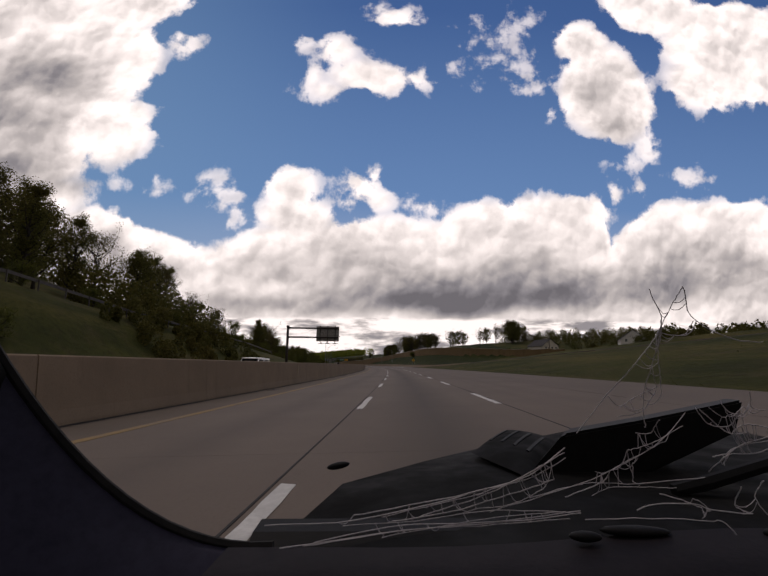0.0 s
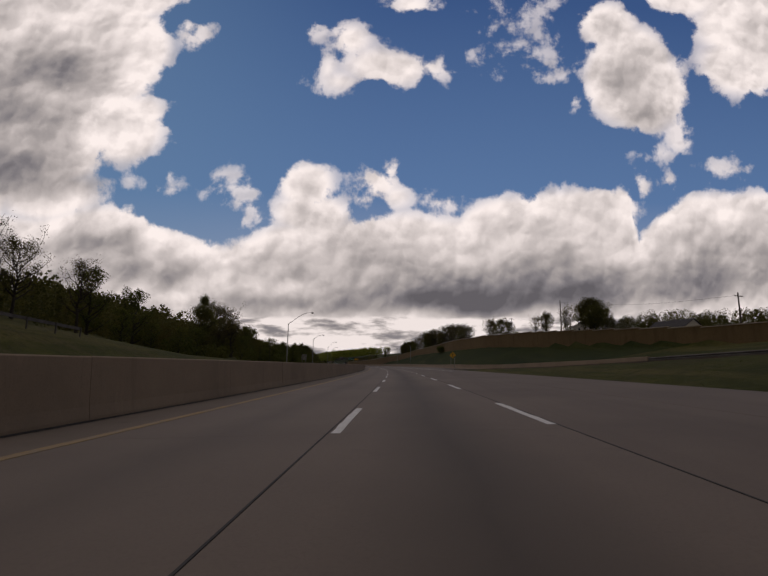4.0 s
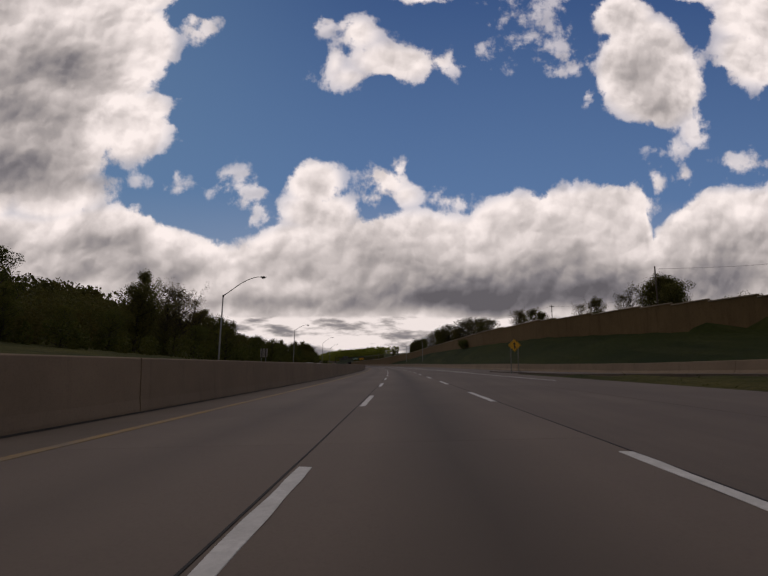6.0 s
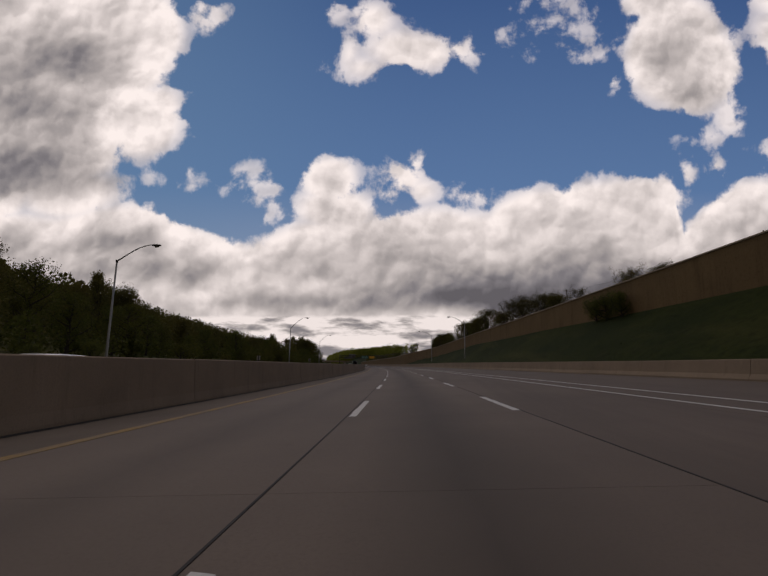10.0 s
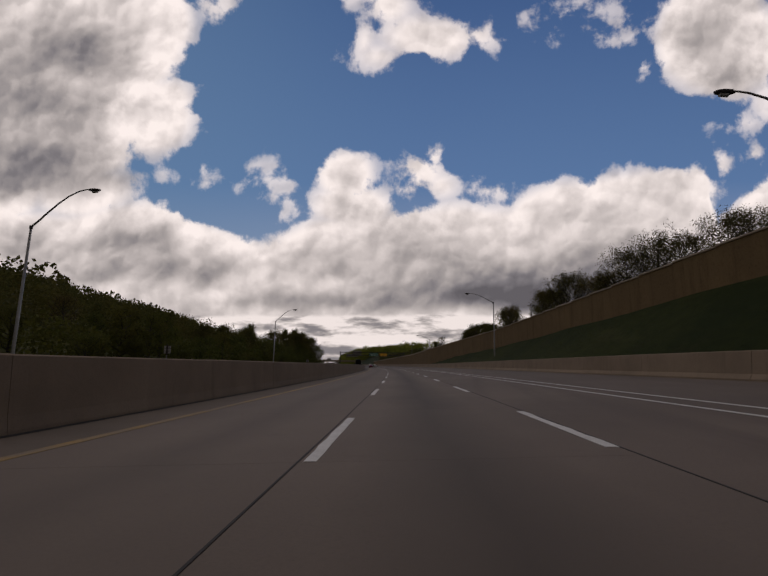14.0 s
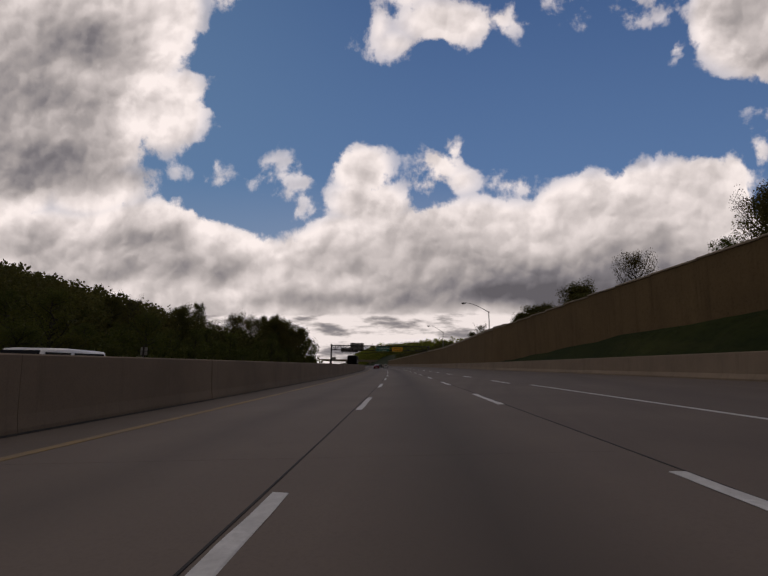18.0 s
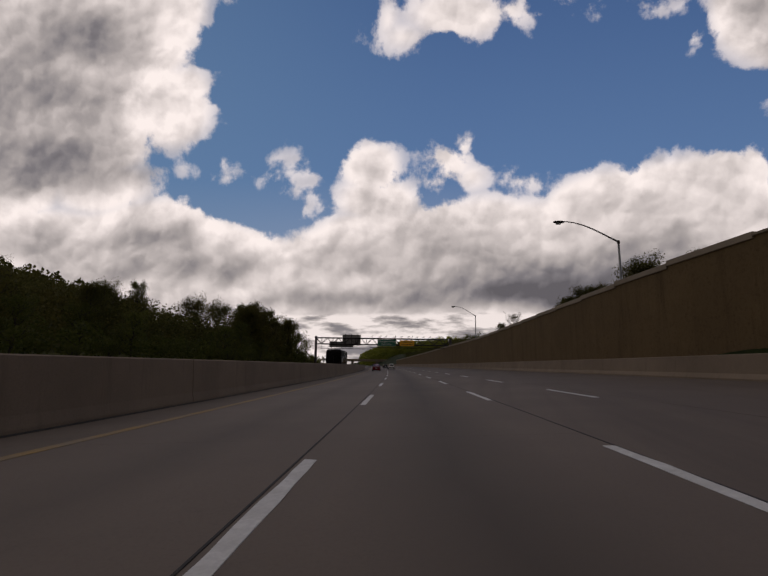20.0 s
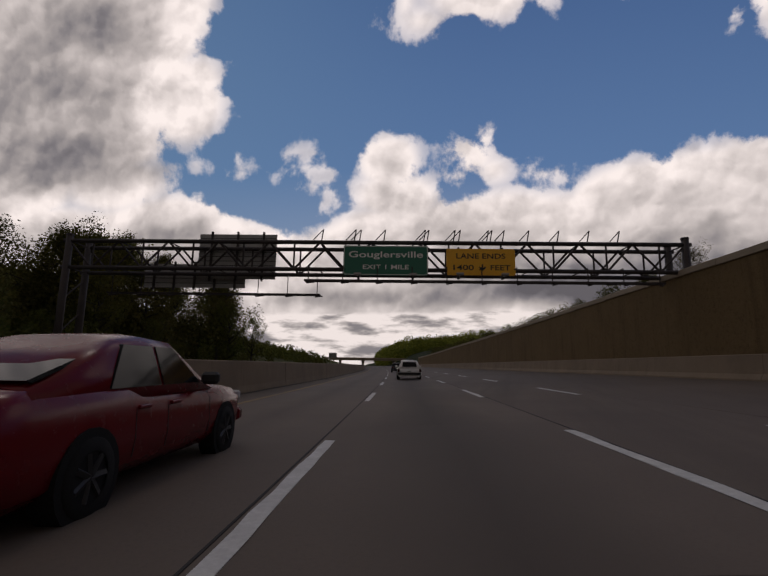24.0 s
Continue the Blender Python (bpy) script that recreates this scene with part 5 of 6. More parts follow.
def cantilever_sign(s):
    """One-armed sign seen from behind."""
    g = base("cantilever_sign", along(s, 0, 0), "rusty steel cantilever sign seen from its plain back", "sign gantry")
    x, zf = -20.9, ground_z(s, -20.9)
    bm = bmesh.new()
    tube(bm, [(x, 0, zf - 0.3), (x, 0, 8.5)], [0.27, 0.24], 12)
    post = part("column", bm, M_STEEL, g, "", True)
    bm = bmesh.new()
    tube(bm, [(x, 0, 8.35), (x, 0, 8.62)], [0.33, 0.30], 12)
    part("cap", bm, M_STEEL, post)
    bm = bmesh.new()
    tube(bm, [(x, 0, zf + 0.0), (x, 0, zf + 0.2)], [0.5, 0.45], 12)
    part("base_plate", bm, M_STEEL, post)
    for z in (8.15, 6.35):
        bm = bmesh.new()
        tube(bm, [(x, 0, z), (-10.9, 0, z)], [0.17, 0.14], 10)
        part("arm", bm, M_STEEL, g, "", True)
        bm = bmesh.new()
        tube(bm, [(x - 0.02, 0, z), (x + 0.34, 0, z)], 0.27, 12)
        part("flange", bm, M_STEEL, g)
    ribbed_back("sign_back", 4.5, 3.0, g, Matrix.Translation((-13.0, 0.25, 7.1)), 3)
    for i in range(3):
        bm = bmesh.new()
        xx = -14.4 + 1.4 * i
        tube(bm, [(xx, 0.25, 5.5), (xx + 0.05, 0.9, 5.25)], 0.04, 6)
        box(bm, (xx - 0.25, 0.75, 5.18), (xx + 0.25, 1.0, 5.33), 0.03)
        part("floodlight", bm, M_STEEL, g)
    bm = bmesh.new()
    box(bm, (-15.0, 0.8, 5.15), (-10.9, 0.95, 5.22))
    part("light_rail", bm, M_STEEL, g)


cantilever_sign(91.5)


def merge_sign():
    """Yellow diamond with a merging arrow, on two posts in the gore."""
    s, lat = 179.3, 11.5
    z = ground_z(s, lat)
    g = base("merge_sign", along(s, lat, z), "yellow diamond warning sign with merging arrow on two posts", "road sign")
    for x in (-0.36, 0.36):
        bm = bmesh.new()
        box(bm, (x - 0.04, 0.03, -0.3), (x + 0.04, 0.10, 2.75), 0.01)
        part("post", bm, M_GALV, g)
        bm = bmesh.new()
        box(bm, (x - 0.16, -0.1, -0.15), (x + 0.16, 0.22, 0.12), 0.03)
        part("footing", bm, M_CURB, g)
    a = 0.92
    d = part("diamond", rounded_panel(a, a, 0.08, 0.02), paint("warning_yellow", (0.72, 0.40, 0.015), 0.45), g)
    d.matrix_basis = Matrix.Translation((0, 0, 2.85)) @ pose(0, 0, 0, 0, 45, 0)
    sign_border(a, a, 0.08, 0.02, M_BLACK, d, Matrix())
    bm = bmesh.new()
    for pts in (((-0.06, -0.46), (0.06, -0.46), (0.06, 0.16), (-0.06, 0.16)), ((-0.19, 0.12), (0.19, 0.12), (0.0, 0.48)), ((0.06, -0.02), (0.26, -0.34), (0.26, -0.46), (0.06, -0.20))):
        vs = [bm.verts.new((x, -0.005, zz)) for x, zz in pts]
        bm.faces.new(vs)
    arrow = part("arrow", bm, M_BLACK, g)
    arrow.matrix_basis = Matrix.Translation((0, 0, 2.85)) @ Matrix.Diagonal((0.76, 1, 0.76, 1))


merge_sign()


def small_sign_back(s, lat, top, w, h, posts):
    z = ground_z(s, lat)
    g = base("sign_back_plate", along(s, lat, z), "small grey sign seen from behind on its posts", "road sign", "signs for the opposite road")
    ribbed_back("plate", w, h, g, Matrix.Translation((0, 0.1, top - z - h / 2)), posts)
    for i in range(posts):
        x = 0 if posts == 1 else (-w * 0.3 + w * 0.6 * i)
        bm = bmesh.new()
        box(bm, (x - 0.05, 0.0, -0.3), (x + 0.05, 0.08, top - z - 0.1), 0.008)
        part("post", bm, M_GALV, g)


small_sign_back(215, -22.9, 3.7, 1.3, 1.5, 2)
small_sign_back(357, -22.9, 2.7, 0.65, 0.8, 1)
small_sign_back(300, -23.0, 2.4, 0.6, 0.75, 1)
small_sign_back(796, -24.0, 7.4, 4.2, 2.6, 2)
small_sign_back(444, -23.0, 2.4, 0.6, 0.75, 1)


def utility_pole(s, lat, top, arm=True):
    z = ground_z(s, lat)
    g = base("utility_pole", along(s, lat, z, 20), "weathered wooden utility pole behind the sound wall", "utility pole", "utility poles")
    bm = bmesh.new()
    tube(bm, [(0, 0, -0.5), (0, 0, top - z)], [0.17, 0.11], 9)
    part("pole", bm, M_WOOD, g, "", True)
    if arm:
        bm = bmesh.new()
        box(bm, (-1.1, -0.16, top - z - 0.75), (1.1, -0.05, top - z - 0.62), 0.01)
        part("crossarm", bm, M_WOOD, g)
        for x in (-1.0, -0.4, 0.4, 1.0):
            bm = bmesh.new()
            tube(bm, [(x, -0.1, top - z - 0.62), (x, -0.1, top - z - 0.45)], [0.05, 0.03], 7)
            part("insulator", bm, M_ALU, g)


POLES = ((172, 62, 15), (215, 47, 19.5), (252, 66, 20.5), (292, 58, 23), (365, 57, 26), (440, 40, 19))
for s_, lat_, top_ in POLES:
    utility_pole(s_, lat_, top_, s_ not in (215,))
for a_, b_ in zip(POLES[:4], POLES[1:5]):
    bm_ = bmesh.new()
    p0_, p1_ = place(a_[0], a_[1], a_[2] - 0.5), place(b_[0], b_[1], b_[2] - 0.5)
    tube(bm_, [p0_.lerp(p1_, i / 10) - Vector((0, 0, 1.2 * math.sin(math.pi * i / 10))) for i in range(11)], 0.018, 5)
    w_ = part("overhead_wire", bm_, M_STEEL, None, "thin black overhead wire strung between poles")
    tagged(w_, "thin black overhead wire strung between wooden poles", "wire", "overhead wires")


def guard_rail(name, s0, s1, at, label):
    """W-beam guard rail on steel posts."""
    g = base(name, Matrix(), label, "guard rail")
    bm = bmesh.new()
    prof = ((0.0, 0.42), (0.05, 0.46), (0.05, 0.52), (0.0, 0.56), (0.0, 0.60), (0.05, 0.64), (0.05, 0.70), (0.0, 0.74), (-0.012, 0.74), (-0.012, 0.42))
    n = int((s1 - s0) / 4)
    rings = []
    for i in range(n + 1):
        s = s0 + (s1 - s0) * i / n
        la, z = at(s)
        rings.append([place(s, la - x, z + zz) for x, zz in prof])
    loft(bm, rings)
    bmesh.ops.recalc_face_normals(bm, faces=bm.faces)
    part("rail", bm, M_RAIL, g)
    bm = bmesh.new()
    box(bm, (0.02, -0.05, -0.4), (0.14, 0.05, 0.72))
    me = bpy.data.meshes.new("post")
    bm.to_mesh(me)
    bm.free()
    me.materials.append(M_RAIL)
    k = int((s1 - s0) / 3.8)
    for i in range(k + 1):
        s = s0 + (s1 - s0) * i / k
        la, z = at(s)
        obj("post", me, g, "", along(s, la, z))


guard_rail("guard_rail", -40, 134, lambda s: (lerp_table(RAMP, s)[0] + 3.5, lerp_table(RAMP, s)[1] + 0.0), "galvanised steel guard rail along the slip road")
guard_rail("guard_rail", 24, 140, lambda s: (-35.0, ground_z(s, -35.0)), "galvanised steel guard rail on the grassy hillside")


def house(s, lat, w, d, eave, ridge, turn, label, siding):
    """Gabled house: siding boards, roof with eaves, chimney, sash windows, door."""
    z = ground_z(s, lat) - 0.2
    g = base("house", along(s, lat, z, turn), label, "house", "houses on the hill")
    bm = bmesh.new()
    vs = [(-w / 2, 0), (w / 2, 0), (w / 2, eave), (0, ridge), (-w / 2, eave)]
    loft(bm, [[(x, -d / 2, zz) for x, zz in vs], [(x, d / 2, zz) for x, zz in vs]])
    bmesh.ops.recalc_face_normals(bm, faces=bm.faces)
    wall = part("wall", bm, siding, g)
    n = int(eave / 0.45)
    for i in range(n):
        bm = bmesh.new()
        box(bm, (-w / 2 - 0.03, -d / 2 - 0.03, 0.45 * i + 0.42), (w / 2 + 0.03, d / 2 + 0.03, 0.45 * i + 0.45))
        part("siding_board", bm, siding, wall)
    sl = math.atan2(ridge - eave, w / 2)
    for sg in (-1, 1):
        bm = bmesh.new()
        ln = math.hypot(w / 2, ridge - eave) + 0.5
        box(bm, (0, -d / 2 - 0.4, 0.0), (ln, d / 2 + 0.4, 0.14), 0.02)
        r = part("roof", bm, M_ROOF, g, "dark asphalt shingle roof")
        r.matrix_basis = Matrix.Translation((0, 0, ridge)) @ (Matrix.Diagonal((sg, 1, 1, 1)) @ pose(0, 0, 0, 0, math.degrees(sl), 0))
    bm = bmesh.new()
    box(bm, (w * 0.18, d * 0.1, ridge - 1.6), (w * 0.18 + 0.6, d * 0.1 + 0.6, ridge + 0.7), 0.02)
    part("chimney", bm, M_CURB, g)
    for x in (-w * 0.28, w * 0.1, w * 0.34):
        for zz in ((1.0, 3.6) if eave > 4 else (1.0,)):
            bm = bmesh.new()
            box(bm, (x - 0.5, -d / 2 - 0.09, zz), (x + 0.5, -d / 2 - 0.02, zz + 1.35), 0.02)
            f = part("window", bm, M_LEGEND, g)
            bm = bmesh.new()
            box(bm, (x - 0.42, -d / 2 - 0.10, zz + 0.08), (x + 0.42, -d / 2 - 0.08, zz + 0.65))
            box(bm, (x - 0.42, -d / 2 - 0.10, zz + 0.71), (x + 0.42, -d / 2 - 0.08, zz + 1.27))
            part("pane", bm, M_GLASS, f)
    bm = bmesh.new()
    box(bm, (-0.95 - w * 0.05, -d / 2 - 0.08, 0.0), (-w * 0.05, -d / 2 - 0.02, 2.1), 0.02)
    part("door", bm, M_WOOD, g)


M_ROOF = mottled("asphalt_shingles", (0.06, 0.055, 0.055), (0.04, 0.037, 0.036), 2, 0.9, 25)
M_GLASS = glass("window_glass")
M_SIDING = mottled("pale_siding", (0.66, 0.62, 0.54), (0.55, 0.51, 0.44), 1.0, 0.8, 12)
M_SIDING2 = mottled("white_siding", (0.74, 0.72, 0.68), (0.64, 0.62, 0.58), 1.0, 0.8, 12)
house(210, 75, 8.6, 11, 2.8, 5.8, 14, "small cream gabled house with dark shingle roof", M_SIDING)
house(203, 113, 10, 12, 5.0, 8.8, -24, "two-storey pale gabled house on the hill", M_SIDING2)
house(300, 96, 12, 9, 2.9, 5.8, -20, "long low house behind the sound wall", M_SIDING2)


def overpass(s):
    """Concrete girder bridge that carries another road across."""
    g = base("overpass", along(s, 0, 0, 9), "pale concrete girder bridge crossing the motorway", "bridge")
    for i in range(6):
        bm = bmesh.new()
        box(bm, (-36, -5 + 2 * i - 0.3, 5.0), (36, -5 + 2 * i + 0.3, 6.1), 0.03)
        part("girder", bm, M_COPING, g)
    bm = bmesh.new()
    box(bm, (-40, -6.2, 6.1), (44, 6.2, 6.45), 0.03)
    part("deck", bm, M_BARRIER, g)
    for y in (-6.2, 5.9):
        bm = bmesh.new()
        box(bm, (-40, y, 6.45), (44, y + 0.3, 7.3), 0.03)
        part("parapet", bm, M_COPING, g)
    for x in (-7.5, -27, 19.5):
        bm = bmesh.new()
        box(bm, (x - 0.6, -5.8, 4.2), (x + 0.6, 5.8, 5.0), 0.05)
        p = part("pier_cap", bm, M_COPING, g)
        for y in (-4, 0, 4):
            bm = bmesh.new()
            tube(bm, [(x, y, -1), (x, y, 4.2)], 0.5, 12)
            part("pier_column", bm, M_COPING, p, "", True)


overpass(946)

# ---- vehicles ----
M_RUBBER = mottled("tyre_rubber", (0.010, 0.010, 0.010), (0.015, 0.014, 0.014), 8, 0.9, 40)
M_RIM = paint("wheel_rim", (0.045, 0.045, 0.047), 0.5, 0.6)
M_CHROME = paint("dull_chrome", (0.42, 0.42, 0.43), 0.25, 0.9)
M_TRIM = paint("black_trim", (0.014, 0.014, 0.015), 0.5)
M_TAIL = paint("tail_lamp_red", (0.10, 0.008, 0.008), 0.2)
M_TAILDARK = paint("dark_tail_lamp", (0.035, 0.006, 0.006), 0.2)
M_HEADLAMP = paint("headlamp_glass", (0.55, 0.56, 0.58), 0.12)
M_CARGLASS = glass("car_glass", (0.008, 0.009, 0.010))


def wheel(parent, x, y, r, w, side):
    bm = bmesh.new()
    prof = ((r * 0.62, -w / 2), (r * 0.9, -w / 2), (r * 0.985, -w * 0.36), (r, 0), (r * 0.985, w * 0.36), (r * 0.9, w / 2), (r * 0.62, w / 2))
    n = 22
    loft(bm, [[(px, rr * math.cos(k * math.tau / n), rr * math.sin(k * math.tau / n)) for rr, px in prof] for k in range(n)] + [[(px, rr, 0) for rr, px in prof]], closed=False, caps=False)
    bmesh.ops.remove_doubles(bm, verts=bm.verts, dist=1e-4)
    t = part("tyre", bm, M_RUBBER, parent, "", True)
    t.matrix_basis = Matrix.Translation((x, y, r))
    bm = bmesh.new()
    tube(bm, [(-w * 0.3, 0, 0), (w * 0.3, 0, 0)], [r * 0.63, r * 0.63], 20)
    tube(bm, [(side * w * 0.3, 0, 0), (side * w * 0.46, 0, 0)], [r * 0.2, r * 0.14], 10)
    for k in range(7):
        a = k * math.tau / 7
        tube(bm, [(side * w * 0.36, 0, 0), (side * w * 0.36, r * 0.6 * math.cos(a), r * 0.6 * math.sin(a))], 0.035, 5)
    part("rim", bm, M_RIM, t)


def car(name, m, label, group="", L=4.6, W=1.8, H=1.45, body=None, belt=0.92, hood=0.88, deck=0.95, hood_at=0.30, roof_from=0.42, roof_to=0.80, tail_at=0.92, roof_w=0.74, boxy=0.0, wheel_r=0.32, rear_plate=True, tall_lamps=False):
    """A car that faces +y, its origin on the ground under its middle. Fractions run from the nose to the tail."""
    g = base(name, m, label, "car", group)
    y_of = lambda f: L / 2 - L * f
    w = W / 2

    def ring(f, top, k, low=0.20):
        y = y_of(f)
        half = [(0.0, low), (w * 0.80 * k, low), (w * 0.965 * k, low + 0.12), (w * 1.0 * k, 0.52), (w * 0.985 * k, (0.52 + top) / 2 + 0.06), (w * (0.95 - 0.03 * (1 - boxy)) * k, top - 0.07), (w * (0.86 + 0.06 * boxy) * k, top), (w * 0.45 * k, top + 0.025), (0.0, top + 0.03)]
        return [(x, y, z) for x, z in half] + [(-x, y, z) for x, z in half[-2:0:-1]]

    stations = [(0.0, hood - 0.22, 0.80, 0.30), (0.012, hood - 0.13, 0.88, 0.24), (0.05, hood - 0.06, 0.95, 0.2), (0.16, hood, 0.99, 0.2), (hood_at, hood + 0.03, 1.0, 0.2), (0.45, belt, 1.0, 0.2), (0.6, belt + 0.01, 1.0, 0.2), (roof_to, deck, 1.0, 0.2), (tail_at, deck, 0.985, 0.2), (0.975, deck - 0.03, 0.95, 0.24), (1.0, deck - 0.12, 0.90 + 0.05 * boxy, 0.32)]
    bm = bmesh.new()
    loft(bm, [ring(f, t, k, lo) for f, t, k, lo in stations])
    bmesh.ops.recalc_face_normals(bm, faces=bm.faces)
    part("body", bm, body, g, "", True)
    # cabin: windscreen foot, roof front, roof rear, rear window foot
    cab = [(hood_at + 0.005, belt + 0.0, 0.0), (roof_from, H - 0.03, 1.0), ((roof_from + roof_to) / 2, H, 1.0), (roof_to, H - 0.05, 1.0), (tail_at - 0.005, deck + 0.0, 0.0)]

    def cab_ring(f, top, k, out=0.0):
        y = y_of(f)
        lo = belt - 0.05 if k > 0.5 else min(top, belt) - 0.04
        wb, wt = w * 0.93 + out, w * roof_w + out
        if k < 0.5:
            wt = w * 0.86 + out
        hh = max(top - lo, 0.02)
        half = [(0.0, lo), (wb, lo), (wb + (wt - wb) * (0.52 * hh / max(hh - 0.1 * k, 0.02)), lo + hh * 0.52), (wt, top - 0.10 * k), (wt - 0.07, top - 0.02 * k), (wt * 0.5, top + 0.015 * k), (0.0, top + 0.02 * k)]
        return [(x, y, z) for x, z in half] + [(-x, y, z) for x, z in half[-2:0:-1]]
    bm = bmesh.new()
    loft(bm, [cab_ring(*c) for c in cab])
    bmesh.ops.recalc_face_normals(bm, faces=bm.faces)
    part("cabin", bm, body, g, "", True)

    def side_pt(f, h, sg):
        """A point on the flank of the cabin, h from sill to roof."""
        lo, wb, wt = belt - 0.05, w * 0.93, w * roof_w
        z = lo + (H - lo) * h
        k = min(1.0, (z - lo) / (H - 0.1 - lo))
        return (sg * (wb + (wt - wb) * k + 0.012), y_of(f), z)
    span = roof_to - roof_from
    for sg in (-1, 1):
        for (a0, a1, b0, b1) in ((hood_at + 0.075, roof_from + span * 0.40, roof_from + 0.015, roof_from + span * 0.39), (roof_from + span * 0.45, roof_to + (0.055 if boxy < 0.5 else 0.0), roof_from + span * 0.45, roof_to - 0.02)):
            bm = bmesh.new()
            q = [side_pt(a0, 0.16, sg), side_pt(a1, 0.16, sg), side_pt(b1, 0.82, sg), side_pt(b0, 0.82, sg)]
            loft(bm, [[Vector(p) for p in q], [Vector(p) - Vector((sg * 0.05, 0, 0)) for p in q]])
            bmesh.ops.recalc_face_normals(bm, faces=bm.faces)
            part("side_window", bm, M_CARGLASS, g)
        bm = bmesh.new()
        box(bm, (sg * (w * 0.94) - 0.02, y_of(hood_at + 0.07) - 0.06, belt + 0.02), (sg * (w * 0.94) + sg * 0.20, y_of(hood_at + 0.07) + 0.05, belt + 0.17), 0.035)
        part("wing_mirror", bm, M_TRIM if boxy < 0.5 else body, g)
        for f in (roof_from + span * 0.30, roof_from + span * 0.85):
            bm = bmesh.new()
            box(bm, (sg * w * 0.975, y_of(f) - 0.1, belt - 0.15), (sg * (w * 0.985 + 0.03), y_of(f) + 0.1, belt - 0.115), 0.008)
            part("door_handle", bm, body, g)
        for f in (hood_at + 0.04, roof_from + span * 0.42, roof_to - 0.01):
            bm = bmesh.new()
            flank = ((0.975, 0.36), (1.0, 0.52), (0.985, (0.52 + belt) / 2 + 0.06), (0.95 - 0.03 * (1 - boxy), belt - 0.07))
            loft(bm, [[(sg * (w * k + o), y_of(f) + d, z) for o, d in ((-0.02, -0.006), (0.003, -0.006), (0.003, 0.006), (-0.02, 0.006))] for k, z in flank])
            bmesh.ops.recalc_face_normals(bm, faces=bm.faces)
            part("door_seam", bm, M_TRIM, g)
        bm = bmesh.new()
        box(bm, (sg * w * 0.60, y_of(0.022), hood - 0.24), (sg * w * 0.90, y_of(0.0) + 0.012, hood - 0.10), 0.03)
        part("headlight", bm, M_HEADLAMP, g)
        bm = bmesh.new()
        if tall_lamps:
            box(bm, (sg * w * 0.80, y_of(1.0) - 0.03, deck - 0.34), (sg * w * 0.97, y_of(0.985), deck - 0.08), 0.02)
        else:
            box(bm, (sg * w * 0.56, y_of(1.0) - 0.015, deck - 0.26), (sg * w * 0.92, y_of(0.97), deck - 0.10), 0.03)
        part("tail_light", bm, M_TAILDARK if tall_lamps else M_TAIL, g)
        for f in (0.18, 0.79):
            wheel(g, sg * (w - 0.085), y_of(f), wheel_r, 0.21, sg)
            bm = bmesh.new()
            tube(bm, [(sg * (w - 0.20), y_of(f), wheel_r), (sg * (w + 0.004), y_of(f), wheel_r)], wheel_r + 0.055, 20)
            part("wheel_arch", bm, M_RUBBER, g)
    # windscreen and rear window
    for fa, fb, za, zb, nm in ((hood_at + 0.02, roof_from - 0.012, belt + 0.06, H - 0.10, "windscreen"), (tail_at - 0.02 * (1 - boxy), roof_to + 0.015, deck + 0.07, H - 0.15, "rear_window")):
        bm = bmesh.new()
        sg = 1 if nm == "windscreen" else -1
        wa, wb = (w * 0.80, w * (roof_w - 0.08)) if boxy < 0.5 or sg > 0 else (w * 0.60, w * 0.54)
        q = [(-wa, y_of(fa) + sg * 0.03, za), (wa, y_of(fa) + sg * 0.03, za), (wb, y_of(fb) + sg * 0.05, zb), (-wb, y_of(fb) + sg * 0.05, zb)]
        loft(bm, [q, [(x, y - sg * 0.05, z - 0.02) for x, y, z in q]])
        bmesh.ops.recalc_face_normals(bm, faces=bm.faces)
        part(nm, bm, M_CARGLASS, g)
    for f, nm in ((0.0, "front_bumper"), (1.0, "rear_bumper")):
        bm = bmesh.new()
        y = y_of(f)
        sg = 1 if f == 0 else -1
        box(bm, (-w * 0.93, y - sg * 0.12, 0.36), (w * 0.93, y + sg * 0.05, 0.54), 0.035)
        part(nm, bm, M_TRIM if boxy > 0.5 else body, g)
    bm = bmesh.new()
    box(bm, (-w * 0.5, y_of(0.0) - 0.03, hood - 0.26), (w * 0.5, y_of(0.0) + 0.012, hood - 0.15), 0.01)
    part("grille", bm, M_TRIM, g)
    if rear_plate:
        bm = bmesh.new()
        box(bm, (-0.16, y_of(1.0) - 0.07, 0.56), (0.16, y_of(1.0) - 0.02, 0.70), 0.008)
        pl = part("number_plate", bm, M_LEGEND, g)
        bm = bmesh.new()
        for i in range(5):
            box(bm, (-0.125 + 0.052 * i, y_of(1.0) - 0.073, 0.60), (-0.09 + 0.052 * i, y_of(1.0) - 0.069, 0.66))
        part("plate_bars", bm, M_TRIM, pl)
    return g


P_WHITE = paint("white_car_paint", (0.82, 0.81, 0.78), 0.35)
P_RED = paint("red_car_paint", (0.150, 0.006, 0.010), 0.22, 0.0, 0.12, 0.30)
P_SILVER = paint("silver_car_paint", (0.36, 0.36, 0.37), 0.3, 0.5)
P_DARK = paint("dark_car_paint", (0.03, 0.032, 0.04), 0.25)
P_BLACK = paint("black_coach_paint", (0.007, 0.006, 0.006), 0.45, 0.0, 0.05, 0.05)

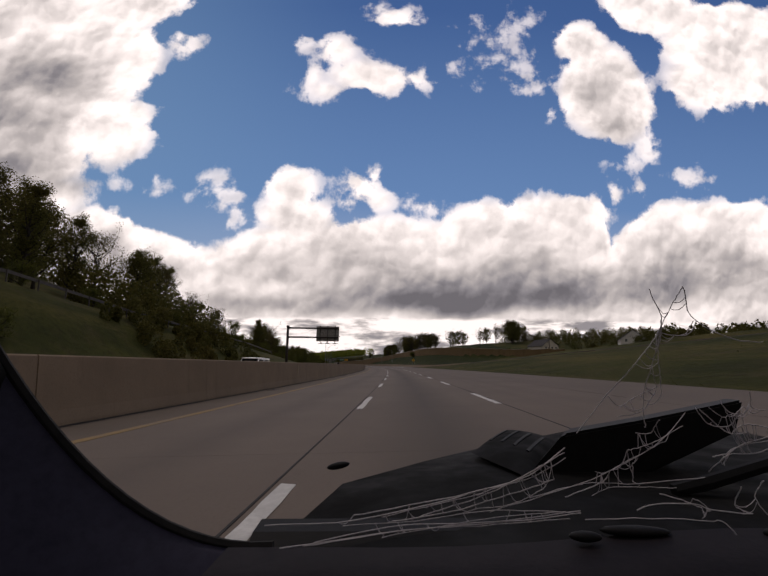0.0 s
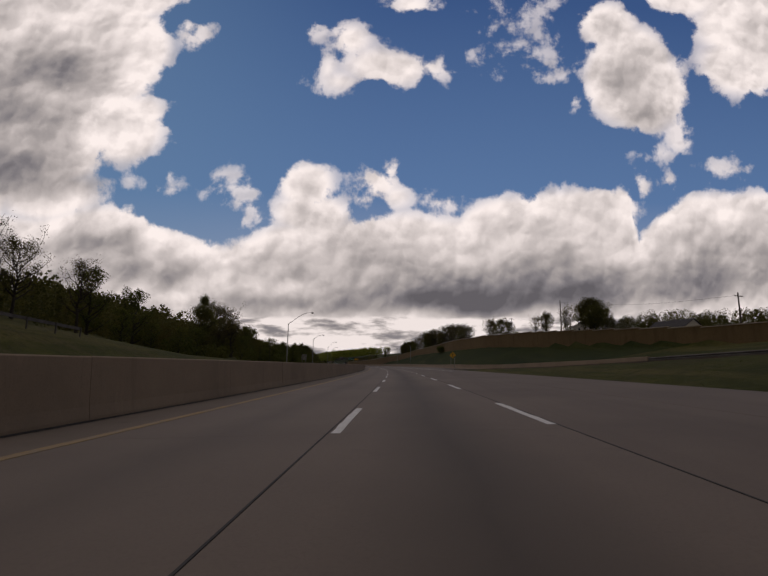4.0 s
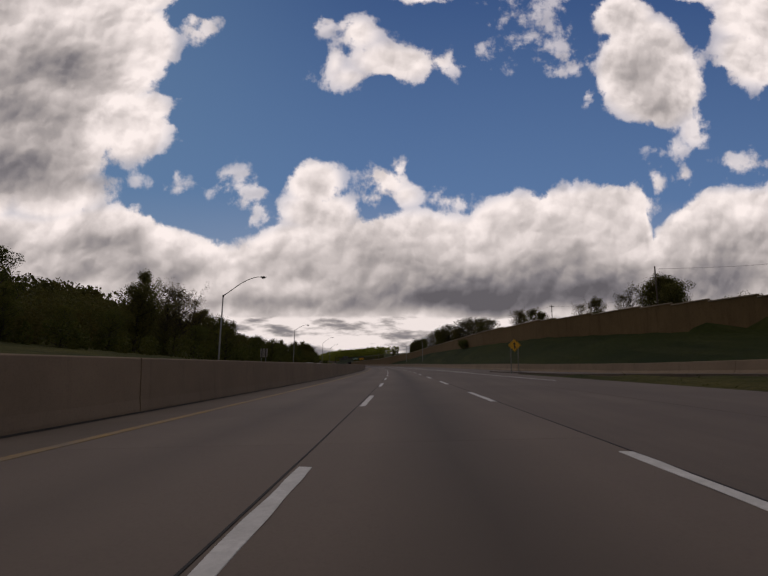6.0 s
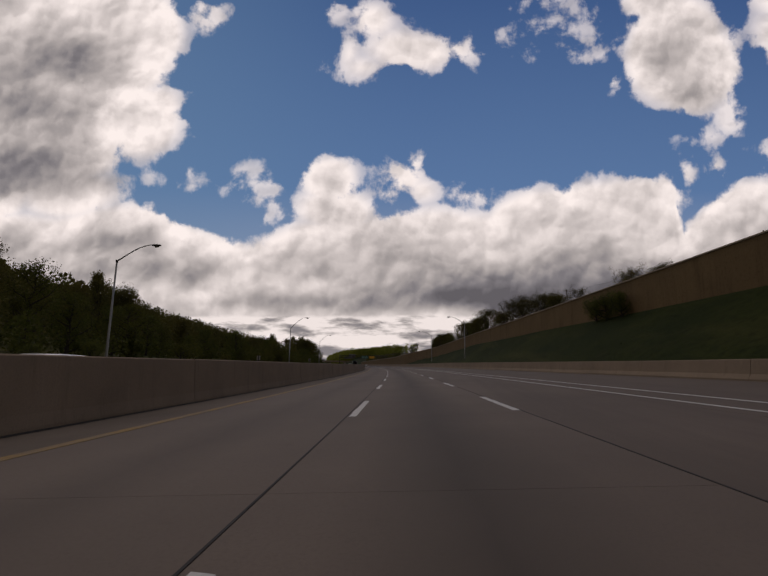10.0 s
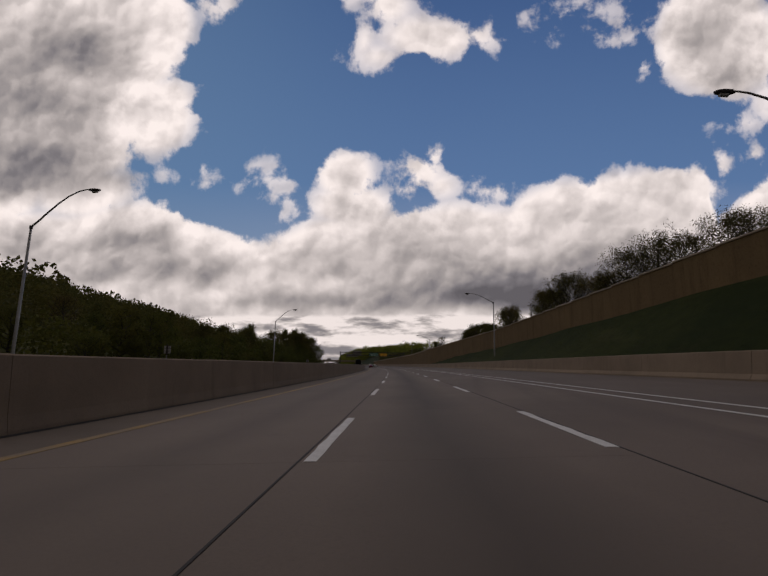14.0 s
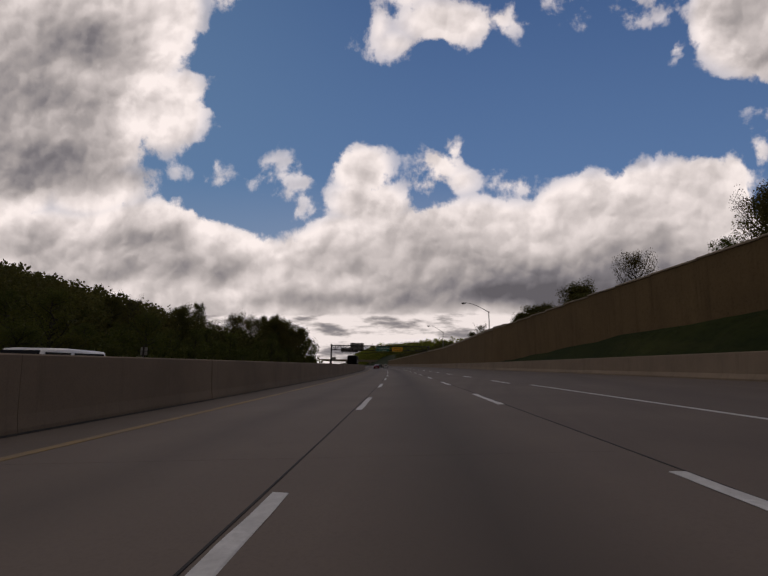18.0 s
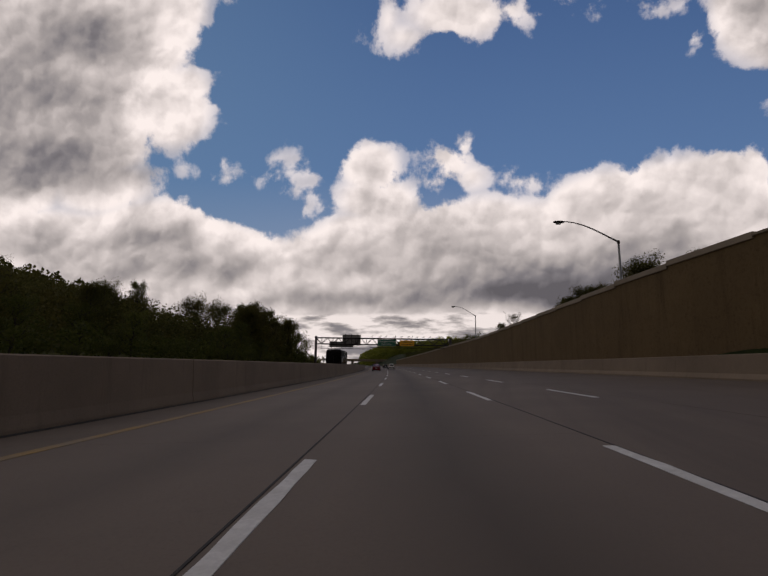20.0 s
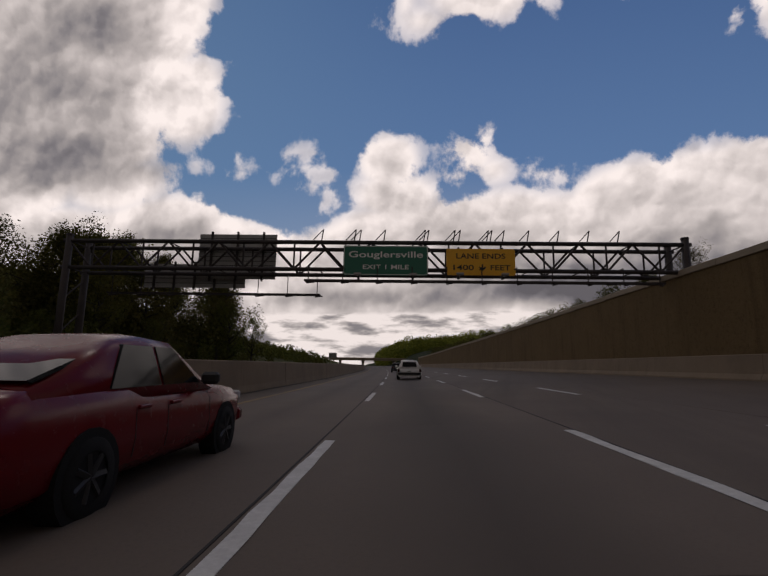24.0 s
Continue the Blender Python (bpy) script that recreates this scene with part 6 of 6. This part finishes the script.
Z_FAR = -0.42
car("estate_car", along(583.5, 0.80, road_z(0.8)), "boxy white estate car with small dark rear window and black bumper", "", 5.0, 1.82, 1.47, P_WHITE, 0.90, 0.88, 0.90, 0.26, 0.36, 0.965, 0.995, 0.70, 1.0, 0.35, True, True)
car("hatchback", along(622.0, 0.35, road_z(0.4)), "small dark hatchback far ahead in the lane", "", 4.1, 1.72, 1.5, P_DARK, 0.95, 0.9, 0.95, 0.26, 0.38, 0.92, 0.985, 0.74, 0.4, 0.3)
car("saloon_car", along(551.0, -3.3, road_z(-3.3)), "shiny dark red four-door saloon in the inner lane", "", 4.55, 1.76, 1.48, P_RED, 0.93, 0.90, 1.0, 0.26, 0.43, 0.67, 0.92, 0.72, 0.0, 0.32)
for s_, la_, P_, lab_, kw_ in (
        (44, -13.6, P_WHITE, "white passenger van on the opposite carriageway", dict(L=5.2, W=1.95, H=2.05, belt=1.1, hood=1.05, deck=1.1, hood_at=0.14, roof_from=0.24, roof_to=0.97, tail_at=0.995, roof_w=0.82, boxy=1.0)),
        (134, -13.2, P_SILVER, "silver saloon on the opposite carriageway", dict()),
        (207, -13.6, P_SILVER, "pale grey minivan on the opposite carriageway", dict(L=4.9, W=1.95, H=1.75, belt=1.05, hood=1.0, deck=1.05, hood_at=0.2, roof_from=0.34, roof_to=0.96, tail_at=0.99, roof_w=0.76, boxy=0.7)),
        (243, -17.0, P_WHITE, "white pickup-sized wagon on the opposite carriageway", dict(L=5.3, W=1.98, H=1.8, belt=1.1, hood=1.05, deck=1.1, hood_at=0.25, roof_from=0.35, roof_to=0.95, tail_at=0.99, boxy=0.8)),
        (420, -13.6, P_WHITE, "white van with dark windows on the opposite carriageway", dict(L=5.0, W=1.95, H=1.95, belt=1.1, hood=1.0, deck=1.1, hood_at=0.16, roof_from=0.27, roof_to=0.97, tail_at=0.995, roof_w=0.8, boxy=1.0)),
        (492, -12.6, P_SILVER, "silver compact car on the opposite carriageway", dict(L=4.3)),
        (612, -13.6, P_DARK, "dark saloon on the opposite carriageway", dict())):
    car("car", along(s_, la_, Z_FAR, 180), lab_, "oncoming traffic", body=P_, **kw_)


def coach(s, lat, body, label, L=12.2, H=3.5, stripes=True, name="coach"):
    """A tour coach that faces the traffic of this side."""
    g = base(name, along(s, lat, Z_FAR, 180), label, "bus")
    W = 2.55
    bm = bmesh.new()

    def ring(y, k, top):
        w = W / 2 * k
        half = [(0, 0.35), (w * 0.9, 0.35), (w, 0.5), (w, 1.4), (w * 0.985, top - 0.35), (w * 0.93, top - 0.1), (w * 0.75, top), (0, top + 0.04)]
        return [(x, y, z) for x, z in half] + [(-x, y, z) for x, z in half[-2:0:-1]]
    loft(bm, [ring(-L / 2, 0.97, H - 0.1), ring(-L / 2 + 0.15, 1.0, H), ring(L / 2 - 0.7, 1.0, H), ring(L / 2 - 0.25, 0.985, H - 0.12), ring(L / 2, 0.95, H - 0.45)])
    bmesh.ops.recalc_face_normals(bm, faces=bm.faces)
    part("body", bm, body, g, "", True)
    bm = bmesh.new()
    q = [(-1.12, L / 2 + 0.02, 1.35), (1.12, L / 2 + 0.02, 1.35), (1.08, L / 2 - 0.12, 2.85), (-1.08, L / 2 - 0.12, 2.85)]
    loft(bm, [q, [(x, y - 0.2, z) for x, y, z in q]])
    bmesh.ops.recalc_face_normals(bm, faces=bm.faces)
    part("windscreen", bm, M_CARGLASS, g)
    bm = bmesh.new()
    box(bm, (-0.02, L / 2 - 0.09, 1.35), (0.02, L / 2 + 0.03, 2.85))
    part("windscreen_pillar", bm, M_TRIM, g)
    for sg in (-1, 1):
        for i in range(7):
            y = L / 2 - 1.6 - i * 1.48
            bm = bmesh.new()
            box(bm, (sg * 1.255, y - 1.38, 1.75), (sg * 1.283, y, 2.75), 0.01)
            part("side_window", bm, M_CARGLASS, g)
        bm = bmesh.new()
        tube(bm, [(sg * 1.2, L / 2 - 0.1, 2.9), (sg * 1.5, L / 2 + 0.25, 2.75), (sg * 1.5, L / 2 + 0.25, 2.5)], 0.03, 6)
        box(bm, (sg * 1.5 - 0.11, L / 2 + 0.18, 1.95), (sg * 1.5 + 0.11, L / 2 + 0.30, 2.55), 0.03)
        part("mirror", bm, M_CHROME, g)
        bm = bmesh.new()
        tube(bm, [(sg * 0.9, L / 2 - 0.06, 0.85), (sg * 0.9, L / 2 + 0.02, 0.85)], 0.13, 12)
        part("headlight", bm, M_HEADLAMP, g)
        for y in (L / 2 - 2.3, -L / 2 + 2.6, -L / 2 + 3.9):
            wheel(g, sg * 1.08, y, 0.5, 0.3, sg)
        if stripes:
            # pale sweeping emblem and lines painted along the flank
            for a, b, c, thick in (((-2.7, 3.45), (1.3, 4.25), (-0.55, 2.25), 0.085), ((-0.2, 3.55), (1.0, 3.3), (0.25, 2.6), 0.03), ((-0.5, 3.5), (-1.0, 2.9), (-0.75, 2.2), 0.06), ((-0.75, 3.45), (-2.1, 3.0), (-1.1, 2.15), 0.055),
                                   ((-2.2, 3.0), (-3.1, 3.0), (-3.9, 2.55), 0.03), ((-1.9, 2.15), (-3.0, 2.1), (-3.9, 2.5), 0.05), ((-1.9, 2.85), (-2.7, 2.85), (-2.1, 2.3), 0.045), ((4.6, 3.0), (2.0, 2.9), (0.2, 2.25), 0.04), ((-1.1, 3.3), (-1.6, 3.25), (-2.0, 3.05), 0.04), ((5.2, 1.2), (0.0, 1.5), (-5.2, 1.0), 0.05)):
                bm = bmesh.new()
                n = 18
                up, lo = [], []
                for i in range(n + 1):
                    f = i / n
                    y, z = [(1 - f) ** 2 * p + 2 * f * (1 - f) * q + f * f * r for p, q, r in zip(a, b, c)]
                    dy, dz = [2 * (1 - f) * (q - p) + 2 * f * (r - q) for p, q, r in zip(a, b, c)]
                    k = thick * (0.25 + math.sin(math.pi * f)) / max(1e-6, math.hypot(dy, dz))
                    up.append(bm.verts.new((sg * 1.290, y - dz * k, z + dy * k)))
                    lo.append(bm.verts.new((sg * 1.290, y + dz * k, z - dy * k)))
                for i in range(n):
                    bm.faces.new((up[i], up[i + 1], lo[i + 1], lo[i]))
                part("painted_swoosh", bm, M_LEGEND, g)
    bm = bmesh.new()
    box(bm, (-1.2, L / 2 - 0.1, 0.4), (1.2, L / 2 + 0.08, 0.66), 0.04)
    part("bumper", bm, M_TRIM, g)
    for i in range(5):
        bm = bmesh.new()
        box(bm, (-0.8 + 0.4 * i - 0.05, L / 2 - 0.55, H + 0.0), (-0.8 + 0.4 * i + 0.05, L / 2 - 0.45, H + 0.09), 0.02)
        part("marker_lamp", bm, M_HEADLAMP, g)
    return g


coach(531.8, -9.95, P_BLACK, "black tour coach with pale sweeping painted lines", 12.2, 4.0)

# ---- the car that the journey starts in ----
P_OWN = paint("charcoal_car_paint", (0.010, 0.010, 0.010), 0.7, 0.0, 0.1, 0.03)
M_DASH = mottled("dash_plastic", (0.013, 0.011, 0.014), (0.018, 0.015, 0.018), 6, 0.75, 90, 0.35, 0.002, 0.06)
M_PILLAR = mottled("pillar_trim", (0.034, 0.034, 0.056), (0.048, 0.047, 0.076), 3, 0.7, 60, 0.25, 0.001, 0.10)
M_COWL = mottled("cowl_plastic", (0.010, 0.010, 0.011), (0.013, 0.013, 0.013), 4, 0.6, 50, 0.25, 0.002, 0.10)
M_WEB = mottled("cobweb_thread", (0.62, 0.58, 0.60), (0.48, 0.45, 0.48), 20, 0.9)


def curve3(a, b, c, f):
    """A point on the bow from a by way of b to c."""
    a, b, c = Vector(a), Vector(b), Vector(c)
    return a * (1 - f) ** 2 + b * 2 * f * (1 - f) + c * f * f


def own_car():
    """Open view over the dashboard: pillar, dash, cowl, windscreen reflections built as solid shapes, and the unseen
    shell behind, its roof shading the dash.
    """
    g = base("starting_car", along(0, 0, 0), "dark car with open windscreen frame, black dashboard and its reflections as solid shapes", "car")
    # dash reflection built as a dark panel, its near edge fitted to the camera's view
    bm = bmesh.new()
    rows = []
    for i in range(13):
        y = 0.62 + 1.60 * i / 12
        x0 = float(np.interp(y, (0.62, 1.02, 1.30, 1.54, 1.90, 2.22), (-0.185, -0.124, 0.08, 0.281, 0.634, 1.05)))
        rows.append([(x0 + (1.30 - x0) * k / 10, y, 0.858 - 0.035 * (1 - k / 10) ** 6 - 0.02 * (k / 10) ** 4) for k in range(11)])
    loft(bm, rows + [[(x, y, z - 0.05) for x, y, z in r] for r in rows[::-1]], closed=False, caps=False)
    bmesh.ops.recalc_face_normals(bm, faces=bm.faces)
    part("bonnet", bm, P_OWN, g, "", True)

    # the dash vent's windscreen reflection as a raised plate with dark slots, fitted to the view
    corner = [Vector(c) for c in ((0.174, 1.211, 0.87), (0.35, 1.63, 0.87), (0.247, 0.958, 0.87), (0.468, 1.429, 0.87))]

    def vent(f, q, lift=0.0):
        p_ = corner[0].lerp(corner[2], f).lerp(corner[1].lerp(corner[3], f), q)
        return p_ + Vector((0, 0, -0.012 + 0.026 * (math.sin(math.pi * max(0.0, min(1.0, f))) * math.sin(math.pi * max(0.0, min(1.0, q)))) ** 0.35 + lift))
    bm = bmesh.new()
    loft(bm, [[vent(i / 10, j / 8) for j in range(9)] for i in range(11)], closed=False, caps=False)
    sc = part("bonnet_vent", bm, P_OWN, g, "", True)
    for k in range(4):
        f = 0.16 + 0.22 * k
        bm = bmesh.new()
        loft(bm, [[vent(f - 0.022, q, 0.0025), vent(f + 0.022, q, 0.0025), vent(f + 0.022, q, -0.004), vent(f - 0.022, q, -0.004)] for q in (0.28, 0.4, 0.52, 0.64, 0.76)])
        part("vent_slot", bm, M_COWL, sc)
    bm = bmesh.new()
    bmesh.ops.create_uvsphere(bm, u_segments=12, v_segments=8, radius=1.0, matrix=Matrix.Translation((-0.130, 0.986, 0.866)) @ pose(0, 0, 0, 0, -12, 0) @ Matrix.Diagonal((0.024, 0.010, 0.007, 1)))
    part("washer_nozzle", bm, M_COWL, g, "", True)
    # cowl, and a black wedge on the far side: a reflected dash item made solid, fitted to the view
    bm = bmesh.new()
    rows = [[(x, y0 + 0.10 * (x + 0.2), z) for x in (-0.20, 0.0, 0.25, 0.5, 0.8, 1.2)] for y0, z in ((0.60, 0.800), (0.63, 0.832), (0.66, 0.846), (0.70, 0.850))]
    loft(bm, rows, closed=False, caps=False)
    part("cowl", bm, M_COWL, g)
    bm = bmesh.new()
    q = [(0.253, 1.035, 0.831), (0.34, 1.022, 0.933), (0.495, 1.023, 0.962), (0.719, 1.025, 1.01), (0.703, 1.036, 0.94), (0.588, 1.041, 0.884), (0.444, 1.045, 0.818)]
    loft(bm, [q, [(x + 0.05, y + 0.12, z - 0.004) for x, y, z in q]])
    bmesh.ops.recalc_face_normals(bm, faces=bm.faces)
    bmesh.ops.bevel(bm, geom=list(bm.edges), offset=0.006, segments=2, affect="EDGES")
    part("air_intake", bm, M_COWL, g, "black wedge standing in for a dash reflection in the windscreen")
    # wiper
    bm = bmesh.new()
    tube(bm, [(0.473, 0.867, 0.862), (0.536, 0.867, 0.878), (0.637, 0.866, 0.91), (0.698, 0.865, 0.93)], [0.012, 0.013, 0.012, 0.010], 7)
    part("wiper_arm", bm, M_COWL, g)
    bm = bmesh.new()
    tube(bm, [(x, y + 0.03, z - 0.014) for x, y, z in [(0.536, 0.867, 0.878), (0.637, 0.866, 0.91), (0.698, 0.865, 0.93)]], 0.007, 6)
    part("wiper_blade", bm, M_RUBBER, g)
    # dashboard
    bm = bmesh.new()
    rows = []
    for j, (y0, z) in enumerate(((0.30, 0.60), (0.33, 0.80), (0.37, 0.850), (0.45, 0.864), (0.545, 0.866), (0.56, 0.845), (0.57, 0.70))):
        rows.append([(x, y0 + 0.22 * (x + 0.16) * (1 - 0.35 * (x + 0.16)) * min(1, j / 3), z + 0.006 * math.sin(9 * x + j)) for x in [-0.19 + 1.39 * k / 16 for k in range(17)]])
    loft(bm, rows, closed=False, caps=False)
    part("dashboard", bm, M_DASH, g, "", True)
    for x, y, w_, d_ in ((0.29, 0.625, 0.045, 0.012), (0.22, 0.60, 0.02, 0.010), (0.46, 0.63, 0.012, 0.008)):
        bm = bmesh.new()
        bmesh.ops.create_uvsphere(bm, u_segments=12, v_segments=6, radius=1.0, matrix=Matrix.Translation((x, y, 0.872)) @ Matrix.Diagonal((w_, d_, 0.006, 1)))
        part("dash_vent", bm, M_COWL, g, "small oval black dash vent", True)
    # pillar and the trim that sweeps from it down into the dash
    bm = bmesh.new()
    rows = []
    for k in range(15):
        f = k / 14
        p = curve3((-0.470, 0.500, 1.100), (-0.315, 0.545, 0.850), (-0.145, 0.556, 0.866), f)
        out = Vector((-0.16 * (1 - f) - 0.01, -0.05, -0.10 - 0.10 * f))
        edge = Vector((-0.012, 0.02, -0.008))
        rows.append([p + edge * 2 + Vector((0, 0.03, -0.02)), p + edge, p, p + Vector((-0.012, -0.012, -0.004)), p + out * 0.35 + Vector((0.02, -0.05, 0.0)), p + out * 0.8 + Vector((0, -0.10, -0.02)), p + out * 1.5 + Vector((0, -0.15, -0.08))])
    loft(bm, rows, closed=False, caps=False)
    bmesh.ops.recalc_face_normals(bm, faces=bm.faces)
    part("pillar_trim", bm, M_PILLAR, g, "", True)
    bm = bmesh.new()
    tube(bm, [curve3((-0.470, 0.502, 1.100), (-0.315, 0.547, 0.850), (-0.145, 0.558, 0.866), k / 14) for k in range(15)], 0.006, 6)
    part("pillar_seal", bm, M_RUBBER, g)
    for x, nm in ((-0.50, "windscreen_pillar"), (1.34, "windscreen_pillar")):
        sg = -1 if x < 0 else 1
        bm = bmesh.new()
        tube(bm, [(x, 0.66, 0.86), (x - sg * 0.03, 0.42, 1.12), (x - sg * 0.09, -0.06, 1.42)], [0.045, 0.04, 0.04], 8)
        part(nm, bm, P_OWN, g, "", True)
        bm = bmesh.new()
        box(bm, (x - 0.03, -1.35, 0.34), (x + 0.03, 0.62, 0.86), 0.02)
        part("door", bm, P_OWN, g)
        if sg > 0:
            bm = bmesh.new()
            box(bm, (x - 0.04, 0.62, 0.34), (x + 0.04, 2.05, 0.58), 0.03)
            part("front_wing", bm, P_OWN, g)
        bm = bmesh.new()
        box(bm, (x - 0.04, -2.35, 0.34), (x + 0.04, -1.37, 0.88), 0.03)
        part("rear_wing", bm, P_OWN, g)
        bm = bmesh.new()
        tube(bm, [(x - sg * 0.09, -0.75, 1.42), (x, -0.78, 0.86)], 0.04, 8)
        part("door_pillar", bm, P_OWN, g)
        bm = bmesh.new()
        tube(bm, [(x - sg * 0.09, -1.35, 1.40), (x, -1.9, 0.88)], 0.05, 8)
        part("rear_pillar", bm, P_OWN, g)
        for y in (1.42, -1.55) if sg > 0 else (-1.55,):
            wheel(g, x - sg * 0.10, y, 0.31, 0.2, sg)
    bm = bmesh.new()
    box(bm, (-0.42, -1.40, 1.40), (1.26, -0.05, 1.45), 0.03)
    part("roof", bm, P_OWN, g)
    bm = bmesh.new()
    box(bm, (-0.46, -2.35, 0.28), (1.30, 0.55, 0.34))
    part("floor_pan", bm, M_COWL, g)
    bm = bmesh.new()
    box(bm, (-0.45, -2.40, 0.34), (1.29, -1.95, 0.86), 0.04)
    part("boot", bm, P_OWN, g)
    bm = bmesh.new()
    box(bm, (0.95, 2.02, 0.30), (1.32, 2.14, 0.66), 0.04)
    part("front_bumper", bm, P_OWN, g)


own_car()


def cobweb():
    """White decoration web on a plane square to the starting camera, fitted to its view: long strands, with short
    sagging threads between neighbours.
    """
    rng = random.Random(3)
    view_plane = camera_pose(0)
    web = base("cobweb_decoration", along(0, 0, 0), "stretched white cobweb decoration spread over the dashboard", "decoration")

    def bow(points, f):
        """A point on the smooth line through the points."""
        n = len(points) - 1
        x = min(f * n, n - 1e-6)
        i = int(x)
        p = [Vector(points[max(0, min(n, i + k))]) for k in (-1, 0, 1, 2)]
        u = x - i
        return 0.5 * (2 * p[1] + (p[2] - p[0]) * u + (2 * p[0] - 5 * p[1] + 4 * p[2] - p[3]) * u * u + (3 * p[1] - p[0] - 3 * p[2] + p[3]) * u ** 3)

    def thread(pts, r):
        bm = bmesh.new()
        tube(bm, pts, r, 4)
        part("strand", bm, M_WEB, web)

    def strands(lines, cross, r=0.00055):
        """Lines in centimetres to right and up on that plane, fitted to the camera's view at 62 cm ahead and drawn a
        fifth nearer.
        """
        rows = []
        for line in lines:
            at = [view_plane @ (0.80 * Vector((x / 100, z / 100, -0.62 + rng.uniform(-0.008, 0.008)))) for x, z in line]
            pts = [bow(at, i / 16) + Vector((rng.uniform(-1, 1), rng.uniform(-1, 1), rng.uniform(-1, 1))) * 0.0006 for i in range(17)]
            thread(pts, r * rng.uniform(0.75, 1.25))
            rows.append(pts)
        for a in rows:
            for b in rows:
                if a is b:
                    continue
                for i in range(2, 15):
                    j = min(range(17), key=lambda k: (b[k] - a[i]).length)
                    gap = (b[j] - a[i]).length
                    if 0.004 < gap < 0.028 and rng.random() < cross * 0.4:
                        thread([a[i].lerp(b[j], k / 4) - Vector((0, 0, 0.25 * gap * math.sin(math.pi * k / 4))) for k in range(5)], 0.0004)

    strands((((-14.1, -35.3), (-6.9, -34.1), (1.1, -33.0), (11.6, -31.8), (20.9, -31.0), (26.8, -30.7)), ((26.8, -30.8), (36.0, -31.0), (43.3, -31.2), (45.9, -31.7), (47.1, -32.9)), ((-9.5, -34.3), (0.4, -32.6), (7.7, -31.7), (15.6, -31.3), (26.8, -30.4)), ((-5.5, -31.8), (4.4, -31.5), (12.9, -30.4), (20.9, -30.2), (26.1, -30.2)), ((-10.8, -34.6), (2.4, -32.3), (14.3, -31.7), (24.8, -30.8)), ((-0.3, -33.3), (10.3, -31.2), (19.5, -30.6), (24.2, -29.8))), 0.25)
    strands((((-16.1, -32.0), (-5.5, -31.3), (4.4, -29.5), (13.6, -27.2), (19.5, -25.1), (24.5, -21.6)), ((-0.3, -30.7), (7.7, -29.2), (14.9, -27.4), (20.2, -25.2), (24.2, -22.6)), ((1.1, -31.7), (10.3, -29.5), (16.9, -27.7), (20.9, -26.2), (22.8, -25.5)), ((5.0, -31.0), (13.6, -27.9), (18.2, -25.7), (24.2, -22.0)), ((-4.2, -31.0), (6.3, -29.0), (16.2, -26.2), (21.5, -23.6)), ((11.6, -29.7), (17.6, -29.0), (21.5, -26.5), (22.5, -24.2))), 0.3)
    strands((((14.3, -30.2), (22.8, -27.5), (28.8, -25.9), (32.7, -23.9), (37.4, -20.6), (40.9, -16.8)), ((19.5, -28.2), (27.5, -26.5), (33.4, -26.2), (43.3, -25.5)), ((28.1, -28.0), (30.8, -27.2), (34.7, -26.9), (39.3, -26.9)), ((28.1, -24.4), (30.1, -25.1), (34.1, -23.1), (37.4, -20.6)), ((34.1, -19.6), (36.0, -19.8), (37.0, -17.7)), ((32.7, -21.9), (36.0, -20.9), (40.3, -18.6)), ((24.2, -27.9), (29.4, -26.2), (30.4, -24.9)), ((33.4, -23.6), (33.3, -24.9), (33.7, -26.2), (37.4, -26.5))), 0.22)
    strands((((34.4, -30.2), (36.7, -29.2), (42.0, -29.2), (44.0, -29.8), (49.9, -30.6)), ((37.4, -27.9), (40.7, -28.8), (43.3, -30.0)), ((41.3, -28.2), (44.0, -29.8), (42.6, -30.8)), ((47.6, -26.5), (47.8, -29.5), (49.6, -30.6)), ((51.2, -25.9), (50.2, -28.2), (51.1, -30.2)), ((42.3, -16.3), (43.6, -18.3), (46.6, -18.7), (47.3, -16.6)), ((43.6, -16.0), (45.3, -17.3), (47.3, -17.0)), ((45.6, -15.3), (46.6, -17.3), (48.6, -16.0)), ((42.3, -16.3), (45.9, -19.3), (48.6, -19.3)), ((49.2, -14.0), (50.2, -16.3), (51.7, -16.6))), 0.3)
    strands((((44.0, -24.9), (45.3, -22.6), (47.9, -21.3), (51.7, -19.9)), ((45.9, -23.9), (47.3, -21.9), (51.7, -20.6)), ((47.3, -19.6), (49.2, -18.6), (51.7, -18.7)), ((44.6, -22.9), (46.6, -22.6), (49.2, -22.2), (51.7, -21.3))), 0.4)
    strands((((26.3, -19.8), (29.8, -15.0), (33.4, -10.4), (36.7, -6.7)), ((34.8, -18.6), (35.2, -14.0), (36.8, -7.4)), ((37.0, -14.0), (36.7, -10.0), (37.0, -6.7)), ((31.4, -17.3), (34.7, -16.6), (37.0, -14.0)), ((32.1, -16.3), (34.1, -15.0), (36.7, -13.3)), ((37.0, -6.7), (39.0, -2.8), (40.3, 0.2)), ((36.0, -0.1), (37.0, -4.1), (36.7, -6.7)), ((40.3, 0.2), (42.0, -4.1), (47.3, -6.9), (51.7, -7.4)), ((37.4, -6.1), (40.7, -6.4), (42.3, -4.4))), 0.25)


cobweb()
